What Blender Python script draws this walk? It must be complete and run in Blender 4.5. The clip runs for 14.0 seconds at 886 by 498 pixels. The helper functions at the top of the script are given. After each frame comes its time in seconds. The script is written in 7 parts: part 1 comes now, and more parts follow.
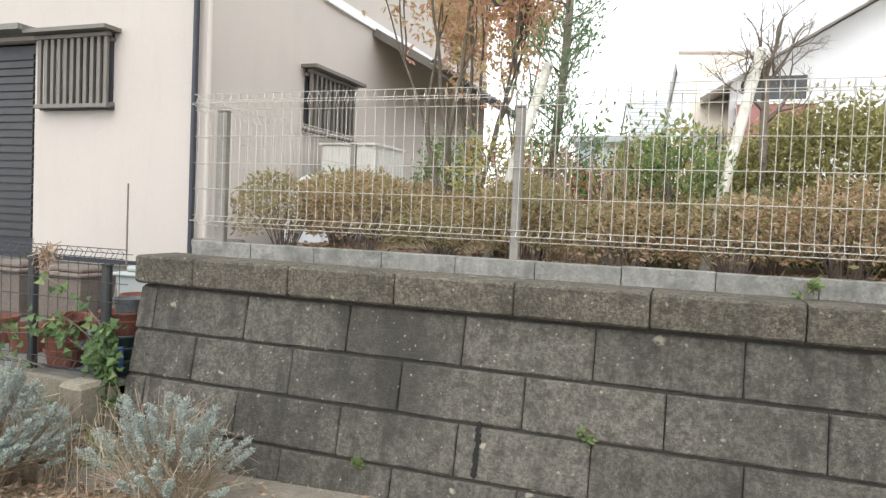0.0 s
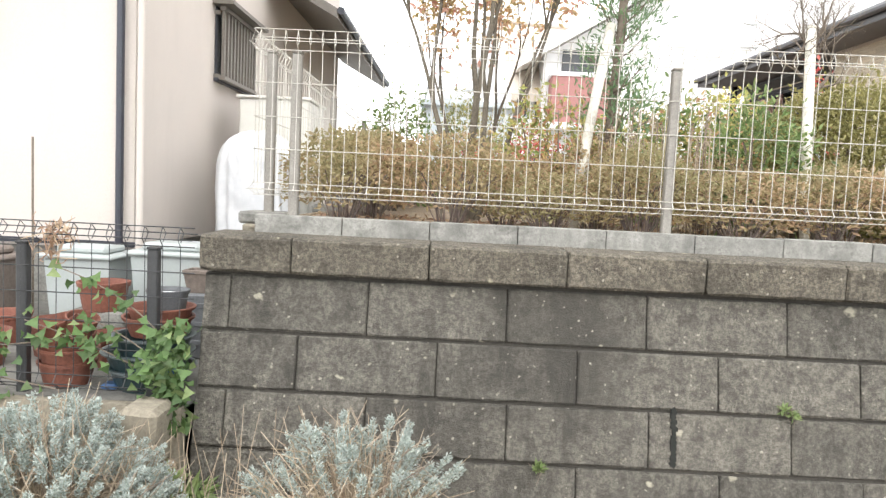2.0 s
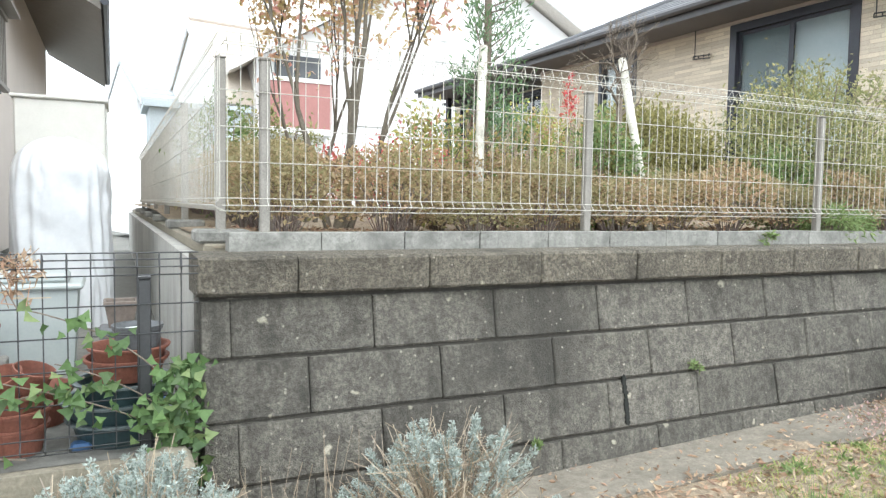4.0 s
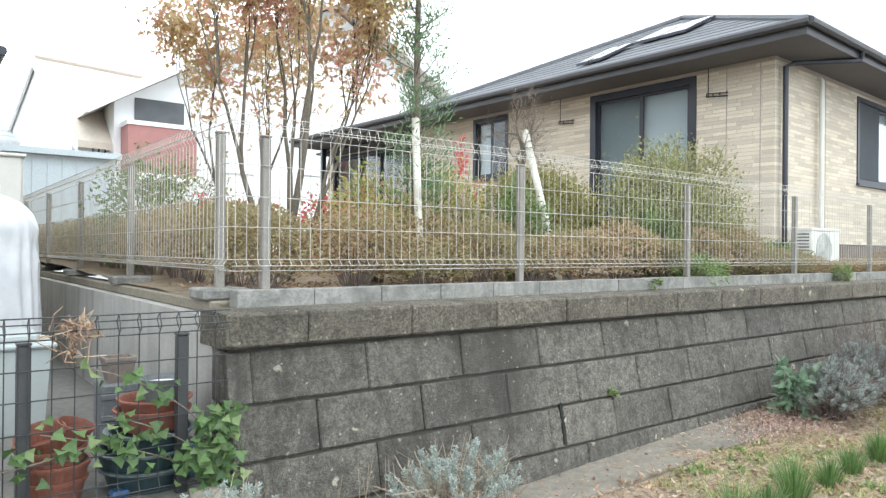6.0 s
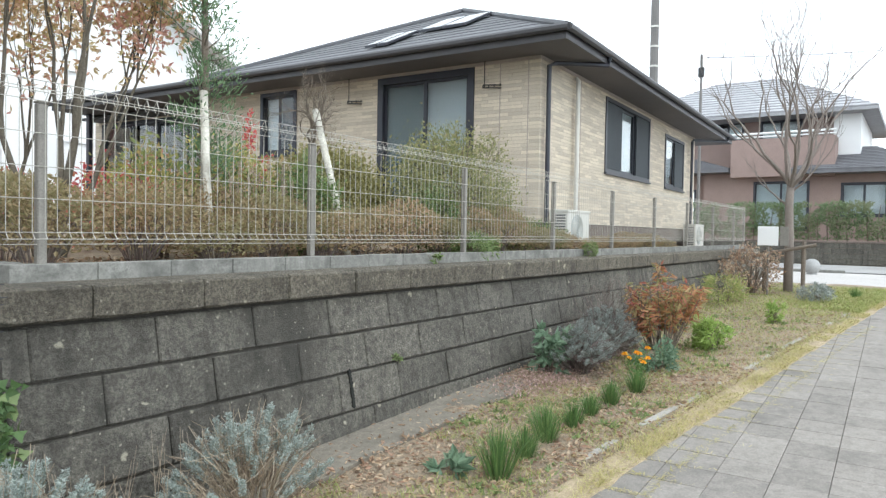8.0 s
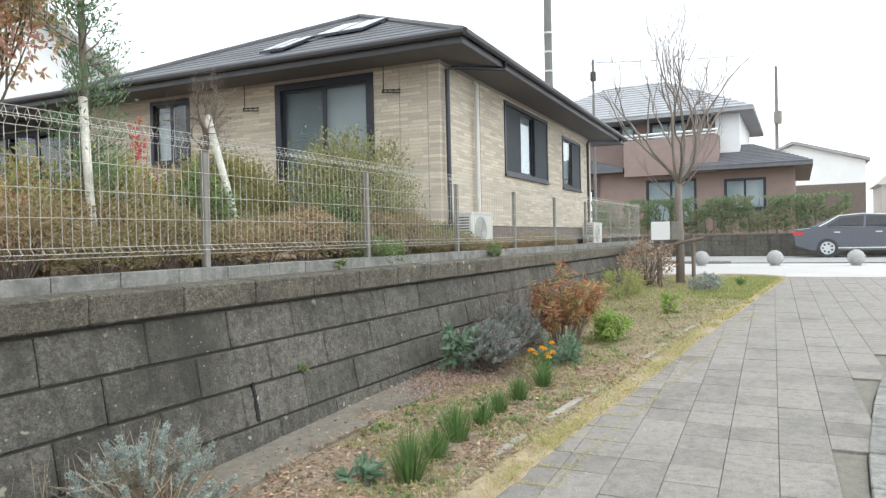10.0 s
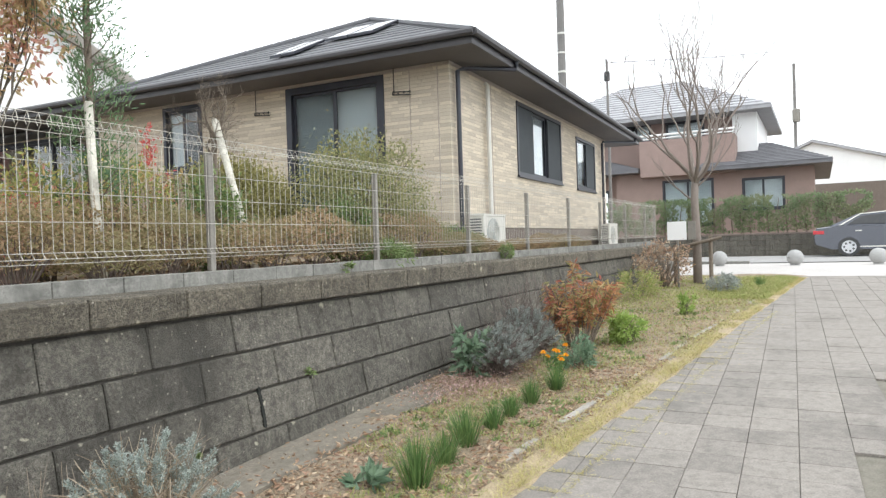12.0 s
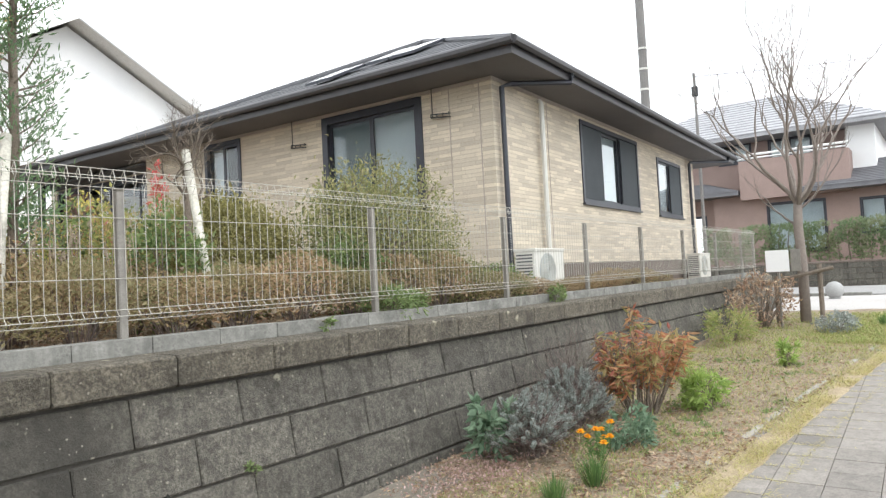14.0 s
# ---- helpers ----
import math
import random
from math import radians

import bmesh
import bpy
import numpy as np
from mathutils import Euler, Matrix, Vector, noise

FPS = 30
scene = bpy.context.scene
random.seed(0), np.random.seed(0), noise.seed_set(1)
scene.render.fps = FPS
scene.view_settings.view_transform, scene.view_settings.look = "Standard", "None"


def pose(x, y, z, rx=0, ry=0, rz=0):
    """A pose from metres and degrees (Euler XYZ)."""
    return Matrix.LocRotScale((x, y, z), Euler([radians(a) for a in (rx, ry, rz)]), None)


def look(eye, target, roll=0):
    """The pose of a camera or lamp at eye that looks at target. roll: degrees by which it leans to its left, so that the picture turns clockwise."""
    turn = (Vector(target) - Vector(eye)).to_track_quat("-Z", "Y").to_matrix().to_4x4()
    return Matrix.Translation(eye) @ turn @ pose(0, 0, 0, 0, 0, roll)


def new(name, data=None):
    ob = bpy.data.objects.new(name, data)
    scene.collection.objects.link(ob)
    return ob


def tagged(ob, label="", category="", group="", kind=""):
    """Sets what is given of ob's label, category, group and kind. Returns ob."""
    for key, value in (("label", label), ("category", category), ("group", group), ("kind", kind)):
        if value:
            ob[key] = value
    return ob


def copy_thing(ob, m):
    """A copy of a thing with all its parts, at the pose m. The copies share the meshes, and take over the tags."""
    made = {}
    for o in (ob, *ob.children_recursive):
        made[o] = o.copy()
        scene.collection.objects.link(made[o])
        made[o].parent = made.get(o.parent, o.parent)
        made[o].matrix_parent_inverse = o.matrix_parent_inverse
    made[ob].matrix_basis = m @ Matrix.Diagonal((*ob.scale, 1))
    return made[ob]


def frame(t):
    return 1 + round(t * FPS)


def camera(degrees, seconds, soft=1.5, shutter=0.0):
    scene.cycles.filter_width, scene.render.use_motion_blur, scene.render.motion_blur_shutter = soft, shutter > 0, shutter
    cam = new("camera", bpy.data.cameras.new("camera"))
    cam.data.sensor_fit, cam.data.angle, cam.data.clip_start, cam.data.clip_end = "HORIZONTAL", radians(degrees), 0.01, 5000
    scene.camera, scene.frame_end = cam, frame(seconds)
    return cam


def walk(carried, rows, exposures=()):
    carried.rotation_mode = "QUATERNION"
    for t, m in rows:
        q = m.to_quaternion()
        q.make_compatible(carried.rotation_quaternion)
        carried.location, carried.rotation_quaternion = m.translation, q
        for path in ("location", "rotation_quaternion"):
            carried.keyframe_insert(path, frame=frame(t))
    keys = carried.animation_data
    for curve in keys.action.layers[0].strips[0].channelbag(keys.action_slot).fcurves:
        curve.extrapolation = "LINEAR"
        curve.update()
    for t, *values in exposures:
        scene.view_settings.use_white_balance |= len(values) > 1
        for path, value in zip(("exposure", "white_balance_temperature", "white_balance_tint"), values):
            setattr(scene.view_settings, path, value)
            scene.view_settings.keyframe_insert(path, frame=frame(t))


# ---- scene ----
cam = camera(65.0, 14.0, soft=1.35)
PATH = [
    (0, (0.254, 0.251, 1.353), (-0.435, 2.127, 1.266), 2.5),
    (0.5, (-0.295, 0.264, 1.321), (-0.866, 2.176, 1.194), 2.8),
    (1, (-0.796, 0.274, 1.317), (-1.224, 2.221, 1.158), 3.2),
    (1.5, (-1.29, 0.358, 1.31), (-1.531, 2.336, 1.141), 3.2),
    (2, (-1.787, 0.346, 1.308), (-1.812, 2.338, 1.142), 2.8),
    (2.5, (-2.213, 0.47, 1.283), (-2.009, 2.452, 1.112), 2.4),
    (3, (-2.626, 0.54, 1.259), (-2.179, 2.483, 1.100), 1.9),
    (3.2, (-2.789, 0.548, 1.255), (-2.239, 2.464, 1.097), 1.7),
    (5.3, (-3.882, 0.393, 1.367), (-2.777, 2.059, 1.321), 0.5),
    (5.5, (-3.978, 0.394, 1.364), (-2.849, 2.045, 1.337), 0.5),
    (6, (-4.186, 0.356, 1.363), (-2.958, 1.935, 1.368), 0.5),
    (6.5, (-4.341, 0.255, 1.318), (-2.983, 1.723, 1.313), 0.8),
    (7, (-4.424, 0.232, 1.35), (-2.951, 1.584, 1.315), 1.4),
    (7.5, (-4.407, 0.214, 1.342), (-2.836, 1.451, 1.288), 1.2),
    (8, (-4.396, 0.194, 1.347), (-2.751, 1.331, 1.297), 1.0),
    (8.5, (-4.366, 0.184, 1.341), (-2.664, 1.234, 1.290), 0.5),
    (9, (-4.361, 0.176, 1.344), (-2.618, 1.155, 1.302), 0.1),
    (9.2, (-4.348, 0.183, 1.337), (-2.593, 1.141, 1.297), -0.2),
    (11.3, (-4.356, 0.151, 1.311), (-2.568, 1.047, 1.289), -1.7),
    (11.5, (-4.343, 0.149, 1.317), (-2.560, 1.056, 1.296), -1.8),
    (12, (-4.241, 0.163, 1.295), (-2.483, 1.116, 1.276), -1.9),
    (12.5, (-3.944, 0.123, 1.33), (-2.215, 1.129, 1.328), -2.3),
    (13, (-3.636, 0.14, 1.34), (-1.949, 1.213, 1.358), -2.4),
    (13.5, (-3.219, 0.199, 1.376), (-1.585, 1.352, 1.420), -2.5),
    (14, (-2.745, 0.208, 1.394), (-1.135, 1.392, 1.475), -3.0),
]
walk(cam, [(t, look(eye, target, roll)) for t, eye, target, roll in PATH],
     exposures=[(0, 0.90, 6500, 9), (1, 1.19, 6600, 10), (2, 1.45, 6600, 10), (3, 1.41, 6300, 7), (5.5, 1.36, 6100, 5), (6, 1.17, 6050, 5), (7, 0.91, 6050, 5), (9, 0.67, 6100, 5), (11.5, 0.74, 6350, 7), (13, 0.84, 6400, 8), (14, 0.86, 6400, 8)])


# ---- light ----
SUN_EL, SUN_AZ = 48.0, 176.0
world = bpy.data.worlds.new("world")
scene.world = world
world.use_nodes = True
wn, wl = world.node_tree.nodes, world.node_tree.links
wn.clear()
sky = wn.new("ShaderNodeTexSky")
sky.sky_type, sky.sun_disc = "NISHITA", False
sky.sun_elevation, sky.sun_rotation = radians(SUN_EL), radians(SUN_AZ)
cloud = wn.new("ShaderNodeMix")
cloud.data_type = "RGBA"
cloud.inputs[0].default_value = 0.9
cloud.inputs[7].default_value = (9.6, 9.7, 9.9, 1)
back = wn.new("ShaderNodeBackground")
back.inputs["Strength"].default_value = 0.14
wout = wn.new("ShaderNodeOutputWorld")
wl.new(sky.outputs[0], cloud.inputs[6])
wl.new(cloud.outputs[2], back.inputs["Color"])
wl.new(back.outputs[0], wout.inputs[0])
sun = bpy.data.lights.new("sun", "SUN")
sun.energy, sun.angle, sun.color = 0.5, radians(40), (1.0, 0.97, 0.92)
sun_ob = new("sun", sun)
sun_ob.matrix_world = look((0, 0, 30), Vector((0, 0, 30)) - Vector((math.sin(radians(SUN_AZ)) * math.cos(radians(SUN_EL)), math.cos(radians(SUN_AZ)) * math.cos(radians(SUN_EL)), math.sin(radians(SUN_EL)))))


# ---- materials ----
def mat(name, col, col2=None, rough=0.8, metal=0.0, scale=6.0, mix=0.5, fine=60.0, bump=0.2, rand=0.0, spots=None, streak=0.0, bump_dist=0.004, dark=0.0, space="world", grain=0.35, mottle=0.0):
    """A surface with broad stains, fine grain, optional pale spots and streaks that run down, and a tone of its own for each object."""
    m = bpy.data.materials.new(name)
    m.use_nodes = True
    n, l = m.node_tree.nodes, m.node_tree.links
    bsdf = n["Principled BSDF"]
    bsdf.inputs["Roughness"].default_value, bsdf.inputs["Metallic"].default_value = rough, metal
    if space == "world":
        pos = n.new("ShaderNodeNewGeometry").outputs["Position"]
    else:
        pos = n.new("ShaderNodeTexCoord").outputs["Object"]
    col2 = col2 or tuple(c * 0.72 for c in col)

    def noise_tex(sc, detail=4.0, rough_=0.6, stretch=None):
        t = n.new("ShaderNodeTexNoise")
        t.inputs["Scale"].default_value, t.inputs["Detail"].default_value, t.inputs["Roughness"].default_value = sc, detail, rough_
        src = pos
        if stretch:
            mp = n.new("ShaderNodeMapping")
            mp.inputs["Scale"].default_value = stretch
            l.new(pos, mp.inputs["Vector"])
            src = mp.outputs[0]
        l.new(src, t.inputs["Vector"])
        return t.outputs["Fac"]

    def ramp(fac, a, b):
        r = n.new("ShaderNodeMapRange")
        r.inputs["From Min"].default_value, r.inputs["From Max"].default_value = a, b
        l.new(fac, r.inputs["Value"])
        return r.outputs["Result"]

    def blend(fac, a, b):
        x = n.new("ShaderNodeMix")
        x.data_type = "RGBA"
        if hasattr(fac, "is_output"):
            l.new(fac, x.inputs[0])
        else:
            x.inputs[0].default_value = fac
        for slot, v in ((6, a), (7, b)):
            if hasattr(v, "is_output"):
                l.new(v, x.inputs[slot])
            else:
                x.inputs[slot].default_value = (*v, 1)
        return x.outputs[2]

    big = ramp(noise_tex(scale), 0.5 - 0.3 * mix - 0.02, 0.5 + 0.3 * mix + 0.02)
    c = blend(big, col, col2)
    g = noise_tex(fine, 5.0 if mottle > 0.4 else 3.0, 0.78 if mottle > 0.4 else 0.7)
    lo, hi = (0.41, 0.61) if mottle > 0.4 else (0.3, 0.72)
    c = blend(ramp(g, lo, hi), blend(grain * 0.6, c, tuple(v * 0.45 for v in col)), blend(grain, c, tuple(min(1, v * 1.9) for v in col)))
    if dark:
        dk = ramp(noise_tex(scale * 0.45, 5.0, 0.7), 0.5, 0.7)
        sc_ = n.new("ShaderNodeMath")
        sc_.operation = "MULTIPLY"
        sc_.inputs[1].default_value = dark
        l.new(dk, sc_.inputs[0])
        c = blend(sc_.outputs[0], c, tuple(v * 0.35 for v in col2))
    if streak:
        st = ramp(noise_tex(3.0, 4.0, 0.65, (2.2, 2.2, 0.22)), 0.5, 0.72)
        ms = n.new("ShaderNodeMath")
        ms.operation = "MULTIPLY"
        ms.inputs[1].default_value = streak
        l.new(st, ms.inputs[0])
        c = blend(ms.outputs[0], c, tuple(v * 0.4 for v in col))
    if mottle:
        mt = n.new("ShaderNodeMath")
        mt.operation = "MULTIPLY"
        mt.inputs[1].default_value = mottle
        l.new(ramp(noise_tex(15.0, 7.0, 0.72), 0.46, 0.62), mt.inputs[0])
        c = blend(mt.outputs[0], c, tuple(v * 0.42 for v in col))
    for sp_col, sp_scale, sp_r in spots or ():
        wob = n.new("ShaderNodeTexNoise")
        wob.inputs["Scale"].default_value = sp_scale * 2.5
        l.new(pos, wob.inputs["Vector"])
        sh = n.new("ShaderNodeVectorMath")
        sh.operation = "MULTIPLY_ADD"
        sh.inputs[1].default_value = (0.5 / sp_scale,) * 3
        l.new(wob.outputs["Color"], sh.inputs[0])
        l.new(pos, sh.inputs[2])
        v = n.new("ShaderNodeTexVoronoi")
        v.inputs["Scale"].default_value = sp_scale
        l.new(sh.outputs[0], v.inputs["Vector"])
        pick = n.new("ShaderNodeSeparateColor")
        l.new(v.outputs["Color"], pick.inputs[0])
        far = n.new("ShaderNodeMath")
        far.operation = "MULTIPLY_ADD"
        far.inputs[1].default_value = sp_r * 2.2
        l.new(pick.outputs[0], far.inputs[0])
        l.new(v.outputs["Distance"], far.inputs[2])
        c = blend(ramp(far.outputs[0], sp_r, sp_r * 0.6), c, sp_col)
    if rand:
        info = n.new("ShaderNodeObjectInfo").outputs["Random"]
        hsv = n.new("ShaderNodeHueSaturation")
        r = n.new("ShaderNodeMapRange")
        r.inputs["To Min"].default_value, r.inputs["To Max"].default_value = 1 - rand, 1 + rand
        l.new(info, r.inputs["Value"])
        l.new(r.outputs["Result"], hsv.inputs["Value"])
        l.new(c, hsv.inputs["Color"])
        c = hsv.outputs[0]
    l.new(c, bsdf.inputs["Base Color"])
    if bump:
        b = n.new("ShaderNodeBump")
        b.inputs["Strength"].default_value, b.inputs["Distance"].default_value = bump, bump_dist
        l.new(g, b.inputs["Height"])
        l.new(b.outputs[0], bsdf.inputs["Normal"])
    return m


def island_mat(name, cols, rough=0.6, through_=0.35, grain=40.0, drift=None):
    """Leaves: each loose piece takes one of a run of colours; some light comes through."""
    m = bpy.data.materials.new(name)
    m.use_nodes = True
    n, l = m.node_tree.nodes, m.node_tree.links
    bsdf = n["Principled BSDF"]
    bsdf.inputs["Roughness"].default_value = rough
    geo = n.new("ShaderNodeNewGeometry")
    r = n.new("ShaderNodeValToRGB")
    els = r.color_ramp.elements
    while len(els) < len(cols):
        els.new(0.5)
    for i, c in enumerate(cols):
        els[i].position, els[i].color = i / max(1, len(cols) - 1), (*c, 1)
    l.new(geo.outputs["Random Per Island"], r.inputs[0])
    nz = n.new("ShaderNodeTexNoise")
    nz.inputs["Scale"].default_value = grain
    l.new(geo.outputs["Position"], nz.inputs["Vector"])
    hsv = n.new("ShaderNodeHueSaturation")
    mr = n.new("ShaderNodeMapRange")
    mr.inputs["To Min"].default_value, mr.inputs["To Max"].default_value = 0.7, 1.3
    l.new(nz.outputs["Fac"], mr.inputs["Value"])
    l.new(mr.outputs[0], hsv.inputs["Value"])
    src = r.outputs[0]
    if drift:
        nb = n.new("ShaderNodeTexNoise")
        nb.inputs["Scale"].default_value = 1.3
        l.new(geo.outputs["Position"], nb.inputs["Vector"])
        rb = n.new("ShaderNodeMapRange")
        rb.inputs["From Min"].default_value, rb.inputs["From Max"].default_value, rb.inputs["To Max"].default_value = 0.42, 0.62, 0.75
        l.new(nb.outputs["Fac"], rb.inputs["Value"])
        xb = n.new("ShaderNodeMix")
        xb.data_type = "RGBA"
        l.new(rb.outputs[0], xb.inputs[0])
        l.new(src, xb.inputs[6])
        xb.inputs[7].default_value = (*drift, 1)
        src = xb.outputs[2]
    l.new(src, hsv.inputs["Color"])
    l.new(hsv.outputs[0], bsdf.inputs["Base Color"])
    if through_:
        tr = n.new("ShaderNodeBsdfTranslucent")
        l.new(hsv.outputs[0], tr.inputs["Color"])
        mx = n.new("ShaderNodeMixShader")
        mx.inputs[0].default_value = through_
        l.new(bsdf.outputs[0], mx.inputs[1])
        l.new(tr.outputs[0], mx.inputs[2])
        l.new(mx.outputs[0], n["Material Output"].inputs["Surface"])
    return m


def cladding(name, col, col2, row=0.062, length=0.42):
    """Split-face tile strips: narrow courses of uneven tone and depth, running along both walls."""
    m = mat(name, col, col2, rough=0.85, scale=1.2, fine=90, bump=0.0)
    n, l = m.node_tree.nodes, m.node_tree.links
    bsdf = n["Principled BSDF"]
    base = bsdf.inputs["Base Color"].links[0].from_socket
    geo = n.new("ShaderNodeNewGeometry")
    sep = n.new("ShaderNodeSeparateXYZ")
    l.new(geo.outputs["Position"], sep.inputs[0])
    add = n.new("ShaderNodeMath")
    l.new(sep.outputs[0], add.inputs[0])
    l.new(sep.outputs[1], add.inputs[1])
    com = n.new("ShaderNodeCombineXYZ")
    l.new(add.outputs[0], com.inputs[0])
    l.new(sep.outputs[2], com.inputs[1])
    br = n.new("ShaderNodeTexBrick")
    br.offset, br.squash, br.squash_frequency = 0.37, 1.45, 3
    br.inputs["Scale"].default_value = 1.0
    br.inputs["Brick Width"].default_value, br.inputs["Row Height"].default_value = length, row
    br.inputs["Mortar Size"].default_value, br.inputs["Mortar Smooth"].default_value = 0.004, 0.4
    br.inputs["Color1"].default_value, br.inputs["Color2"].default_value = (1.14, 1.12, 1.08, 1), (0.80, 0.78, 0.76, 1)
    br.inputs["Mortar"].default_value = (0.74, 0.71, 0.67, 1)
    l.new(com.outputs[0], br.inputs["Vector"])
    mul = n.new("ShaderNodeMix")
    mul.data_type, mul.blend_type = "RGBA", "MULTIPLY"
    mul.inputs[0].default_value = 1.0
    l.new(base, mul.inputs[6])
    l.new(br.outputs["Color"], mul.inputs[7])
    l.new(mul.outputs[2], bsdf.inputs["Base Color"])
    nz = n.new("ShaderNodeTexNoise")
    nz.inputs["Scale"].default_value = 45.0
    l.new(geo.outputs["Position"], nz.inputs["Vector"])
    bw = n.new("ShaderNodeRGBToBW")
    l.new(br.outputs["Color"], bw.inputs[0])
    sm = n.new("ShaderNodeMath")
    sm.operation = "MULTIPLY_ADD"
    sm.inputs[1].default_value = 0.5
    l.new(nz.outputs["Fac"], sm.inputs[0])
    l.new(bw.outputs[0], sm.inputs[2])
    b = n.new("ShaderNodeBump")
    b.inputs["Strength"].default_value, b.inputs["Distance"].default_value = 0.9, 0.02
    l.new(sm.outputs[0], b.inputs["Height"])
    l.new(b.outputs[0], bsdf.inputs["Normal"])
    return m


def glass(name, tint=(0.8, 0.85, 0.86), rough=0.02):
    m = bpy.data.materials.new(name)
    m.use_nodes = True
    b = m.node_tree.nodes["Principled BSDF"]
    b.inputs["Base Color"].default_value = (*tint, 1)
    b.inputs["Roughness"].default_value, b.inputs["Transmission Weight"].default_value, b.inputs["IOR"].default_value = rough, 1.0, 1.45
    return m


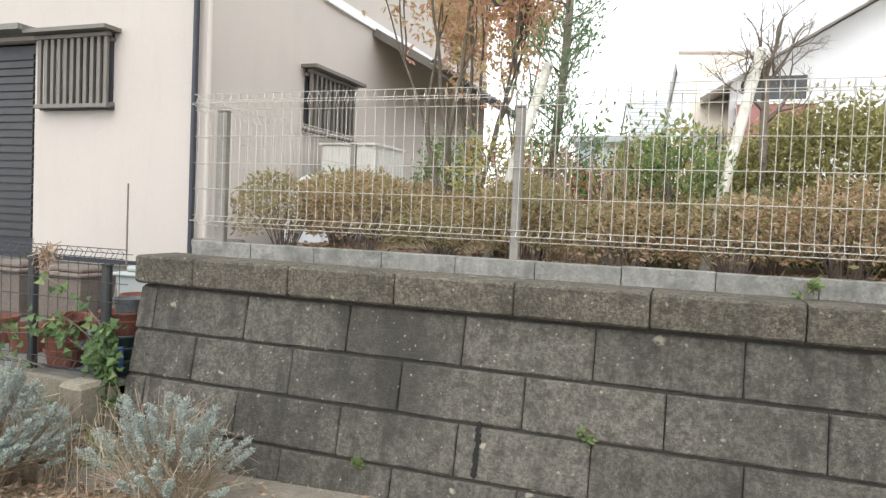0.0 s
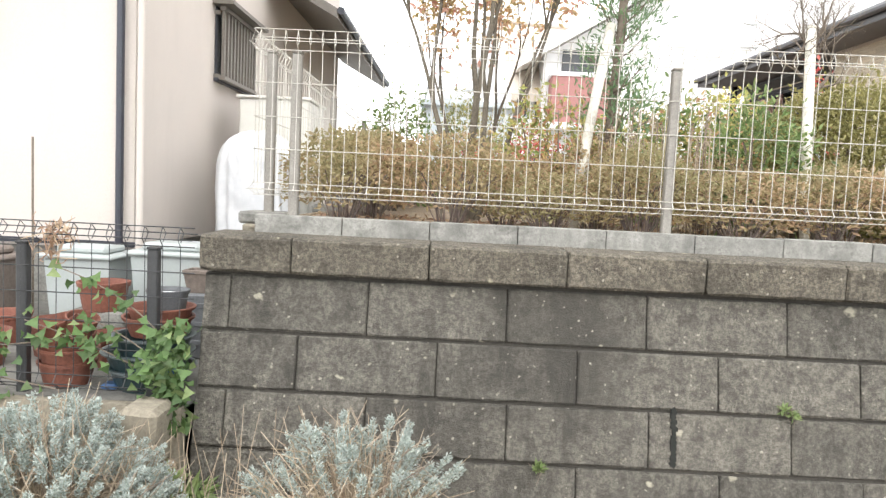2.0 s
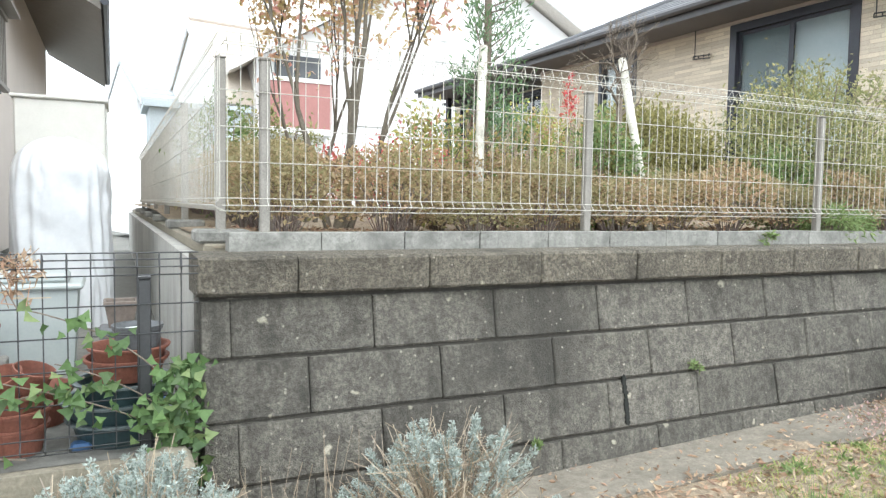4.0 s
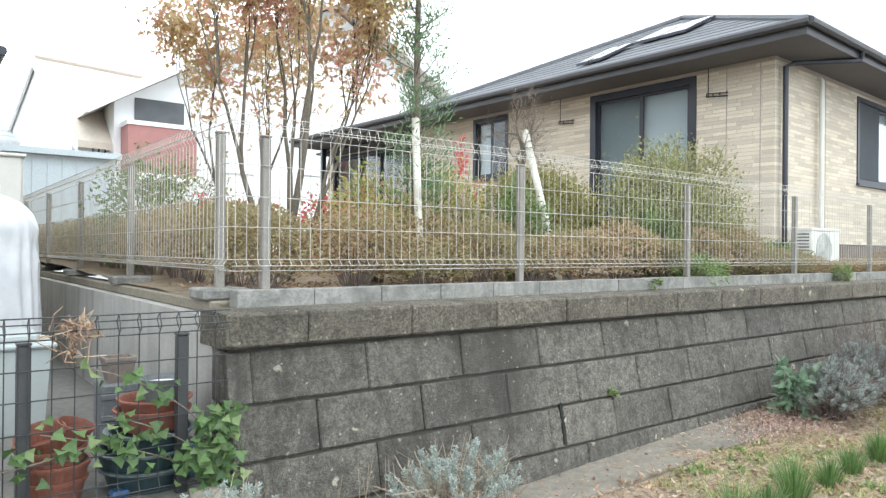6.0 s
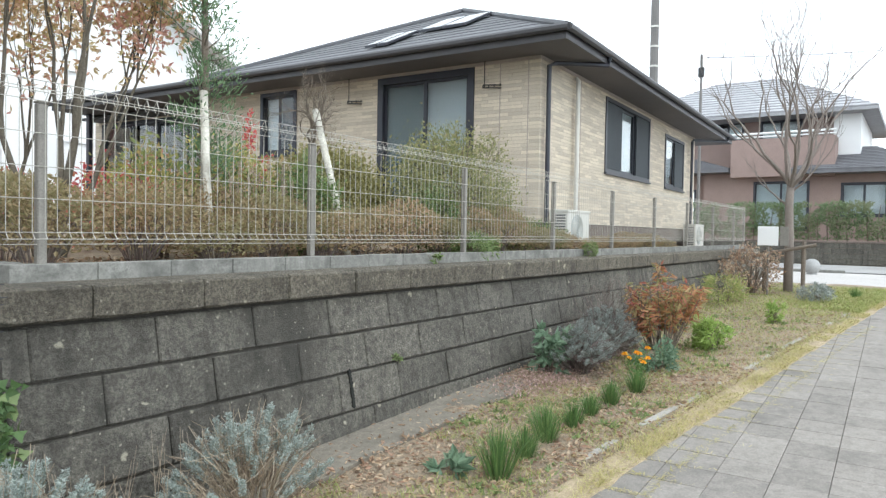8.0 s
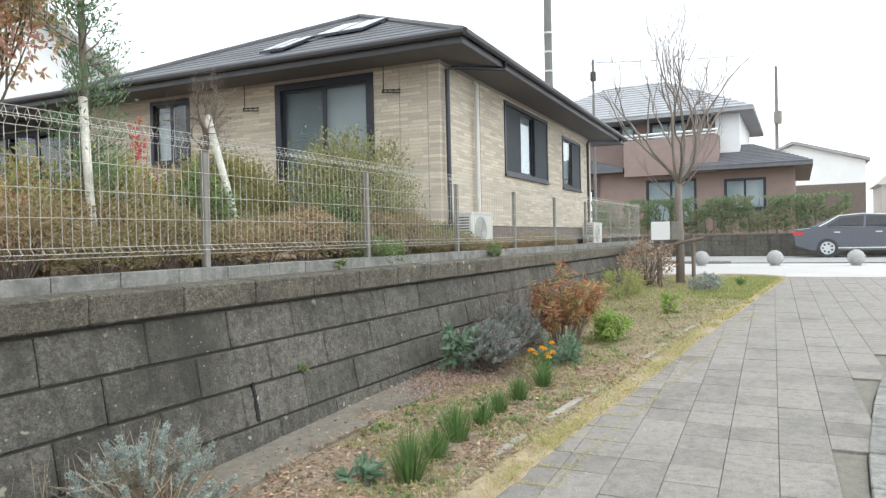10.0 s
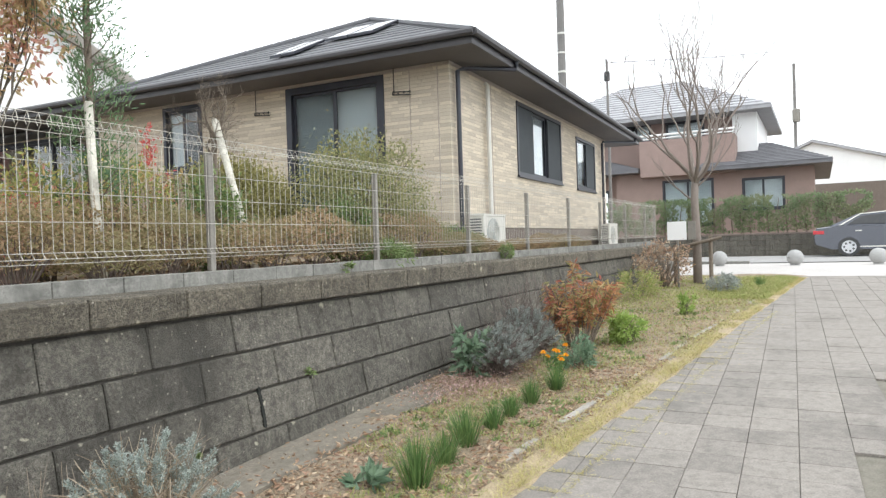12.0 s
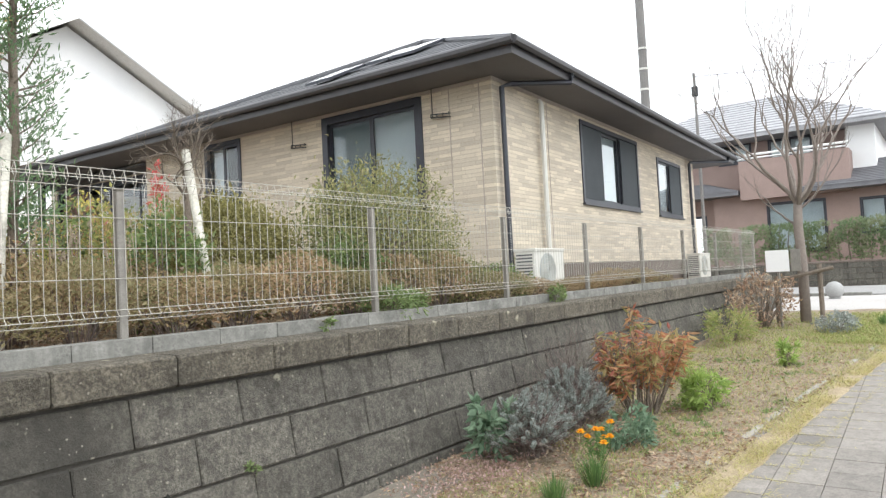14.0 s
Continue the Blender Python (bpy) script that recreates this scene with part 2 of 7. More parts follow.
M = dict(
    block=mat("weathered_block", (0.126, 0.117, 0.098), (0.168, 0.155, 0.129), rough=0.92, scale=1.7, mix=0.8, fine=52, bump=1.0, bump_dist=0.022, rand=0.15, spots=(((0.40, 0.37, 0.29), 7.5, 0.19), ((0.34, 0.315, 0.26), 30.0, 0.27)), streak=0.85, dark=0.8, grain=0.72, mottle=0.66),
    cap=mat("mossy_cap", (0.150, 0.132, 0.102), (0.085, 0.077, 0.060), rough=0.92, scale=5, fine=55, bump=1.0, bump_dist=0.024, rand=0.08, spots=(((0.46, 0.42, 0.31), 7.0, 0.25), ((0.36, 0.33, 0.27), 30.0, 0.27)), dark=0.65, grain=0.75, mottle=0.62),
    backing=mat("joint_mortar", (0.062, 0.056, 0.047), rough=0.95, scale=9),
    kerb=mat("kerb_concrete", (0.265, 0.26, 0.238), (0.165, 0.162, 0.143), rough=0.9, scale=9, mix=0.8, fine=60, bump=0.5, streak=0.6, rand=0.1, dark=0.75, mottle=0.42),
    edging=mat("edging_concrete", (0.36, 0.34, 0.31), (0.24, 0.22, 0.19), rough=0.95, scale=7, mix=0.8, fine=60, bump=0.5, dark=0.4),
    sidewall=mat("cast_concrete", (0.40, 0.39, 0.36), (0.30, 0.29, 0.265), rough=0.9, scale=1.5, fine=60, bump=0.3, streak=0.6, dark=0.35, grain=0.18),
    strip=mat("strip_concrete", (0.225, 0.20, 0.16), (0.15, 0.132, 0.104), rough=0.95, scale=4, mix=0.8, fine=60, bump=0.7, dark=0.5, mottle=0.45),
    soil=mat("bed_soil", (0.36, 0.285, 0.20), (0.20, 0.16, 0.112), rough=1.0, scale=4.5, mix=0.8, fine=38, bump=1.0, bump_dist=0.02, dark=0.5, mottle=0.5),
    ground=mat("far_ground", (0.16, 0.155, 0.14), (0.12, 0.12, 0.105), rough=1.0, scale=0.6, fine=25, bump=0.4, dark=0.2),
    garden=mat("garden_soil", (0.26, 0.205, 0.14), (0.15, 0.115, 0.08), rough=1.0, scale=4, fine=30, bump=1.0, bump_dist=0.02),
    road=mat("asphalt", (0.30, 0.295, 0.285), (0.24, 0.235, 0.23), rough=0.9, scale=0.8, fine=80, bump=0.3),
    side_asphalt=mat("side_asphalt", (0.15, 0.147, 0.14), (0.11, 0.108, 0.103), rough=0.92, scale=1.2, fine=90, bump=0.5, dark=0.3, mottle=0.3),
    light_paving=mat("pale_concrete", (0.46, 0.44, 0.42), (0.38, 0.36, 0.345), rough=0.9, scale=0.8, fine=60, bump=0.2),
    paver=mat("grey_paver", (0.243, 0.221, 0.197), (0.19, 0.174, 0.156), rough=0.88, scale=3, mix=0.9, fine=90, bump=0.5, rand=0.13, dark=0.45, mottle=0.36, grain=0.4),
    paver_joint=mat("paver_joint", (0.19, 0.175, 0.145), (0.12, 0.115, 0.09), rough=1.0, scale=12, fine=90),
    sand=mat("dry_grass_soil", (0.40, 0.32, 0.21), (0.25, 0.20, 0.13), rough=1.0, scale=9, fine=70, bump=1.0, bump_dist=0.012),
    zinc=mat("galvanised_wire", (0.52, 0.50, 0.45), (0.40, 0.385, 0.35), rough=0.5, metal=0.35, scale=14, fine=120, bump=0.05),
    post=mat("grey_brown_post", (0.235, 0.22, 0.195), (0.18, 0.168, 0.15), rough=0.55, metal=0.2, scale=9, fine=120, bump=0.05),
    black=mat("black_steel", (0.03, 0.031, 0.033), (0.045, 0.046, 0.046), rough=0.45, scale=9, fine=90, bump=0.05),
    bronze=mat("dark_bronze_frame", (0.042, 0.048, 0.056), (0.034, 0.030, 0.045), rough=0.4, metal=0.3, scale=6, fine=100, bump=0.03),
    roof=mat("charcoal_roof", (0.11, 0.112, 0.12), (0.085, 0.087, 0.094), rough=0.7, scale=3, fine=60, bump=0.3, rand=0.1),
    fascia=mat("charcoal_fascia", (0.062, 0.060, 0.064), (0.05, 0.049, 0.053), rough=0.5, scale=2, fine=60, bump=0.05),
    soffit=mat("dark_soffit", (0.12, 0.112, 0.115), (0.10, 0.094, 0.096), rough=0.8, scale=2, fine=60, bump=0.1),
    clad=cladding("beige_tile_cladding", (0.60, 0.52, 0.43), (0.53, 0.46, 0.375), row=0.054, length=0.34),
    tan_tile=mat("tan_wing_tile", (0.58, 0.50, 0.42), (0.50, 0.43, 0.36), rough=0.7, scale=3, fine=30, bump=0.2),
    grey_tile=mat("mid_grey_tile", (0.44, 0.46, 0.47), (0.37, 0.39, 0.40), rough=0.7, scale=3, fine=30, bump=0.2),
    screen=mat("dark_screen", (0.055, 0.063, 0.07), (0.045, 0.052, 0.058), rough=0.85, scale=3, fine=200, bump=0.1),
    slat_trim=mat("pale_brown_trim", (0.36, 0.31, 0.27), (0.31, 0.27, 0.235), rough=0.7, scale=3, fine=60, bump=0.05),
    foundation=mat("brown_foundation", (0.16, 0.13, 0.11), (0.12, 0.10, 0.085), rough=0.9, scale=5, fine=40, bump=0.3),
    stucco=mat("cream_stucco", (0.535, 0.485, 0.44), (0.50, 0.455, 0.415), rough=0.92, scale=1.0, fine=130, bump=0.3, streak=0.06, grain=0.12),
    white=mat("white_siding", (0.85, 0.85, 0.84), (0.80, 0.80, 0.80), rough=0.8, scale=0.8, fine=40, bump=0.05, grain=0.08),
    grey_plastic=mat("pale_grey_plastic", (0.36, 0.39, 0.38), (0.31, 0.34, 0.33), rough=0.5, scale=3, fine=60, bump=0.03, grain=0.06),
    ivory=mat("ivory_enamel", (0.66, 0.65, 0.60), (0.60, 0.59, 0.54), rough=0.45, scale=4, fine=60, bump=0.03, grain=0.06),
    glass=glass("window_glass"),
    # dark colour stands in for the lack of light inside rooms and openings
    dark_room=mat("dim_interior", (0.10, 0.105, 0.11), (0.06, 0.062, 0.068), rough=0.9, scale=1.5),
    curtain=mat("pale_blind", (0.60, 0.66, 0.69), (0.53, 0.585, 0.615), rough=0.85, scale=2, fine=40),
    teal_blind=mat("dim_blind", (0.22, 0.265, 0.285), (0.185, 0.225, 0.245), rough=0.9, scale=2, fine=40),
    mauve=mat("mauve_tile", (0.30, 0.22, 0.195), (0.25, 0.185, 0.165), rough=0.85, scale=2, fine=30, bump=0.2),
    brick=mat("dark_red_brick", (0.36, 0.175, 0.16), (0.30, 0.15, 0.135), rough=0.85, scale=5, fine=40, bump=0.3),
    trunk=mat("grey_bark", (0.20, 0.165, 0.13), (0.13, 0.105, 0.085), rough=0.95, scale=18, fine=80, bump=0.9, bump_dist=0.01),
    stone=mat("pale_granite", (0.36, 0.36, 0.35), (0.30, 0.30, 0.295), rough=0.85, scale=20, fine=150, bump=0.3),
    rough_stone=mat("yard_stone", (0.22, 0.195, 0.15), (0.15, 0.135, 0.10), rough=0.95, scale=10, fine=50, bump=0.8),
    terracotta=mat("terracotta", (0.185, 0.068, 0.043), (0.13, 0.048, 0.033), rough=0.7, scale=9, fine=60, bump=0.15, rand=0.15),
    dark_pot=mat("dark_green_plastic", (0.022, 0.042, 0.048), (0.035, 0.058, 0.062), rough=0.4, scale=8, fine=60, bump=0.05),
    silver=mat("silver_sheet", (0.62, 0.63, 0.64), (0.52, 0.535, 0.555), rough=0.42, metal=0.0, scale=4, fine=14, bump=0.25, grain=0.08),
    blue=mat("blue_plastic", (0.045, 0.11, 0.24), rough=0.5, scale=9),
)


# ---- building blocks ----
class Shape:
    """Collects corners and faces in world metres."""

    def __init__(self):
        self.v, self.f, self.smooth = [], [], False

    def add(self, verts, faces):
        k = len(self.v)
        self.v += [tuple(p) for p in verts]
        self.f += [tuple(i + k for i in f) for f in faces]
        return self

    def box(self, x0, y0, z0, x1, y1, z1, m=None):
        p = [Vector((x, y, z)) for z in (z0, z1) for x, y in ((x0, y0), (x1, y0), (x1, y1), (x0, y1))]
        if m is not None:
            p = [m @ q for q in p]
        return self.add(p, [(3, 2, 1, 0), (4, 5, 6, 7), (0, 1, 5, 4), (1, 2, 6, 5), (2, 3, 7, 6), (3, 0, 4, 7)])

    def soft_box(self, x0, y0, z0, x1, y1, z1, r, m=None):
        """A box with chamfered edges."""
        xs, ys, zs = (x0, x1), (y0, y1), (z0, z1)
        pts, idx = [], {}
        for i in (0, 1):
            for j in (0, 1):
                for k in (0, 1):
                    sx, sy, sz = (r if i == 0 else -r), (r if j == 0 else -r), (r if k == 0 else -r)
                    for a, q in (("x", (xs[i], ys[j] + sy, zs[k] + sz)), ("y", (xs[i] + sx, ys[j], zs[k] + sz)), ("z", (xs[i] + sx, ys[j] + sy, zs[k]))):
                        idx[i, j, k, a] = len(pts)
                        pts.append(Vector(q) if m is None else m @ Vector(q))
        c = ((0, 0), (1, 0), (1, 1), (0, 1))
        f = []
        for i in (0, 1):
            f.append([idx[i, j, k, "x"] for j, k in c])
            f.append([idx[j, i, k, "y"] for j, k in c])
            f.append([idx[j, k, i, "z"] for j, k in c])
        for i in (0, 1):
            for j in (0, 1):
                f.append([idx[i, j, 0, "x"], idx[i, j, 1, "x"], idx[i, j, 1, "y"], idx[i, j, 0, "y"]])
                f.append([idx[i, 0, j, "x"], idx[i, 1, j, "x"], idx[i, 1, j, "z"], idx[i, 0, j, "z"]])
                f.append([idx[0, i, j, "y"], idx[1, i, j, "y"], idx[1, i, j, "z"], idx[0, i, j, "z"]])
        f += [[idx[i, j, k, a] for a in "xyz"] for i in (0, 1) for j in (0, 1) for k in (0, 1)]
        return self.add(pts, f)

    def tube(self, pts, r, n=6, r_end=None, close=True):
        """A round bar along a line of points, tapering from r to r_end."""
        pts = [Vector(p) for p in pts]
        r_end = r if r_end is None else r_end
        k, rings = len(self.v), []
        side = None
        for i, p in enumerate(pts):
            d = (pts[min(i + 1, len(pts) - 1)] - pts[max(i - 1, 0)]).normalized()
            if side is None or abs(side.dot(d)) > 0.95:
                side = d.cross(Vector((0.3, 0.2, 1.0)) if abs(d.z) < 0.9 else Vector((1, 0.1, 0))).normalized()
            side = (side - d * side.dot(d)).normalized()
            up = d.cross(side)
            rr = r + (r_end - r) * i / max(1, len(pts) - 1)
            self.v += [tuple(p + rr * (math.cos(2 * math.pi * a / n) * side + math.sin(2 * math.pi * a / n) * up)) for a in range(n)]
        for i in range(len(pts) - 1):
            for a in range(n):
                b = (a + 1) % n
                self.f.append((k + i * n + a, k + i * n + b, k + (i + 1) * n + b, k + (i + 1) * n + a))
        if close:
            self.f.append(tuple(k + a for a in reversed(range(n))))
            self.f.append(tuple(k + (len(pts) - 1) * n + a for a in range(n)))
        return self

    def lathe(self, centre, profile, n=20):
        """A turned body: profile is a run of (radius, height)."""
        cx, cy, cz = centre
        k = len(self.v)
        for r, h in profile:
            self.v += [(cx + r * math.cos(2 * math.pi * a / n), cy + r * math.sin(2 * math.pi * a / n), cz + h) for a in range(n)]
        for i in range(len(profile) - 1):
            for a in range(n):
                b = (a + 1) % n
                self.f.append((k + i * n + a, k + i * n + b, k + (i + 1) * n + b, k + (i + 1) * n + a))
        return self

    def prism(self, poly, axis, a, b):
        """A flat outline pushed along an axis from a to b."""
        def p(u, v, w):
            return {"x": (w, u, v), "y": (u, w, v), "z": (u, v, w)}[axis]
        n = len(poly)
        return self.add([p(u, v, a) for u, v in poly] + [p(u, v, b) for u, v in poly],
                        [tuple(range(n))[::-1], tuple(range(n, 2 * n))] + [(i, (i + 1) % n, n + (i + 1) % n, n + i) for i in range(n)])

    def sheet(self, xs, ys, height):
        """An uneven sheet over a grid."""
        nx, ny = len(xs), len(ys)
        return self.add([(x, y, height(x, y)) for y in ys for x in xs],
                        [(j * nx + i, j * nx + i + 1, (j + 1) * nx + i + 1, (j + 1) * nx + i) for j in range(ny - 1) for i in range(nx - 1)])

    def mesh(self, name, material, origin=(0, 0, 0), smooth=None):
        me = bpy.data.meshes.new(name)
        o = Vector(origin)
        me.from_pydata([tuple(Vector(p) - o) for p in self.v], [], self.f)
        bm = bmesh.new()
        bm.from_mesh(me)
        bmesh.ops.recalc_face_normals(bm, faces=bm.faces)
        bm.to_mesh(me)
        bm.free()
        me.materials.append(material)
        if self.smooth if smooth is None else smooth:
            me.polygons.foreach_set("use_smooth", [True] * len(me.polygons))
        return me


def thing(name, at=(0, 0, 0), label="", category="", group="", kind=""):
    ob = new(name)
    ob.location = at
    ob.empty_display_size = 0.1
    return tagged(ob, label, category, group, kind)


def base_of(ob):
    o = Vector((0, 0, 0))
    while ob is not None:
        o += ob.location
        ob = ob.parent
    return o


def part(name, shape, material, parent=None, label="", smooth=None, at=None):
    """One mesh object under a thing or a part; the shape is given in world metres."""
    o = base_of(parent) if parent is not None else Vector((0, 0, 0))
    own = Vector(at) if at is not None else o
    ob = new(name, shape.mesh(name, material, own, smooth))
    if parent is not None:
        ob.parent = parent
    ob.location = own - o
    return tagged(ob, label)


def piece(name, me, parent, m):
    """One of many alike pieces that share a mesh; m in world metres."""
    ob = new(name, me)
    ob.parent = parent
    ob.matrix_basis = Matrix.Translation(-base_of(parent)) @ m
    return ob


def solid(name, shape, material, label="", category="", group="", kind="", at=(0, 0, 0), smooth=None):
    ob = new(name, shape.mesh(name, material, at, smooth))
    ob.location = at
    return tagged(ob, label, category, group, kind)


rng = random.Random(7)


def street(x):
    """Height of the street side's ground, which climbs gently along the wall."""
    return float(np.interp(x, [-30, -8, -4, 0, 2.5, 16, 80], [-0.4, -0.3, -0.22, -0.08, 0.0, 0.38, 0.38]))


def path_left(x):
    return float(np.interp(x, [-8, -0.8, 0.5, 1.9, 4.5, 9.2, 11.5, 13], [2.0, 1.75, 1.64, 1.49, 1.28, 0.82, 0.6, 0.45]))


def path_right(x):
    return float(np.interp(x, [-8, -0.1, 0.65, 2.15, 3.2, 6, 9, 13], [-0.12, -0.14, -0.18, -0.34, -0.52, -1.3, -2.6, -4.6]))


def span(a, b, step):
    n = max(2, int(round((b - a) / step)) + 1)
    return [a + (b - a) * i / (n - 1) for i in range(n)]


# ---- ground ----
def ground_height(x, y):
    return street(x) - 0.05


solid("ground", Shape().sheet([-400, -60, -30, -8, -4, 0, 2.5, 16, 80, 600], [-400, -60, 0, 40, 120, 600], ground_height), M["ground"], "worn grey-brown open ground of the neighbourhood", "ground", kind="structure")


def bed_height(x, y):
    edge = path_left(x)
    k = min(1.0, max(0.0, (y - edge + 0.02) / 0.35))
    return street(x) - 0.012 + 0.03 * k + 0.035 * k * noise.noise((x * 1.7, y * 1.7, 0)) + 0.012 * k * noise.noise((x * 7, y * 7, 3))


bed = Shape()
bxs = span(-8, 13.2, 0.14)
bed.add([(x, path_left(x) - 0.02 + (3.62 - path_left(x)) * j / 16, bed_height(x, path_left(x) + (3.62 - path_left(x)) * j / 16)) for x in bxs for j in range(17)],
        [(i * 17 + j, (i + 1) * 17 + j, (i + 1) * 17 + j + 1, i * 17 + j + 1) for i in range(len(bxs) - 1) for j in range(16)])
solid("planting_bed", bed, M["soil"], "brown soil of a narrow planting bed with leaf litter", "soil", kind="structure", smooth=True)

verge = Shape()
vxs = span(-8, 12.6, 0.2)
verge.add([(x, path_left(x) - 0.10 + 0.27 * j / 5 + (0.05 * noise.noise((x * 2.3, j, 5)) if j in (0, 5) else 0), max(street(x) + 0.008, bed_height(x, path_left(x) - 0.1 + 0.27 * j / 5) + 0.012) if 0 < j < 5 else street(x) - (0.008 if j == 0 else 0.03)) for x in vxs for j in range(6)],
          [(i * 6 + j, (i + 1) * 6 + j, (i + 1) * 6 + j + 1, i * 6 + j + 1) for i in range(len(vxs) - 1) for j in range(5)])
solid("verge", verge, M["sand"], "strip of dry straw-coloured grass along the paving", "verge", kind="structure", smooth=True)

edging = thing("bed_edging", (4.0, 1.6, street(4.0)), "thin pale concrete edging between bed and grass verge", "edging", kind="structure")
ex = -3.0
while ex < 12.4:
    a, b = Vector((ex, path_left(ex) + 0.235, street(ex))), Vector((ex + 0.595, path_left(ex + 0.595) + 0.235, street(ex + 0.595)))
    m = Matrix.Translation(a) @ (b - a).to_track_quat("X", "Z").to_matrix().to_4x4()
    part("edging_stone", Shape().soft_box(0, -0.03, -0.1, (b - a).length - 0.006, 0.03, 0.012 + 0.016 * noise.noise((ex * 0.8, 4, 4)), 0.006, m), M["edging"], edging)
    ex += 0.6
strip = Shape()
sxs = span(-3.2, 1.35, 0.35)
for a, b in zip(sxs, sxs[1:]):
    strip.prism([(a, 3.03 + 0.02 * math.sin(a * 9)), (b, 3.03 + 0.02 * math.sin(b * 9)), (b, 3.55), (a, 3.55)], "z", street(a) - 0.1, street(a) + 0.035)
strip_top = [(p[0], p[1], p[2] if p[2] < street(p[0]) else street(p[0]) + 0.035) for p in strip.v]
strip.v = strip_top
solid("concrete_strip", strip, M["strip"], "weathered concrete footing strip along the block wall", "footing", kind="structure")

pave_base = Shape()
pxs = span(-8, 13.0, 0.5)
pave_base.add([(x, path_left(x) + 0.02 - (path_left(x) + 0.02 - path_right(x)) * j, street(x) - 0.022) for x in pxs for j in (0, 1)],
              [(2 * i, 2 * i + 1, 2 * i + 3, 2 * i + 2) for i in range(len(pxs) - 1)])
pavement = solid("pavement", pave_base, M["paver_joint"], "footpath of square grey concrete pavers", "pavement", kind="structure")

kerb_stones = thing("path_kerb", (0, -0.2, street(0)), "pale concrete kerb curving along the footpath", "kerb", kind="structure")
kx = -7.8
while kx < 8:
    a, b = kx, kx + 0.585
    d = Vector((b - a, path_right(b) - path_right(a), street(b) - street(a)))
    m = Matrix.Translation((a, path_right(a) - 0.07, street(a))) @ d.to_track_quat("X", "Z").to_matrix().to_4x4()
    part("kerb_stone", Shape().soft_box(0, -0.06, -0.12, d.length - 0.008, 0.06, 0.012, 0.008, m), M["kerb"], kerb_stones)
    kx += 0.6
far_side = Shape().sheet(span(-30, 13, 1.0), [-40, -6, -0.3], lambda x, y: street(x) - 0.03 if y > -1 else street(x) - 0.031)
far_side.v = [(x, min(y, path_right(x) - 0.14) if y > -1 else y, z) for x, y, z in far_side.v]
solid("roadway", far_side, M["side_asphalt"], "grey asphalt beside the footpath", "road", kind="structure")

solid("crossing", Shape().sheet([12.2, 13, 16, 18.2], [-30, -4.5, 0.45, 1.6, 3.2, 30], lambda x, y: street(x) - 0.012), M["light_paving"], "pale concrete apron where the path meets the road", "pavement", kind="structure")
solid("road", Shape().sheet([18.2, 24.2], [-60, 60], lambda x, y: 0.39), M["road"], "grey asphalt residential road", "road", kind="structure")
road_kerb = thing("road_kerb", (18.2, 3.6, 0.38), "low pale kerb along the road", "kerb", kind="structure")
for i in range(26):
    y0 = -12 + i * 1.0
    if -2.2 < y0 < 1.2:
        continue
    part("kerb_stone", Shape().soft_box(18.0, y0, 0.3, 18.2, y0 + 0.99, 0.45, 0.015), M["kerb"], road_kerb)

# ---- retaining wall of battered blocks ----
WALL_X0, WALL_X1, BATTER = -2.955, 14.45, 0.2
CAP_Z, COURSE, PITCH = 0.873, 0.267, 0.662
LEAN = math.atan(BATTER)


def face_y(z):
    return 3.635 - BATTER * (CAP_Z - z)


retaining = thing("retaining_wall", (5.0, 3.9, -0.3), "dark weathered concrete block retaining wall with a cap course", "wall", kind="structure")
core = Shape().prism([(face_y(-0.6) + 0.026, -0.6), (face_y(CAP_Z) + 0.026, CAP_Z), (3.68, 1.03), (3.98, 1.03), (3.98, -0.6)], "x", WALL_X0 + 0.02, WALL_X1)
part("core", core, M["backing"], retaining)


# ---- garden terrace ----
def terrace_height(x, y):
    return 1.075 + 0.03 * noise.noise((x * 0.9, y * 0.9, 1)) + 0.015 * noise.noise((x * 4, y * 4, 7)) + 0.12 * min(1, max(0, (y - 4.2) / 6))


solid("garden_ground", Shape().sheet(span(-2.86, 14.5, 0.24), span(3.99, 18, 0.28), terrace_height), M["garden"], "pale brown garden soil strewn with dry leaves", "soil", kind="structure", smooth=True)

front_kerb = thing("fence_kerb", (5.0, 3.94, 1.03), "grey concrete block kerb under the mesh fence", "kerb", kind="structure")
kx, i = -2.80, 0
while kx < 14.3:
    w = 0.447
    part("kerb_block", Shape().soft_box(kx, 3.885 + rng.uniform(-0.004, 0.004), 1.0, min(kx + w, 14.45) - 0.002, 4.0, 1.147 + rng.uniform(-0.003, 0.003), 0.003), M["kerb"], front_kerb)
    kx += w + 0.002
side_wall = Shape().box(-2.97, 3.78, -0.4, -2.72, 17.0, 1.02)
solid("side_wall", side_wall, M["sidewall"], "plain pale cast concrete retaining wall beside the yard", "wall", kind="structure")
side_kerb = Shape().soft_box(-2.90, 4.0, 1.02, -2.76, 17.0, 1.085, 0.008)
solid("side_kerb", side_kerb, M["rough_stone"], "mossy brown concrete ledge under the side fence", "kerb", kind="structure")


# ---- mesh fences ----
def wire_profile(out):
    """Height and offset of an upright wire with its folded foot and head."""
    return [(0.022 * out, 0.0), (-0.03 * out, 0.028), (0.0, 0.062), (0.0, 0.735), (-0.032 * out, 0.775), (-0.01 * out, 0.835), (0.022 * out, 0.80), (0.0, 0.765)]


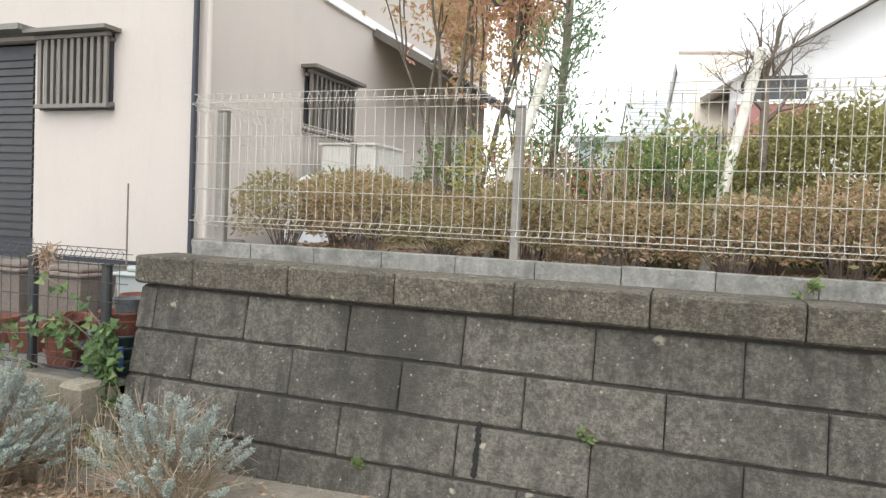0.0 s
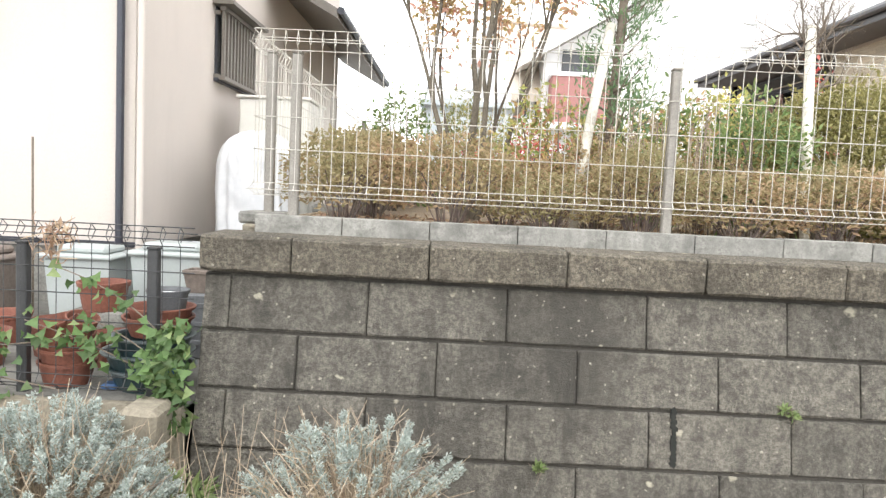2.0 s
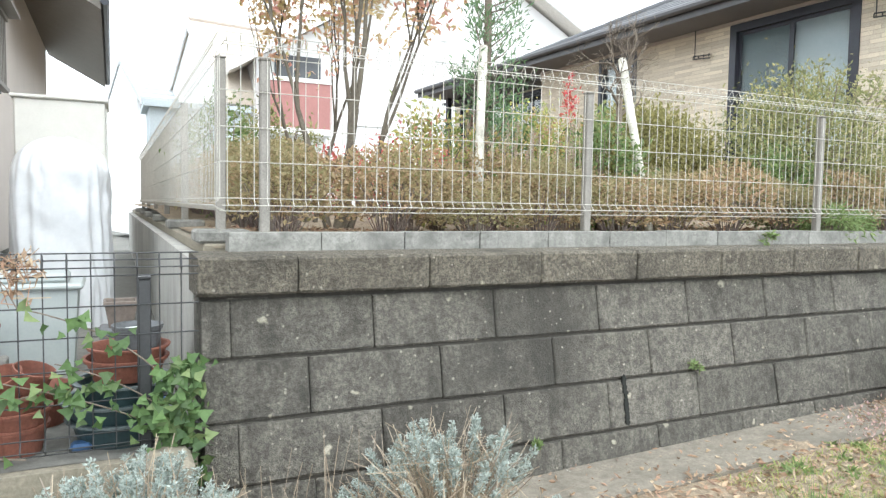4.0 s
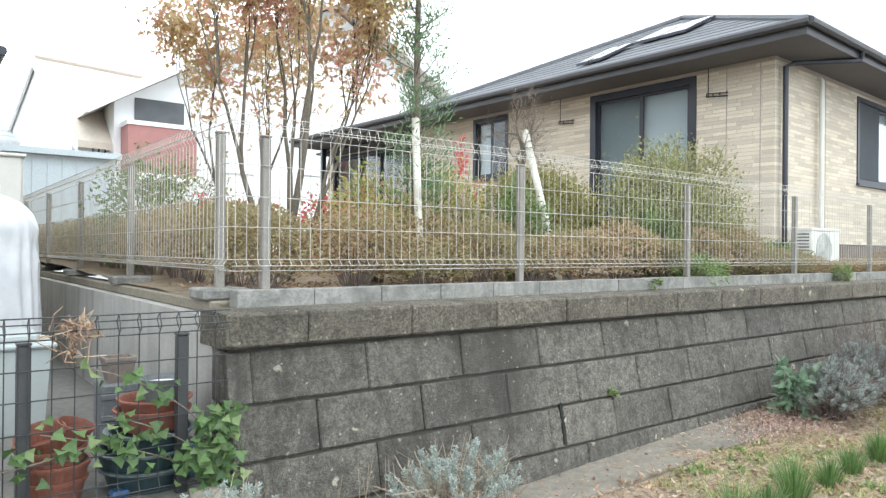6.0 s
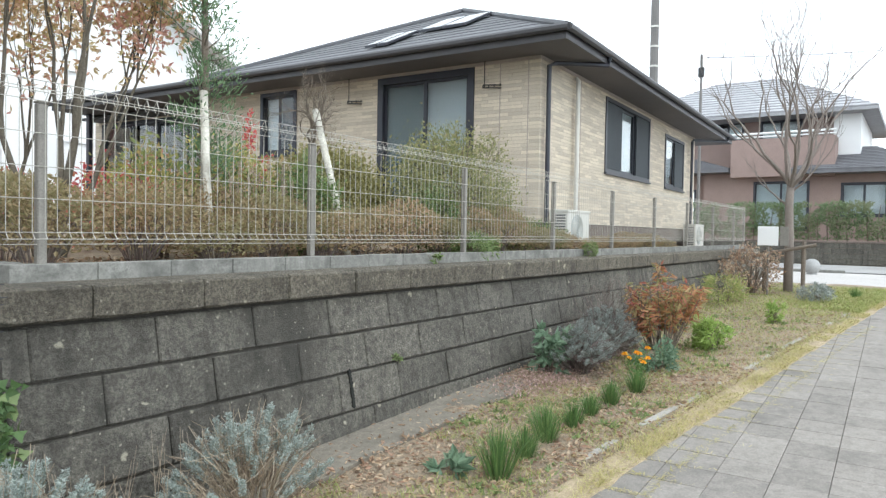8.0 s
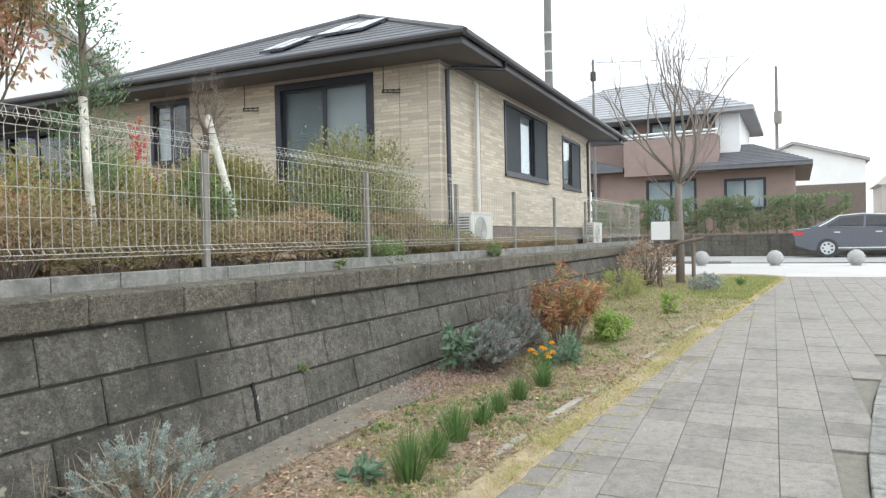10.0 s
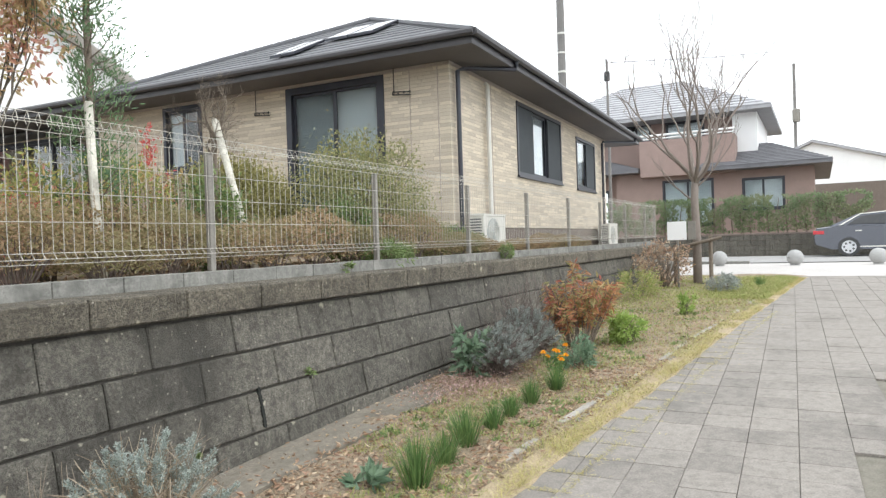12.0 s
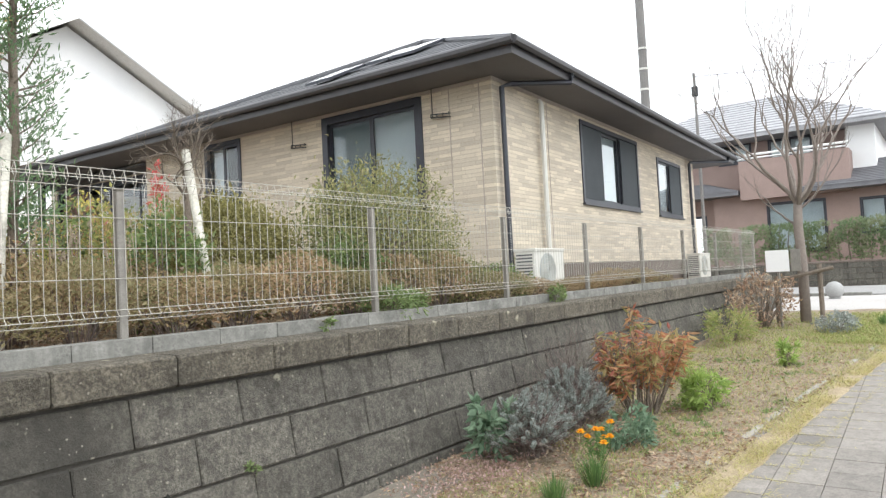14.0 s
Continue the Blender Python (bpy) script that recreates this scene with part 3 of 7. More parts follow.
def fence_post(parent, x, y, z0, z1, material, w=0.048):
    p = part("post", Shape().soft_box(x - w / 2, y - w / 2, z0, x + w / 2, y + w / 2, z1, 0.006), material, parent, at=(x, y, z0))
    part("post_cap", Shape().soft_box(x - w / 2 - 0.002, y - w / 2 - 0.002, z1, x + w / 2 + 0.002, y + w / 2 + 0.002, z1 + 0.012, 0.003), material, p)
    return p


FOOT = 1.245
front_fence = thing("mesh_fence", (5.5, 3.94, 1.147), "galvanised steel mesh fence with grey-brown posts on a kerb", "fence")
POSTS = [-2.62, -0.69, 1.40, 3.42, 5.38, 7.31, 9.28, 11.26, 13.24, 14.38]
for x in POSTS:
    fence_post(front_fence, x, 3.955, 1.08, 1.97, M["post"])
wire = Shape().tube([(0, o, h) for o, h in wire_profile(1)], 0.0021, 4)
wire_mesh = wire.mesh("upright_wire", M["zinc"])
edges = [-2.83 + 2.0 * i for i in range(9)]
for a, b in zip(edges, edges[1:] + [14.42]):
    rails = Shape()
    for o, h in ((0.022, 0.0), (-0.03, 0.028), (0.0, 0.062), (0.0, 0.235), (0.0, 0.40), (0.0, 0.57), (0.0, 0.735), (-0.032, 0.775), (-0.01, 0.835), (0.022, 0.80)):
        rails.tube([(a, 3.925 + o - 0.004, FOOT + h), (b - 0.004, 3.925 + o - 0.004, FOOT + h)], 0.0024, 4)
    panel = part("mesh_panel", rails, M["zinc"], front_fence, at=(a, 3.925, FOOT))
    if b - a < 0.05:
        continue
    n = int(round((b - a) / 0.0625))
    for k in range(n):
        piece("upright_wire", wire_mesh, panel, Matrix.Translation((a + 0.03 + k * 0.0625, 3.925, FOOT)))

side_fence = thing("mesh_fence", (-2.78, 9.0, 1.085), "galvanised steel mesh fence turning along the side wall", "fence")
for y in (4.15, 6.05, 7.95, 9.85, 11.75, 13.65):
    fence_post(side_fence, -2.80, y, 1.1, 2.0, M["post"])
    solid("footing_block", Shape().soft_box(-2.93, y - 0.13, 1.086, -2.67, y + 0.13, 1.15, 0.012), M["kerb"], "small concrete footing block under a fence post", "footing", group="side fence footings", at=(-2.8, y, 1.086))
sidewire = Shape().tube([(-o, 0, h) for o, h in wire_profile(-1)], 0.0021, 4).mesh("upright_wire", M["zinc"])
for a in (3.925, 5.925, 7.925, 9.925, 11.925):
    rails = Shape()
    for o, h in ((0.022, 0.0), (-0.03, 0.028), (0.0, 0.062), (0.0, 0.235), (0.0, 0.40), (0.0, 0.57), (0.0, 0.735), (-0.032, 0.775), (-0.01, 0.835), (0.022, 0.80)):
        rails.tube([(-2.83 + o, a, FOOT + h), (-2.83 + o, a + 1.996, FOOT + h)], 0.0024, 4)
    panel = part("mesh_panel", rails, M["zinc"], side_fence, at=(-2.83, a, FOOT))
    for k in range(32):
        piece("upright_wire", sidewire, panel, Matrix.Translation((-2.83, a + 0.03 + k * 0.0625, FOOT)))


# ---- walls with openings ----
def welded(s):
    """Joins touching boxes into one skin: shared corners merged, inner faces gone."""
    seat, verts, remap = {}, [], []
    for p in s.v:
        key = tuple(round(c, 4) for c in p)
        if key not in seat:
            seat[key] = len(verts)
            verts.append(p)
        remap.append(seat[key])
    count = {}
    faces = [tuple(remap[i] for i in f) for f in s.f]
    for f in faces:
        count[frozenset(f)] = count.get(frozenset(f), 0) + 1
    out = Shape()
    out.v, out.f = verts, [f for f in faces if count[frozenset(f)] == 1]
    return out


def wall_shape(axis, at, thick, u0, u1, z0, z1, holes):
    """A wall in the plane axis = at, growing by thick; holes are (u0, z0, u1, z1)."""
    us = sorted({u0, u1, *[h[0] for h in holes], *[h[2] for h in holes]})
    zs = sorted({z0, z1, *[h[1] for h in holes], *[h[3] for h in holes]})
    s = Shape()
    lo, hi = min(at, at + thick), max(at, at + thick)
    for a, b in zip(us, us[1:]):
        for c, d in zip(zs, zs[1:]):
            if any(h[0] <= a and b <= h[2] and h[1] <= c and d <= h[3] for h in holes):
                continue
            s.box(a, lo, c, b, hi, d) if axis == "y" else s.box(lo, a, c, hi, b, d)
    return welded(s)


def window(parent, axis, at, inward, u0, z0, u1, z1, sashes=2, frame_w=0.07, blind=None, material=None, proud=0.02, screens=()):
    """A sliding window in a wall: outer frame, sashes with panes set behind one another, sill, and what hangs behind."""
    material = material or M["bronze"]
    s = 1 if inward > 0 else -1

    def bx(shape, a, za, b, zb, d0, d1):
        p, q = at + s * d0, at + s * d1
        lo, hi = min(p, q), max(p, q)
        return shape.box(a, lo, za, b, hi, zb) if axis == "y" else shape.box(lo, a, za, hi, b, zb)

    fr = Shape()
    bx(fr, u0, z0, u1, z0 + frame_w, -proud, 0.09)
    bx(fr, u0, z1 - frame_w, u1, z1, -proud, 0.09)
    bx(fr, u0, z0 + frame_w, u0 + frame_w, z1 - frame_w, -proud, 0.09)
    bx(fr, u1 - frame_w, z0 + frame_w, u1, z1 - frame_w, -proud, 0.09)
    w = part("window", fr, material, parent)
    a, b, c, d = u0 + frame_w, u1 - frame_w, z0 + frame_w, z1 - frame_w
    step = (b - a) / sashes
    for i in range(sashes):
        l, r, dep = a + i * step, a + (i + 1) * step, 0.02 + 0.03 * (i % 2)
        sash = Shape()
        e = 0.045
        bx(sash, l, c, r, c + e, dep, dep + 0.025)
        bx(sash, l, d - e, r, d, dep, dep + 0.025)
        bx(sash, l, c + e, l + e, d - e, dep, dep + 0.025)
        bx(sash, r - e, c + e, r, d - e, dep, dep + 0.025)
        part("sash", sash, material, w)
        pane = part("pane", bx(Shape(), l + e, c + e, r - e, d - e, dep + 0.01, dep + 0.014), M["glass"], w)
        pane.visible_shadow = False
        if i in screens:
            part("insect_screen", bx(Shape(), l + 0.012, c + 0.012, r - 0.012, d - 0.012, -0.004, 0.004), M["screen"], w, "dark mesh insect screen")
        if blind and blind[i % len(blind)]:
            part("blind", bx(Shape(), l + 0.01, c, r - 0.01, d, 0.10 + 0.008 * i, 0.105 + 0.008 * i), blind[i % len(blind)], w)
    part("sill", bx(Shape(), u0 - 0.02, z0 - 0.035, u1 + 0.02, z0, -proud - 0.03, 0.02), material, w)
    return w


# ---- beige single-storey house ----
HX, HY, HX1, HY1 = 4.96, 4.95, 15.1, 17.4
house = thing("house", (9.0, 12.0, 1.15), "single-storey house in beige split-face tile under a charcoal hip roof", "house")
W1, W2 = (7.85, 2.50, 10.75, 3.89), (12.03, 2.48, 13.87, 3.74)
BW, SW, SD = (6.08, 1.74, 7.98, 3.94), (9.88, 2.74, 10.83, 3.94), (12.75, 1.66, 17.1, 3.86)
part("wall", wall_shape("y", HY, 0.15, HX, HX1, 1.52, 4.0, [W1, W2]), M["clad"], house)
part("wall", wall_shape("x", HX, 0.15, HY + 0.15, 12.6, 1.52, 4.0, [BW, SW]), M["clad"], house)
part("wall", wall_shape("x", HX1, -0.15, HY + 0.15, HY1, 1.52, 4.0, []), M["clad"], house)
part("wall", wall_shape("y", HY1, -0.15, 5.6, HX1 - 0.15, 1.52, 4.0, []), M["clad"], house)
part("foundation", Shape().box(HX + 0.02, HY + 0.02, 0.9, HX1 - 0.02, HY1 - 0.02, 1.52), M["foundation"], house)
# unseen dark ceiling and solid core, added so the rooms look unlit
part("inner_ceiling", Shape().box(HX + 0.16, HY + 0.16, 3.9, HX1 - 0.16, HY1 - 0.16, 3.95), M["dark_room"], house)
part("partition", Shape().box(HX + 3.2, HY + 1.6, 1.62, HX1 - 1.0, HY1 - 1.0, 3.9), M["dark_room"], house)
# pale middle blind puts the bright sky reflection of that pane into colour
window(house, "y", HY, 1, *W1, sashes=3, blind=(M["teal_blind"], M["curtain"], M["teal_blind"]), screens=(0, 2))
window(house, "y", HY, 1, *W2, sashes=2, blind=(M["curtain"], None), screens=(1,))
window(house, "x", HX, 1, *BW, sashes=2, frame_w=0.11, blind=(M["curtain"], M["teal_blind"]))
window(house, "x", HX, 1, *SW, sashes=2, blind=(None, M["curtain"]))
part("wall", Shape().box(HX + 0.15, 12.45, 1.52, 5.75, 12.6, 4.0), M["clad"], house)
part("wall", wall_shape("x", 5.6, 0.15, 12.6, HY1 - 0.15, 1.52, 4.0, [SD]), M["clad"], house)
window(house, "x", 5.6, 1, *SD, sashes=4)
part("porch_post", Shape().soft_box(4.95, 16.6, 1.62, 5.07, 16.72, 4.0, 0.01), M["bronze"], house)
for z0, z1, x0, y0, x1, y1 in ((1.52, 4.0, HX - 0.006, 5.14, HX + 0.002, 5.152), (1.52, 4.0, 6.6, HY - 0.006, 6.612, HY + 0.002), (1.52, 4.0, HX - 0.006, 5.62, HX + 0.002, 5.63)):
    part("cladding_joint", Shape().box(x0, y0, z0, x1, y1, z1), M["slat_trim"], house)
EX0, EX1, EY0, EY1, EZ, SLOPE = 4.29, 16.7, 4.28, 17.0, 4.15, 0.475
half, YM = 4.0, 12.28
RZ, MX, MX1 = EZ + SLOPE * half, EX0 + half, EX1 - half
part("soffit", Shape().box(EX0 + 0.03, EY0 + 0.03, 4.0, EX1 - 0.03, EY1 - 0.03, 4.02), M["soffit"], house)
for x0, y0, x1, y1 in ((EX0, EY0, EX1, EY0 + 0.03), (EX0, EY0 + 0.03, EX0 + 0.03, EY1), (EX1 - 0.03, EY0 + 0.03, EX1, EY1)):
    part("fascia", Shape().box(x0, y0, 3.995, x1, y1, EZ - 0.01), M["fascia"], house)
roof = part("roof", Shape().add([(EX0, EY0, EZ), (EX1, EY0, EZ), (EX1, YM, EZ), (EX0, YM, EZ), (MX, EY0 + half, RZ), (MX1, EY0 + half, RZ), (EX0, EY0, EZ - 0.06), (EX1, EY0, EZ - 0.06), (EX1, YM, EZ - 0.06), (EX0, YM, EZ - 0.06)],
                                [(0, 1, 5, 4), (1, 2, 5), (2, 3, 4, 5), (3, 0, 4), (0, 6, 7, 1), (1, 7, 8, 2), (2, 8, 9, 3), (3, 9, 6, 0), (6, 9, 8, 7)]), M["roof"], house)
part("rear_roof", Shape().add([(EX0, YM, EZ - 0.06), (EX1, YM, EZ - 0.06), (EX1, EY1, EZ - 0.06), (EX0, EY1, EZ - 0.06), (EX0, YM, EZ), (EX1, YM, EZ), (EX1, EY1, EZ), (EX0, EY1, EZ), (EX0 + 3, YM, EZ + 0.5), (EX1 - 3, YM, EZ + 0.5), (EX1 - 3, EY1 - 2, EZ + 0.5), (EX0 + 3, EY1 - 2, EZ + 0.5)],
                              [(3, 2, 1, 0), (0, 1, 5, 4), (1, 2, 6, 5), (2, 3, 7, 6), (3, 0, 4, 7), (4, 5, 9, 8), (5, 6, 10, 9), (6, 7, 11, 10), (7, 4, 8, 11), (8, 9, 10, 11)]), M["roof"], house)
for k in range(21):
    d0 = 0.0 + k * 0.288
    z = EZ + SLOPE * d0 + 0.018
    d1, z1 = d0 + 0.31, EZ + SLOPE * (d0 + 0.31) + 0.004
    if d1 < half:
        part("tile_course", Shape().add([(EX0 + d0, EY0 + d0, z), (EX1 - d0, EY0 + d0, z), (EX1 - d1, EY0 + d1, z1), (EX0 + d1, EY0 + d1, z1), (EX0 + d0, EY0 + d0, z - 0.02), (EX1 - d0, EY0 + d0, z - 0.02)], [(0, 1, 2, 3), (0, 4, 5, 1)]), M["roof"], roof)
        part("tile_course", Shape().add([(EX0 + d0, EY0 + d0, z), (EX0 + d1, EY0 + d1, z1), (EX0 + d1, YM - d1, z1), (EX0 + d0, YM - d0, z), (EX0 + d0, EY0 + d0, z - 0.02), (EX0 + d0, YM - d0, z - 0.02)], [(0, 1, 2, 3), (0, 3, 5, 4)]), M["roof"], roof)
for p, q in (((EX0, EY0, EZ + 0.02), (MX, EY0 + half, RZ + 0.03)), ((EX1, EY0, EZ + 0.02), (MX1, EY0 + half, RZ + 0.03)), ((MX, EY0 + half, RZ + 0.03), (MX1, EY0 + half, RZ + 0.03)), ((EX0, YM, EZ + 0.02), (MX, EY0 + half, RZ + 0.03)), ((EX1, YM, EZ + 0.02), (MX1, EY0 + half, RZ + 0.03))):
    part("hip_ridge", Shape().tube([p, q], 0.055, 8), M["roof"], roof)
part("gutter", Shape().tube([(EX0 - 0.05, EY0 - 0.05, 4.14), (EX1 + 0.05, EY0 - 0.05, 4.14)], 0.055, 8), M["fascia"], house)
part("gutter", Shape().tube([(EX0 - 0.05, EY0 - 0.05, 4.14), (EX0 - 0.05, EY1, 4.14)], 0.055, 8), M["fascia"], house)
part("downpipe", Shape().tube([(5.95, EY0 - 0.05, 4.10), (5.95, EY0 - 0.02, 3.97), (5.28, 4.84, 3.93), (5.09, 4.87, 3.86), (5.09, 4.87, 1.2)], 0.036, 8), M["bronze"], house, "dark brown downpipe")
part("downpipe", Shape().tube([(15.9, EY0 - 0.05, 4.10), (15.9, EY0, 3.97), (14.55, 4.86, 3.88), (14.45, 4.87, 3.82), (14.45, 4.87, 1.2)], 0.036, 8), M["bronze"], house, "dark brown downpipe")
part("conduit", Shape().tube([(6.27, 4.91, 3.90), (6.27, 4.87, 3.86), (6.27, 4.87, 1.6)], 0.036, 8), M["ivory"], house, "ivory pipe cover")
panel_glass = mat("solar_glass", (0.02, 0.024, 0.035), (0.026, 0.03, 0.042), rough=0.06, scale=4, fine=40, bump=0.0, grain=0.05)
for d, y0, run in ((0.62, 7.75, 0.5), (1.5, 6.75, 1.0)):
    for a, b in ((y0, y0 + run / 2 - 0.01), (y0 + run / 2 + 0.01, y0 + run)):
        slab = []
        for lo, hi in ((0.05, 0.09), (0.092, 0.096)):
            e = 0.0 if lo < 0.06 else 0.03
            p = [(EX0 + u, v, EZ + SLOPE * u) for u, v in ((d + e, a + e), (d + 0.95 - e, a + e), (d + 0.95 - e, b - e), (d + e, b - e))]
            slab.append(Shape().add([(x, y, z + lo) for x, y, z in p] + [(x, y, z + hi) for x, y, z in p], [(3, 2, 1, 0), (4, 5, 6, 7), (0, 1, 5, 4), (1, 2, 6, 5), (2, 3, 7, 6), (3, 0, 4, 7)]))
        framed = part("solar_panel", slab[0], M["bronze"], roof, "dark framed solar panel")
        part("panel_glass", slab[1], panel_glass, framed)
for y, z in ((5.88, 3.59), (8.60, 3.57)):
    hook = Shape().tube([(HX - 0.04, y, 4.07), (HX - 0.04, y, z)], 0.008, 6)
    for o in (0.0, 0.045):
        hook.tube([(HX - 0.05, y + 0.02, z + o), (HX - 0.05, y - 0.30, z + o - 0.03)], 0.009, 6)
    for o in (0.02, -0.08, -0.18, -0.28):
        hook.tube([(HX - 0.05, y + o, z), (HX - 0.05, y + o, z + 0.04)], 0.009, 6)
    part("laundry_hook", hook, M["black"], house, "black laundry pole bracket")
part("frieze", Shape().box(HX - 0.012, HY - 0.012, 3.95, HX1 + 0.012, HY - 0.001, 3.998).box(HX - 0.012, HY, 3.95, HX - 0.001, 12.6, 3.998), M["slat_trim"], house, "pale brown trim under the soffit")
# the house stands slightly askew to the retaining wall
pivot = Vector((HX, HY, 0))
house.matrix_basis = Matrix.Translation(pivot) @ Matrix.Rotation(0.044, 4, "Z") @ Matrix.Translation(-pivot) @ house.matrix_basis

# ---- cream stucco house ----
LX, LY = -4.33, 5.85
cream = thing("house", (-8.0, 9.0, 0.3), "cream stucco two-storey house with slatted window guards", "house")
LW, LD, LS = (-6.45, 2.36, -5.50, 3.10), (-7.62, 0.72, -6.60, 3.10), (7.62, 2.36, 8.75, 3.08)
part("wall", wall_shape("y", LY, 0.16, -14, LX, 0.74, 6.2, [LW, LD]), M["stucco"], cream)
part("wall", wall_shape("x", LX, -0.16, LY + 0.16, 15.0, 0.74, 6.2, [LS]), M["stucco"], cream)
part("foundation", Shape().box(-14, LY + 0.03, 0.0, LX - 0.03, 15, 0.74), M["kerb"], cream)
part("water_table", Shape().box(-14, LY - 0.02, 0.74, LX + 0.02, LY - 0.001, 0.78), M["bronze"], cream)
# added solid core; its dark colour gives the windows their unlit depth
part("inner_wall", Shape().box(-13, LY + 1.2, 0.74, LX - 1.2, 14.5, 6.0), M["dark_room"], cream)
part("roof", Shape().prism([(-14.5, 6.2), (-3.75, 6.2), (-9.1, 8.4)], "y", 5.2, 15.6), M["roof"], cream)
part("downpipe", Shape().tube([(-4.42, 5.79, 6.2), (-4.42, 5.79, 0.4)], 0.030, 10), M["bronze"], cream, "dark downpipe")
part("corner_pipe", Shape().tube([(-4.26, 5.80, 6.2), (-4.26, 5.80, 0.4)], 0.03, 10), M["stucco"], cream)
door = part("door", Shape().box(-7.58, LY + 0.08, 0.74, -6.64, LY + 0.12, 3.06), M["bronze"], cream, "dark green-black louvred entrance door")
for k in range(24):
    part("louvre", Shape().box(-7.40, LY + 0.055, 0.95 + k * 0.085, -6.70, LY + 0.08, 1.01 + k * 0.085), M["black"], door)
part("door_canopy", Shape().box(-7.9, LY - 0.28, 3.14, -6.52, LY, 3.20), M["kerb"], cream)


def guard(axis, at, s, u0, z0, u1, z1):
    """A slatted window guard with a small roof, standing off the wall."""
    def bx(a, za, b, zb, d0, d1):
        p, q = at + s * d0, at + s * d1
        lo, hi = min(p, q), max(p, q)
        return Shape().box(a, lo, za, b, hi, zb) if axis == "y" else Shape().box(lo, a, za, hi, b, zb)
    w = window(cream, axis, at, -s, u0, z0, u1, z1, sashes=2, frame_w=0.04)
    g = part("window_guard", bx(u0 - 0.03, z0 - 0.02, u1 + 0.03, z0 + 0.02, 0.06, 0.12), M["slat"], cream, "brown slatted window guard")
    part("top_rail", bx(u0 - 0.03, z1 - 0.04, u1 + 0.03, z1, 0.06, 0.12), M["slat"], g)
    n = 11
    for k in range(n):
        a = u0 + (u1 - u0 - 0.04) * k / (n - 1)
        part("slat", bx(a, z0 + 0.02, a + 0.045, z1 - 0.04, 0.07, 0.10), M["slat"], g)
    for a in (u0 - 0.02, u1 - 0.02):
        for z in (z0 + 0.02, z1 - 0.06):
            part("bracket", bx(a, z - 0.02, a + 0.04, z + 0.02, 0.0, 0.06), M["slat"], g)
    part("guard_roof", bx(u0 - 0.09, z1 + 0.01, u1 + 0.09, z1 + 0.05, 0.0, 0.22), M["slat"], g)


M["slat"] = mat("brown_aluminium_slat", (0.17, 0.155, 0.135), (0.14, 0.128, 0.112), rough=0.5, metal=0.2, scale=6, fine=80, bump=0.05)
guard("y", LY, -1, *LW)
guard("x", LX, 1, *LS)
part("trim", Shape().box(LX, 8.0, 4.02, LX + 0.05, 15.0, 4.14), M["white"], cream)
lean = part("eave", Shape().prism([(LX, 3.95), (LX, 4.08), (-3.38, 3.55), (-3.38, 3.43)], "y", 9.4, 15.5), M["slat"], cream, "brown boarded eave")
part("gutter", Shape().tube([(-3.34, 9.35, 3.52), (-3.34, 15.5, 3.52)], 0.05, 8), M["bronze"], lean)
solid("yard", Shape().sheet(span(-14, -2.97, 0.6), span(3.5, 16, 0.6), lambda x, y: 0.26 + 0.01 * noise.noise((x, y, 0))), M["ground"], "worn grey-brown yard floor behind the black mesh fence", "ground", kind="structure")
solid("yard_edge", Shape().box(-14, 3.44, -0.5, -2.99, 3.5, 0.26), M["rough_stone"], "rough stone edging of the yard", "kerb", kind="structure")


# ---- plants ----
M["azalea"] = island_mat("azalea_leaf", [(0.36, 0.23, 0.14), (0.46, 0.34, 0.20), (0.27, 0.25, 0.12), (0.52, 0.36, 0.235), (0.36, 0.28, 0.15), (0.20, 0.125, 0.09)], through_=0.45, drift=(0.29, 0.275, 0.14))
M["maple"] = island_mat("maple_leaf", [(0.70, 0.40, 0.32), (0.68, 0.50, 0.30), (0.47, 0.45, 0.20), (0.74, 0.51, 0.42), (0.62, 0.31, 0.25), (0.68, 0.38, 0.33)], through_=0.6, drift=(0.58, 0.48, 0.24))
M["conifer"] = island_mat("podocarp_leaf", [(0.12, 0.20, 0.10), (0.17, 0.27, 0.13), (0.14, 0.22, 0.125), (0.24, 0.34, 0.18)], through_=0.45)
M["shrub"] = island_mat("shrub_leaf", [(0.30, 0.30, 0.125), (0.21, 0.24, 0.10), (0.43, 0.40, 0.19), (0.14, 0.16, 0.07), (0.46, 0.41, 0.21)], through_=0.45)
M["round"] = island_mat("clipped_leaf", [(0.30, 0.27, 0.11), (0.23, 0.22, 0.085), (0.39, 0.35, 0.14), (0.18, 0.175, 0.07)], through_=0.4)
M["silver_leaf"] = island_mat("silver_leaf", [(0.38, 0.43, 0.39), (0.29, 0.34, 0.31), (0.48, 0.52, 0.48), (0.23, 0.27, 0.24)], through_=0.2)
M["dry_stem"] = island_mat("dry_stem", [(0.34, 0.27, 0.19), (0.24, 0.185, 0.13), (0.42, 0.35, 0.25), (0.19, 0.15, 0.12)], through_=0.0)
M["grey_leaf"] = island_mat("grey_leaf", [(0.31, 0.35, 0.32), (0.23, 0.26, 0.235), (0.40, 0.44, 0.41), (0.28, 0.26, 0.23)], through_=0.2)
M["dark_stem"] = island_mat("dark_stem", [(0.16, 0.115, 0.10), (0.11, 0.085, 0.08), (0.22, 0.17, 0.15), (0.18, 0.17, 0.13)], through_=0.0)
M["grass"] = island_mat("tuft_blade", [(0.09, 0.17, 0.05), (0.13, 0.23, 0.07), (0.20, 0.29, 0.10), (0.07, 0.13, 0.045)], through_=0.45)
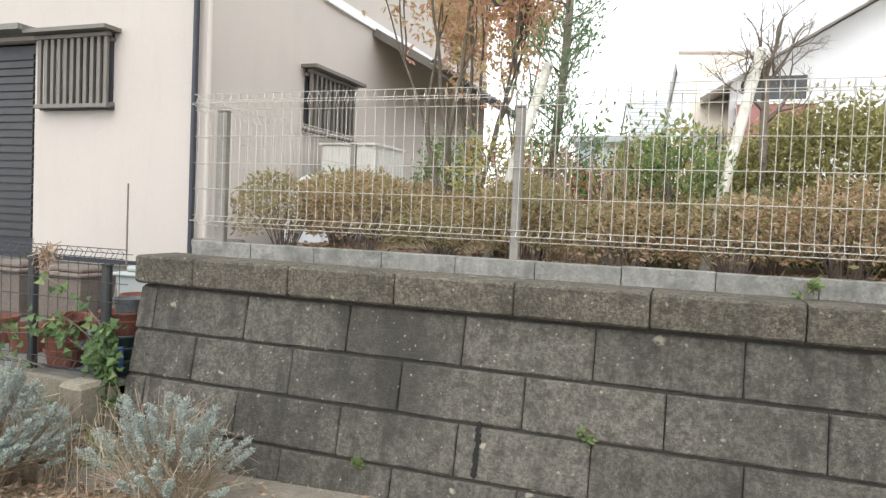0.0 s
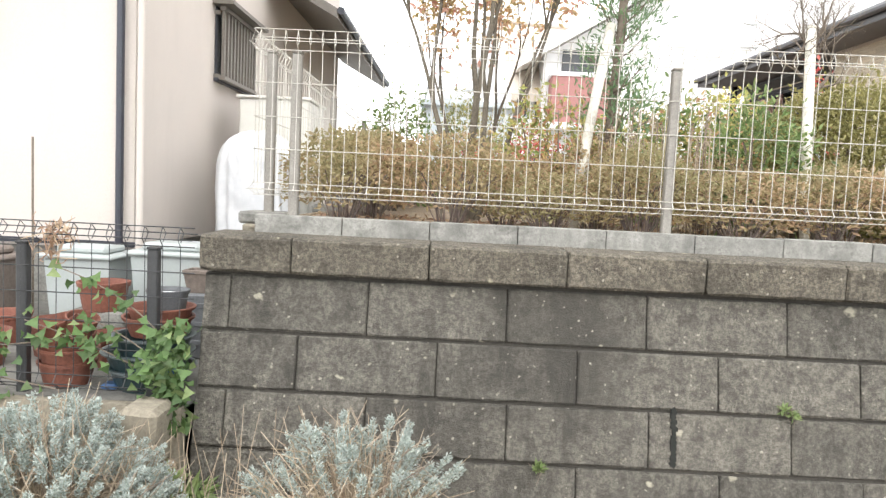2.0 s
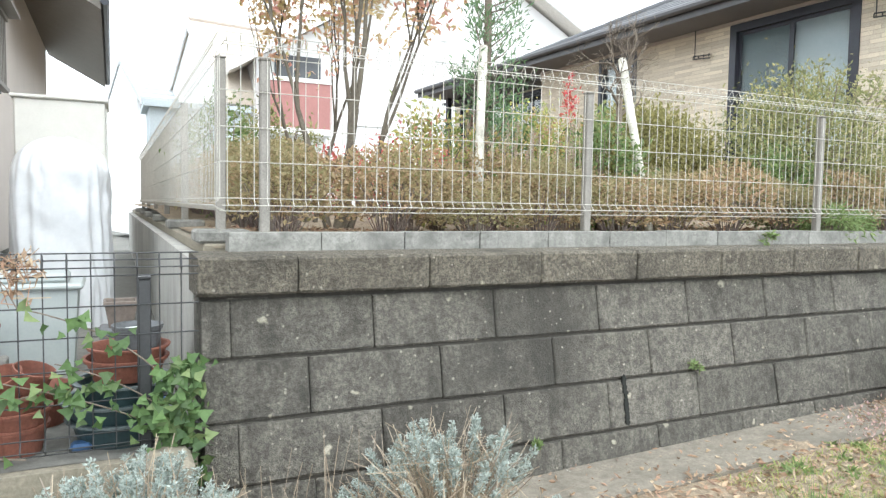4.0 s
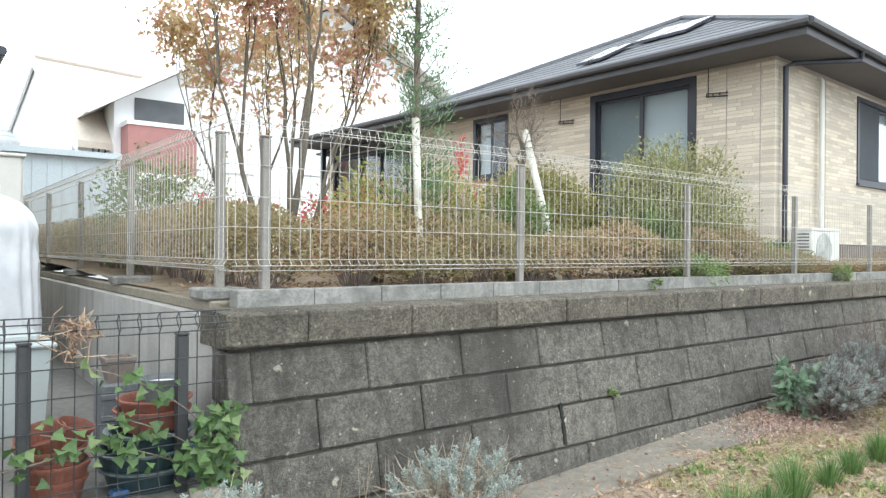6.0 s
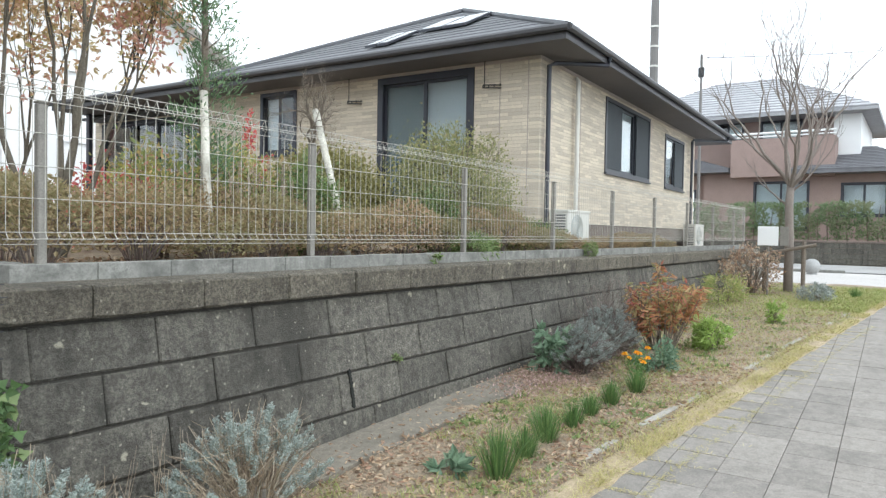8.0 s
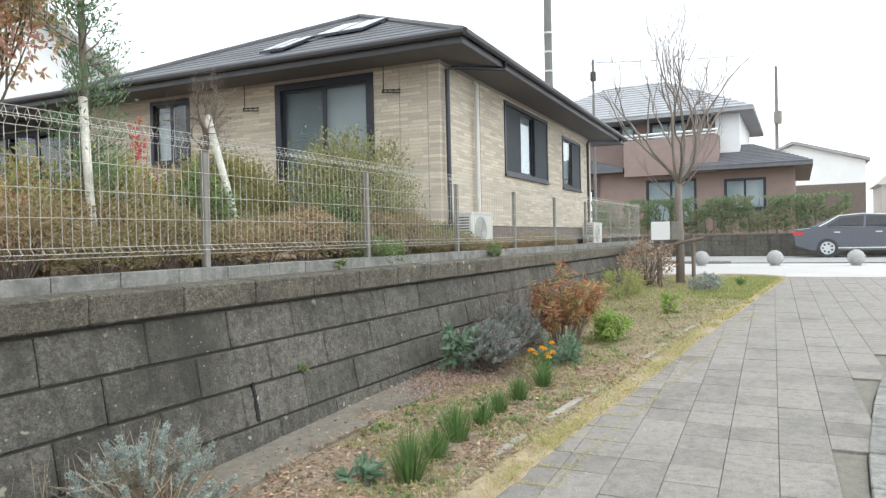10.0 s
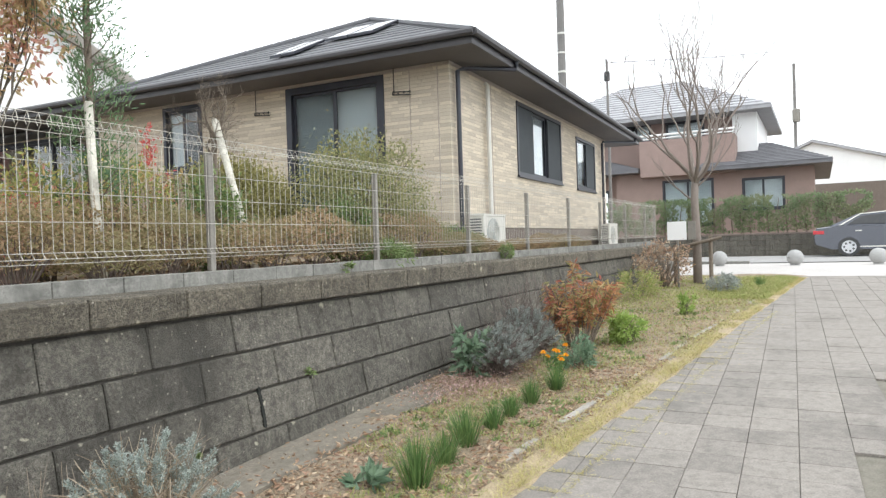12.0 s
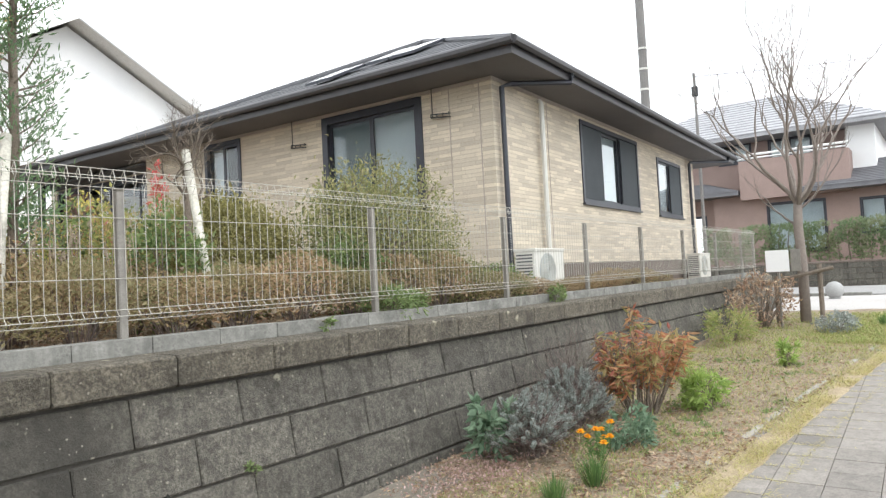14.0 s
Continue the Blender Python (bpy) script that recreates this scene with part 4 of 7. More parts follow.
M["straw"] = island_mat("straw_blade", [(0.56, 0.47, 0.22), (0.48, 0.42, 0.17), (0.40, 0.40, 0.14), (0.62, 0.53, 0.30)])
M["lawn"] = island_mat("lawn_blade", [(0.32, 0.37, 0.10), (0.25, 0.32, 0.09), (0.42, 0.42, 0.16), (0.46, 0.38, 0.20)])
M["lime"] = island_mat("lime_leaf", [(0.28, 0.40, 0.10), (0.38, 0.49, 0.14), (0.22, 0.33, 0.08)], through_=0.45)
M["mixed"] = island_mat("mixed_leaf", [(0.28, 0.34, 0.11), (0.52, 0.47, 0.16), (0.19, 0.27, 0.09), (0.58, 0.40, 0.19), (0.24, 0.31, 0.12), (0.58, 0.25, 0.20)], through_=0.45)
M["red_leaf"] = island_mat("red_leaf", [(0.44, 0.16, 0.085), (0.50, 0.29, 0.13), (0.34, 0.10, 0.08), (0.44, 0.33, 0.15), (0.28, 0.28, 0.11), (0.40, 0.20, 0.12)], through_=0.4)
M["scarlet"] = island_mat("scarlet_leaf", [(0.60, 0.10, 0.10), (0.66, 0.20, 0.16), (0.48, 0.07, 0.09), (0.44, 0.20, 0.10)], through_=0.45)
M["green_leaf"] = island_mat("green_leaf", [(0.16, 0.23, 0.08), (0.22, 0.30, 0.12), (0.28, 0.35, 0.14), (0.13, 0.18, 0.07)], through_=0.4)
M["yellow_leaf"] = island_mat("yellow_leaf", [(0.70, 0.60, 0.16), (0.62, 0.55, 0.18), (0.56, 0.56, 0.16)], through_=0.5)
SAPLING = (0.92, 7.49, 1.17)
M["ivy"] = island_mat("ivy_leaf", [(0.09, 0.16, 0.055), (0.14, 0.23, 0.08), (0.06, 0.11, 0.04), (0.24, 0.31, 0.13)], through_=0.4)
M["blue_leaf"] = island_mat("blue_green_leaf", [(0.15, 0.24, 0.15), (0.22, 0.31, 0.20), (0.11, 0.18, 0.11)])
M["litter"] = island_mat("dead_leaf", [(0.40, 0.25, 0.17), (0.30, 0.19, 0.12), (0.50, 0.37, 0.24), (0.22, 0.14, 0.10), (0.58, 0.47, 0.33)], through_=0.15)
M["pink"] = island_mat("pink_sedum", [(0.46, 0.29, 0.27), (0.58, 0.42, 0.40), (0.32, 0.21, 0.17), (0.38, 0.28, 0.21), (0.26, 0.23, 0.12)], through_=0.2)
M["marigold"] = island_mat("marigold_petal", [(0.92, 0.42, 0.02), (0.95, 0.58, 0.05), (0.88, 0.32, 0.02)], through_=0.2)
M["lichen"] = mat("white_bark", (0.56, 0.53, 0.46), (0.38, 0.35, 0.29), rough=0.9, scale=9, fine=50, bump=0.6, dark=0.6)
M["bark2"] = mat("olive_bark", (0.15, 0.13, 0.10), (0.10, 0.085, 0.065), rough=0.95, scale=14, fine=60, bump=0.8, bump_dist=0.01)
M["twig"] = mat("pale_twig", (0.23, 0.195, 0.17), (0.165, 0.14, 0.12), rough=0.9, scale=20, fine=80, bump=0.3)


def unit(r):
    while True:
        v = Vector((r.uniform(-1, 1), r.uniform(-1, 1), r.uniform(-1, 1)))
        if 0.05 < v.length < 1:
            return v.normalized()


def leaf(s, p, d, length, width, r, fold=0.25):
    """A pointed leaf of two faces, folded along its rib."""
    d = d.normalized()
    side = d.cross(unit(r))
    side = side.normalized() if side.length > 1e-3 else Vector((1, 0, 0))
    up = d.cross(side)
    mid = p + d * length * 0.45
    s.add([p, mid + side * width * 0.5 + up * width * fold, p + d * length, mid - side * width * 0.5 + up * width * fold], [(0, 1, 2, 3)])


def blade(s, p, d, length, width, r, droop=0.3):
    """A grass blade that bends over."""
    side = d.cross(Vector((0, 0, 1)))
    side = side.normalized() * width * 0.5 if side.length > 1e-3 else Vector((width * 0.5, 0, 0))
    q = p + d * length * 0.55
    out = Vector((d.x, d.y, 0))
    t = p + d * length + out * droop * length - Vector((0, 0, droop * length * 0.6))
    s.add([p - side, p + side, q + side * 0.8, q - side * 0.8, t], [(0, 1, 2, 3), (3, 2, 4)])


def limb(s, r, p, d, length, rad, depth, tips, spread=0.55, lift=0.25, split=(2, 3), shrink=0.72, wander=0.18, sides=6):
    """A limb that wanders, tapers and splits; collects its twig ends."""
    pts, q, e = [p], p.copy(), d.normalized()
    n = 4
    for i in range(n):
        e = (e + unit(r) * wander + Vector((0, 0, lift * 0.25))).normalized()
        q = q + e * length / n
        pts.append(q.copy())
    end = rad * (0.62 if depth else 0.35)
    s.tube(pts, rad, max(3, sides), end, close=False)
    tips.append((pts[2], e, depth))
    tips.append((q, e, depth))
    if depth:
        for k in range(r.randint(*split)):
            f = (e + unit(r) * spread + Vector((0, 0, lift))).normalized()
            start = pts[-1] if k < 2 else pts[r.randint(2, n)]
            limb(s, r, start, f, length * shrink * r.uniform(0.8, 1.2), end * r.uniform(0.75, 1.0), depth - 1, tips, spread, lift, split, shrink, wander, sides - 1)


def azalea_bush(seed, label):
    """A clipped azalea: many stems from the root and a flat-topped cloud of small leaves. Built round the origin."""
    r = random.Random(seed)
    b = thing("azalea_bush", (0, 0, 0), label, "bush", "clipped azalea hedge")
    st, lf = Shape(), Shape()
    for i in range(38):
        a = r.uniform(0, 6.283)
        e = Vector((0.32 * math.cos(a) * r.random() ** 0.5, 0.27 * math.sin(a) * r.random() ** 0.5, 0.34))
        st.tube([(0.05 * math.cos(a), 0.05 * math.sin(a), 0), e * 0.5 + unit(r) * 0.025, e], 0.0036, 4, 0.002, close=False)
    for i in range(2300):
        x, y = r.uniform(-0.36, 0.36), r.uniform(-0.30, 0.30)
        if (x / 0.37) ** 2 + (y / 0.31) ** 2 > 1:
            continue
        rad = math.sqrt((x / 0.37) ** 2 + (y / 0.31) ** 2)
        top = 0.55 - 0.16 * rad ** 3 + 0.07 * noise.noise((x * 5 + seed, y * 5, 0))
        lo = 0.13 + 0.14 * (1 - rad) * r.random()
        z = top - (top - lo) * r.random() ** 1.5
        p = Vector((x, y, z))
        leaf(lf, p, (Vector((x, y, 0.35)) + unit(r) * 0.9), r.uniform(0.026, 0.052), r.uniform(0.013, 0.024), r)
    part("woody_base", st, M["dark_stem"], b)
    part("foliage", lf, M["azalea"], b)
    return b


bushes = [azalea_bush(s, "clipped azalea bush with brown-green autumn leaves behind the fence") for s in (3, 8, 21, 34)]
r = random.Random(5)
k = 0
for row_y, x0, x1, step in ((4.36, -2.45, 8.9, 0.56), (4.95, -2.3, 1.2, 0.66)):
    x = x0
    while x < x1:
        if not (1.75 < x < 2.9 and row_y > 4.8):
            far = 0.5 if x > 4.3 else (0.78 if x > 3.2 else 0.92)
            m = Matrix.Translation((x + r.uniform(-0.05, 0.05), row_y + r.uniform(-0.05, 0.05), 1.07)) @ pose(0, 0, 0, 0, 0, r.uniform(0, 360)) @ Matrix.Diagonal((r.uniform(0.95, 1.15),) * 2 + (r.uniform(0.72, 1.14) * far * (1.02 if row_y > 4.8 else 1.0), 1))
            src = bushes[k % 4]
            if k < 4:
                src.matrix_basis = m
            else:
                c = copy_thing(src, m)
                c.matrix_basis = m
            k += 1
        x += step * r.uniform(0.9, 1.25)
y = 5.2
while y < 13.5:
    m = Matrix.Translation((-2.38 + r.uniform(-0.05, 0.05), y, 1.09)) @ pose(0, 0, 0, 0, 0, r.uniform(0, 360)) @ Matrix.Diagonal((1.05, 1.05, 1.08, 1))
    copy_thing(bushes[k % 4], m).matrix_basis = m
    k += 1
    y += 0.56


def maple_tree(at, seed, height, label, trunks):
    r = random.Random(seed)
    t = thing("maple_tree", at, label, "tree")
    wood, lf, tips = Shape(), Shape(), []
    for lean_x, lean_y, rad in trunks:
        limb(wood, r, Vector(at) + Vector((lean_x * 0.25, lean_y * 0.25, 0)), Vector((lean_x, lean_y, 1.15)), height * 0.31, rad, 4, tips, spread=0.40, lift=0.42, split=(2, 3), shrink=0.72, wander=0.13)
    for p, d, depth in tips:
        if depth > 2 or p.z < at[2] + 0.6 or (depth == 2 and r.random() < 0.2):
            continue
        if noise.noise(p * 1.7) < -0.12:
            continue
        for i in range(13 if depth == 0 else 6):
            q = p + Vector((r.gauss(0, 0.12), r.gauss(0, 0.12), r.gauss(0, 0.11)))
            for j in range(3):
                leaf(lf, q, unit(r) + Vector((0, 0, -0.35)), r.uniform(0.05, 0.085), r.uniform(0.022, 0.036), r)
    part("trunk", wood, M["bark2"], t, smooth=True)
    part("crown", lf, M["maple"], t)
    return t


maple_tree((-1.72, 5.75, 1.1), 11, 3.0, "multi-stemmed maple with thin orange and green autumn leaves", ((0.28, 0.1, 0.036), (-0.22, 0.15, 0.032), (0.05, -0.12, 0.042), (0.45, -0.05, 0.026)))
maple_tree((-1.7, 6.6, 1.1), 17, 2.7, "slender maple with sparse rusty autumn leaves", ((-0.15, 0.0, 0.026), (0.2, 0.2, 0.024)))


def podocarp(base, top, seed):
    """A narrow evergreen on a pale wrapped trunk that leans back, with its foliage in cloud-like tiers."""
    r = random.Random(seed)
    b, e = Vector(base), Vector(top)
    t = thing("evergreen_tree", base, "narrow evergreen with tufted foliage on a pale leaning trunk", "tree")
    part("trunk", Shape().tube([b, b.lerp(e, 0.4) + Vector((0.02, 0, 0)), b.lerp(e, 0.62)], 0.034, 9, 0.027), M["trunk"], t, smooth=True)
    part("leader", Shape().tube([b.lerp(e, 0.6), b.lerp(e, 0.85) + Vector((0.03, 0, 0)), e], 0.028, 7, 0.008), M["trunk"], t, smooth=True)
    wood, lf = Shape(), Shape()
    for i in range(74):
        f = 0.16 + 0.84 * i / 73
        p = b.lerp(e, f)
        a = r.uniform(0, 6.283)
        reach = 0.33 * (1.12 - 0.85 * max(0, f - 0.5)) * r.uniform(0.25, 1.0)
        q = p + Vector((reach * math.cos(a), reach * math.sin(a), r.uniform(0.08, 0.26)))
        wood.tube([p, p.lerp(q, 0.5) + Vector((0, 0, -0.03)), q], 0.009, 4, 0.003, close=False)
        for j in range(62):
            w = r.random() ** 0.7
            c = p.lerp(q, 0.35 + 0.65 * w) + Vector((r.gauss(0, 0.05), r.gauss(0, 0.05), r.gauss(0, 0.055)))
            leaf(lf, c, unit(r) * 0.7 + Vector((math.cos(a) * 0.35, math.sin(a) * 0.35, 0.7)), r.uniform(0.04, 0.075), 0.013, r)
    part("twig_spray", wood, M["trunk"], t)
    part("crown", lf, M["conifer"], t)


podocarp((-0.80, 5.12, 1.06), (-0.62, 5.32, 4.55), 4)
solid("tree_stake", Shape().tube([(-1.06, 4.62, 1.05), (-0.95, 4.85, 1.75), (-0.80, 5.10, 2.46)], 0.030, 10, 0.034), M["lichen"], "pale peeling timber stake leaning against the evergreen", "stake", at=(-1.06, 4.62, 1.05), smooth=True)

# the cut-back tree with a pale trunk
r = random.Random(9)
solid("tree_stake", Shape().tube([(0.28, 4.45, 1.05), (0.40, 4.78, 1.75), (0.56, 5.18, 2.52)], 0.030, 10, 0.035), M["lichen"], "pale peeling timber stake leaning against the bare tree", "stake", at=(0.28, 4.45, 1.05), smooth=True)
cut = thing("pollarded_tree", (0.60, 5.22, 1.06), "small cut-back tree with thin bare twigs", "tree")
part("trunk", Shape().tube([(0.60, 5.24, 1.04), (0.62, 5.26, 1.7), (0.60, 5.25, 2.36)], 0.034, 9, 0.026), M["trunk"], cut, smooth=True)
wood, tips = Shape(), []
for bx, by, bz, ln in ((0.15, -0.1, 2.34, 0.22), (-0.45, 0.15, 2.30, 0.22), (0.55, 0.2, 2.28, 0.22), (-0.1, -0.5, 2.2, 0.20), (-0.7, -0.3, 2.15, 0.2), (0.7, -0.3, 2.05, 0.24)):
    limb(wood, r, Vector((0.60, 5.25, bz)), Vector((bx, by, 1)), ln, 0.017, 5, tips, spread=0.85, lift=0.10, split=(3, 3), shrink=0.70, wander=0.2, sides=5)
part("branch_crown", wood, M["trunk"], cut, smooth=True)


def loose_shrub(name, at, size, n, seed, material, label, leaf_len=(0.03, 0.06), leaf_w=0.4, stems=14, hollow=0.35, flat=0.0, sprigs=0):
    """A shrub of spreading stems with leaves in clusters near the outside."""
    r = random.Random(seed)
    t = thing(name, at, label, "shrub")
    o = Vector(at)
    st, lf = Shape(), Shape()
    for i in range(stems):
        d = unit(r)
        d.z = abs(d.z) + 0.4
        e = o + Vector((d.x * size[0] * 0.8, d.y * size[1] * 0.8, min(0.95, 0.35 + 0.6 * r.random()) * size[2]))
        m = o.lerp(e, 0.5) + Vector((r.uniform(-0.05, 0.05), r.uniform(-0.05, 0.05), 0.04))
        st.tube([o + Vector((d.x * 0.05, d.y * 0.05, -0.02)), m, e], 0.010 * size[2] / 0.8, 4, 0.003, close=False)
    groups = max(2 if n < 120 else 8, n // 28)
    for g in range(groups):
        d = unit(r)
        k = r.uniform(hollow, 1.0) ** 0.6
        c = o + Vector((d.x * size[0] * k, d.y * size[1] * k, size[2] * (0.52 + 0.48 * d.z * k)))
        if flat:
            c.z = min(c.z, o.z + size[2] * (1 - flat * 0.1 * r.random()))
        for i in range(28):
            p = c + Vector((r.gauss(0, 1) * size[0] * 0.13, r.gauss(0, 1) * size[1] * 0.13, r.gauss(0, 1) * size[2] * 0.09))
            if p.z < o.z + 0.02:
                continue
            l = r.uniform(*leaf_len)
            leaf(lf, p, d * 0.7 + unit(r), l, l * leaf_w, r)
    for i in range(sprigs):
        d = unit(r)
        d.z = abs(d.z) * 0.8 + 0.35
        p = o + Vector((d.x * size[0] * 0.75, d.y * size[1] * 0.75, size[2] * (0.55 + 0.33 * d.z)))
        e = p + (d * 0.5 + Vector((0, 0, 0.6)) + unit(r) * 0.3).normalized() * r.uniform(0.16, 0.34)
        st.tube([p, p.lerp(e, 0.5) + unit(r) * 0.015, e], 0.004, 4, 0.0015, close=False)
        for k in range(16):
            l = r.uniform(*leaf_len)
            leaf(lf, p.lerp(e, r.uniform(0.15, 1.0)), unit(r) + Vector((0, 0, 0.4)), l, l * leaf_w, r)
    part("woody_base", st, M["trunk"], t)
    part("foliage", lf, material, t)
    return t


loose_shrub("garden_shrub", (2.55, 4.85, 1.1), (1.0, 0.6, 1.38), 17000, 31, M["shrub"], "tall loose olive-green garden shrub before the window", leaf_len=(0.03, 0.06), stems=46, sprigs=40)
loose_shrub("clipped_shrub", (1.16, 5.6, 1.12), (0.68, 0.55, 1.0), 19000, 32, M["round"], "round clipped olive-green shrub", leaf_len=(0.035, 0.055), leaf_w=0.5, hollow=0.86)
loose_shrub("nandina", (1.9, 7.75, 1.2), (0.22, 0.22, 1.5), 380, 33, M["scarlet"], "tall scarlet-leaved nandina before the house", leaf_len=(0.05, 0.09), stems=8)
loose_shrub("nandina", (-1.2, 8.0, 1.15), (0.55, 0.35, 0.82), 900, 34, M["scarlet"], "low scarlet-leaved nandina in the garden", leaf_len=(0.05, 0.09), stems=8)
loose_shrub("nandina", (-0.9, 6.3, 1.15), (0.5, 0.35, 0.75), 800, 44, M["scarlet"], "low scarlet-leaved nandina in the garden", leaf_len=(0.04, 0.08), stems=8)
loose_shrub("garden_shrub", (0.1, 5.75, 1.12), (0.55, 0.4, 0.95), 4200, 35, M["mixed"], "leafy garden shrub turning yellow and red", leaf_len=(0.03, 0.07))
loose_shrub("garden_shrub", (-0.2, 6.9, 1.15), (0.6, 0.5, 0.95), 2600, 36, M["mixed"], "leafy garden shrub turning yellow and red", leaf_len=(0.04, 0.08))
loose_shrub("garden_shrub", (-1.6, 8.6, 1.15), (0.6, 0.6, 1.2), 2200, 37, M["shrub"], "loose olive-green garden shrub", leaf_len=(0.04, 0.08))
loose_shrub("garden_shrub", (-1.1, 5.2, 1.12), (0.4, 0.3, 0.85), 1900, 45, M["mixed"], "leafy garden shrub turning yellow and red", leaf_len=(0.04, 0.07))
loose_shrub("garden_shrub", (3.3, 4.5, 1.08), (0.6, 0.3, 0.5), 3500, 38, M["shrub"], "low yellow-green shrub behind the fence", leaf_len=(0.03, 0.05))
M["deep_green"] = island_mat("deep_green_leaf", [(0.13, 0.20, 0.075), (0.19, 0.27, 0.10), (0.26, 0.33, 0.13), (0.10, 0.15, 0.06), (0.34, 0.36, 0.16)], through_=0.45)
loose_shrub("garden_shrub", (1.75, 4.55, 1.08), (0.4, 0.25, 0.72), 2600, 141, M["deep_green"], "leafy green shrub among the azaleas", leaf_len=(0.03, 0.06))
loose_shrub("garden_shrub", (0.15, 4.85, 1.1), (0.35, 0.25, 0.85), 1700, 142, M["deep_green"], "leafy green shrub among the azaleas", leaf_len=(0.035, 0.07))
loose_shrub("garden_shrub", (-0.35, 5.6, 1.1), (0.4, 0.3, 1.0), 1500, 143, M["deep_green"], "leafy green shrub behind the azaleas", leaf_len=(0.04, 0.08))
loose_shrub("garden_shrub", (0.75, 6.6, 1.15), (0.5, 0.4, 1.05), 1500, 144, M["mixed"], "leafy garden shrub turning yellow and red", leaf_len=(0.04, 0.08))
loose_shrub("garden_shrub", (3.4, 5.15, 1.1), (0.5, 0.35, 0.75), 2600, 145, M["shrub"], "low yellow-green shrub beside the tall one", leaf_len=(0.03, 0.06))
loose_shrub("garden_shrub", (4.3, 4.5, 1.08), (0.45, 0.25, 0.42), 1500, 146, M["deep_green"], "low straggling green shrub by the house corner", leaf_len=(0.03, 0.06))
loose_shrub("garden_shrub", (-2.35, 7.4, 1.1), (0.4, 0.4, 1.15), 1500, 147, M["deep_green"], "leafy green shrub beside the side fence", leaf_len=(0.04, 0.08))
r = random.Random(148)
sap = thing("maple_sapling", SAPLING, "thin sapling with a tuft of yellow leaves", "tree")
sx, sy, sz = SAPLING
part("trunk", Shape().tube([(sx, sy, sz), (sx + 0.02, sy, sz + 0.6), (sx, sy + 0.02, sz + 1.24)], 0.008, 5, 0.003), M["trunk"], sap)
tuft = Shape()
for i in range(46):
    p = Vector((sx + r.gauss(0, 0.08), sy + r.gauss(0, 0.07), sz + 1.22 + r.gauss(0, 0.06)))
    leaf(tuft, p, unit(r) + Vector((0, 0, -0.3)), r.uniform(0.05, 0.085), 0.03, r)
part("crown", tuft, M["yellow_leaf"], sap)
loose_shrub("fern_clump", (1.75, 4.06, 1.05), (0.34, 0.22, 0.28), 1700, 39, M["green_leaf"], "green fern clump spilling over the kerb", leaf_len=(0.03, 0.07), leaf_w=0.25)
loose_shrub("weed_clump", (4.25, 3.80, 1.05), (0.14, 0.08, 0.17), 450, 40, M["green_leaf"], "small green weed rooted on the wall cap", leaf_len=(0.03, 0.06), leaf_w=0.3)
loose_shrub("weed_clump", (0.72, 3.82, 1.05), (0.05, 0.04, 0.10), 110, 41, M["green_leaf"], "small green weed rooted on the wall cap", leaf_len=(0.03, 0.05), stems=4)
loose_shrub("wall_weed", (-0.19, 3.52, 0.33), (0.03, 0.025, 0.06), 30, 42, M["green_leaf"], "tiny green weed growing from a wall joint", leaf_len=(0.03, 0.05), stems=4)
loose_shrub("wall_weed", (-1.34, 3.44, 0.02), (0.025, 0.025, 0.06), 28, 43, M["green_leaf"], "tiny green weed growing from a wall joint", leaf_len=(0.03, 0.05), stems=4)

flower_stalks = Shape()
flower_heads = Shape()
r = random.Random(77)
stalks = thing("dried_flower_stalks", (-0.55, 4.75, 1.1), "dry brown flower stalks with pale seed heads", "plant")
for i in range(40):
    p = Vector((-0.6 + r.uniform(-0.45, 0.5), 4.75 + r.uniform(-0.15, 0.3), 1.1))
    e = p + Vector((r.uniform(-0.06, 0.06), r.uniform(-0.06, 0.06), r.uniform(0.55, 0.82)))
    flower_stalks.tube([p, p.lerp(e, 0.5), e], 0.004, 4, 0.003, close=False)
    for j in range(14):
        leaf(flower_heads, e + Vector((r.gauss(0, 0.008), r.gauss(0, 0.008), -0.09 * r.random())), unit(r), 0.025, 0.012, r)
part("stalk_spray", flower_stalks, M["dry_stem"], stalks)
tagged(part("seed_head_spray", flower_heads, M["dry_stem"], stalks), kind="stuff")


def silver_bush(at, size, seed, heads, dense, label, stem=None):
    """A grey-leaved bush: dry woody stems that end in tufts of silver leaves."""
    r = random.Random(seed)
    t = thing("silver_bush", at, label, "shrub", "silver-leaved bushes")
    o = Vector(at)
    st, lf = Shape(), Shape()
    for i in range(heads):
        a, k = r.uniform(0, 6.283), r.random() ** 0.5
        up = (1 - 0.55 * k * k) * r.uniform(0.72, 1.05)
        e = o + Vector((size[0] * k * math.cos(a), size[1] * k * math.sin(a), size[2] * up))
        q = o + Vector((size[0] * k * 0.45 * math.cos(a), size[1] * k * 0.45 * math.sin(a), size[2] * up * 0.45))
        st.tube([o + Vector((0.1 * math.cos(a), 0.1 * math.sin(a), -0.02)), q + unit(r) * 0.02, e], 0.003, 4, 0.0016, close=False)
        for w in range(2 if dense else 4):
            st.tube([q, q.lerp(e, 0.6) + unit(r) * 0.07, q.lerp(e, 0.85) + unit(r) * 0.14], 0.0025, 3, 0.0015, close=False)
        for j in range(150 if dense else 170):
            d = unit(r)
            d.z = abs(d.z) * 0.8 + 0.15
            c = e - (e - q).normalized() * 0.13 * r.random() ** 1.4 + unit(r) * 0.012
            leaf(lf, c, d, r.uniform(0.010, 0.021), 0.007, r, fold=0.4)
    part("woody_base", st, stem or M["dry_stem"], t)
    part("foliage", lf, M["grey_leaf"] if stem else M["silver_leaf"], t)


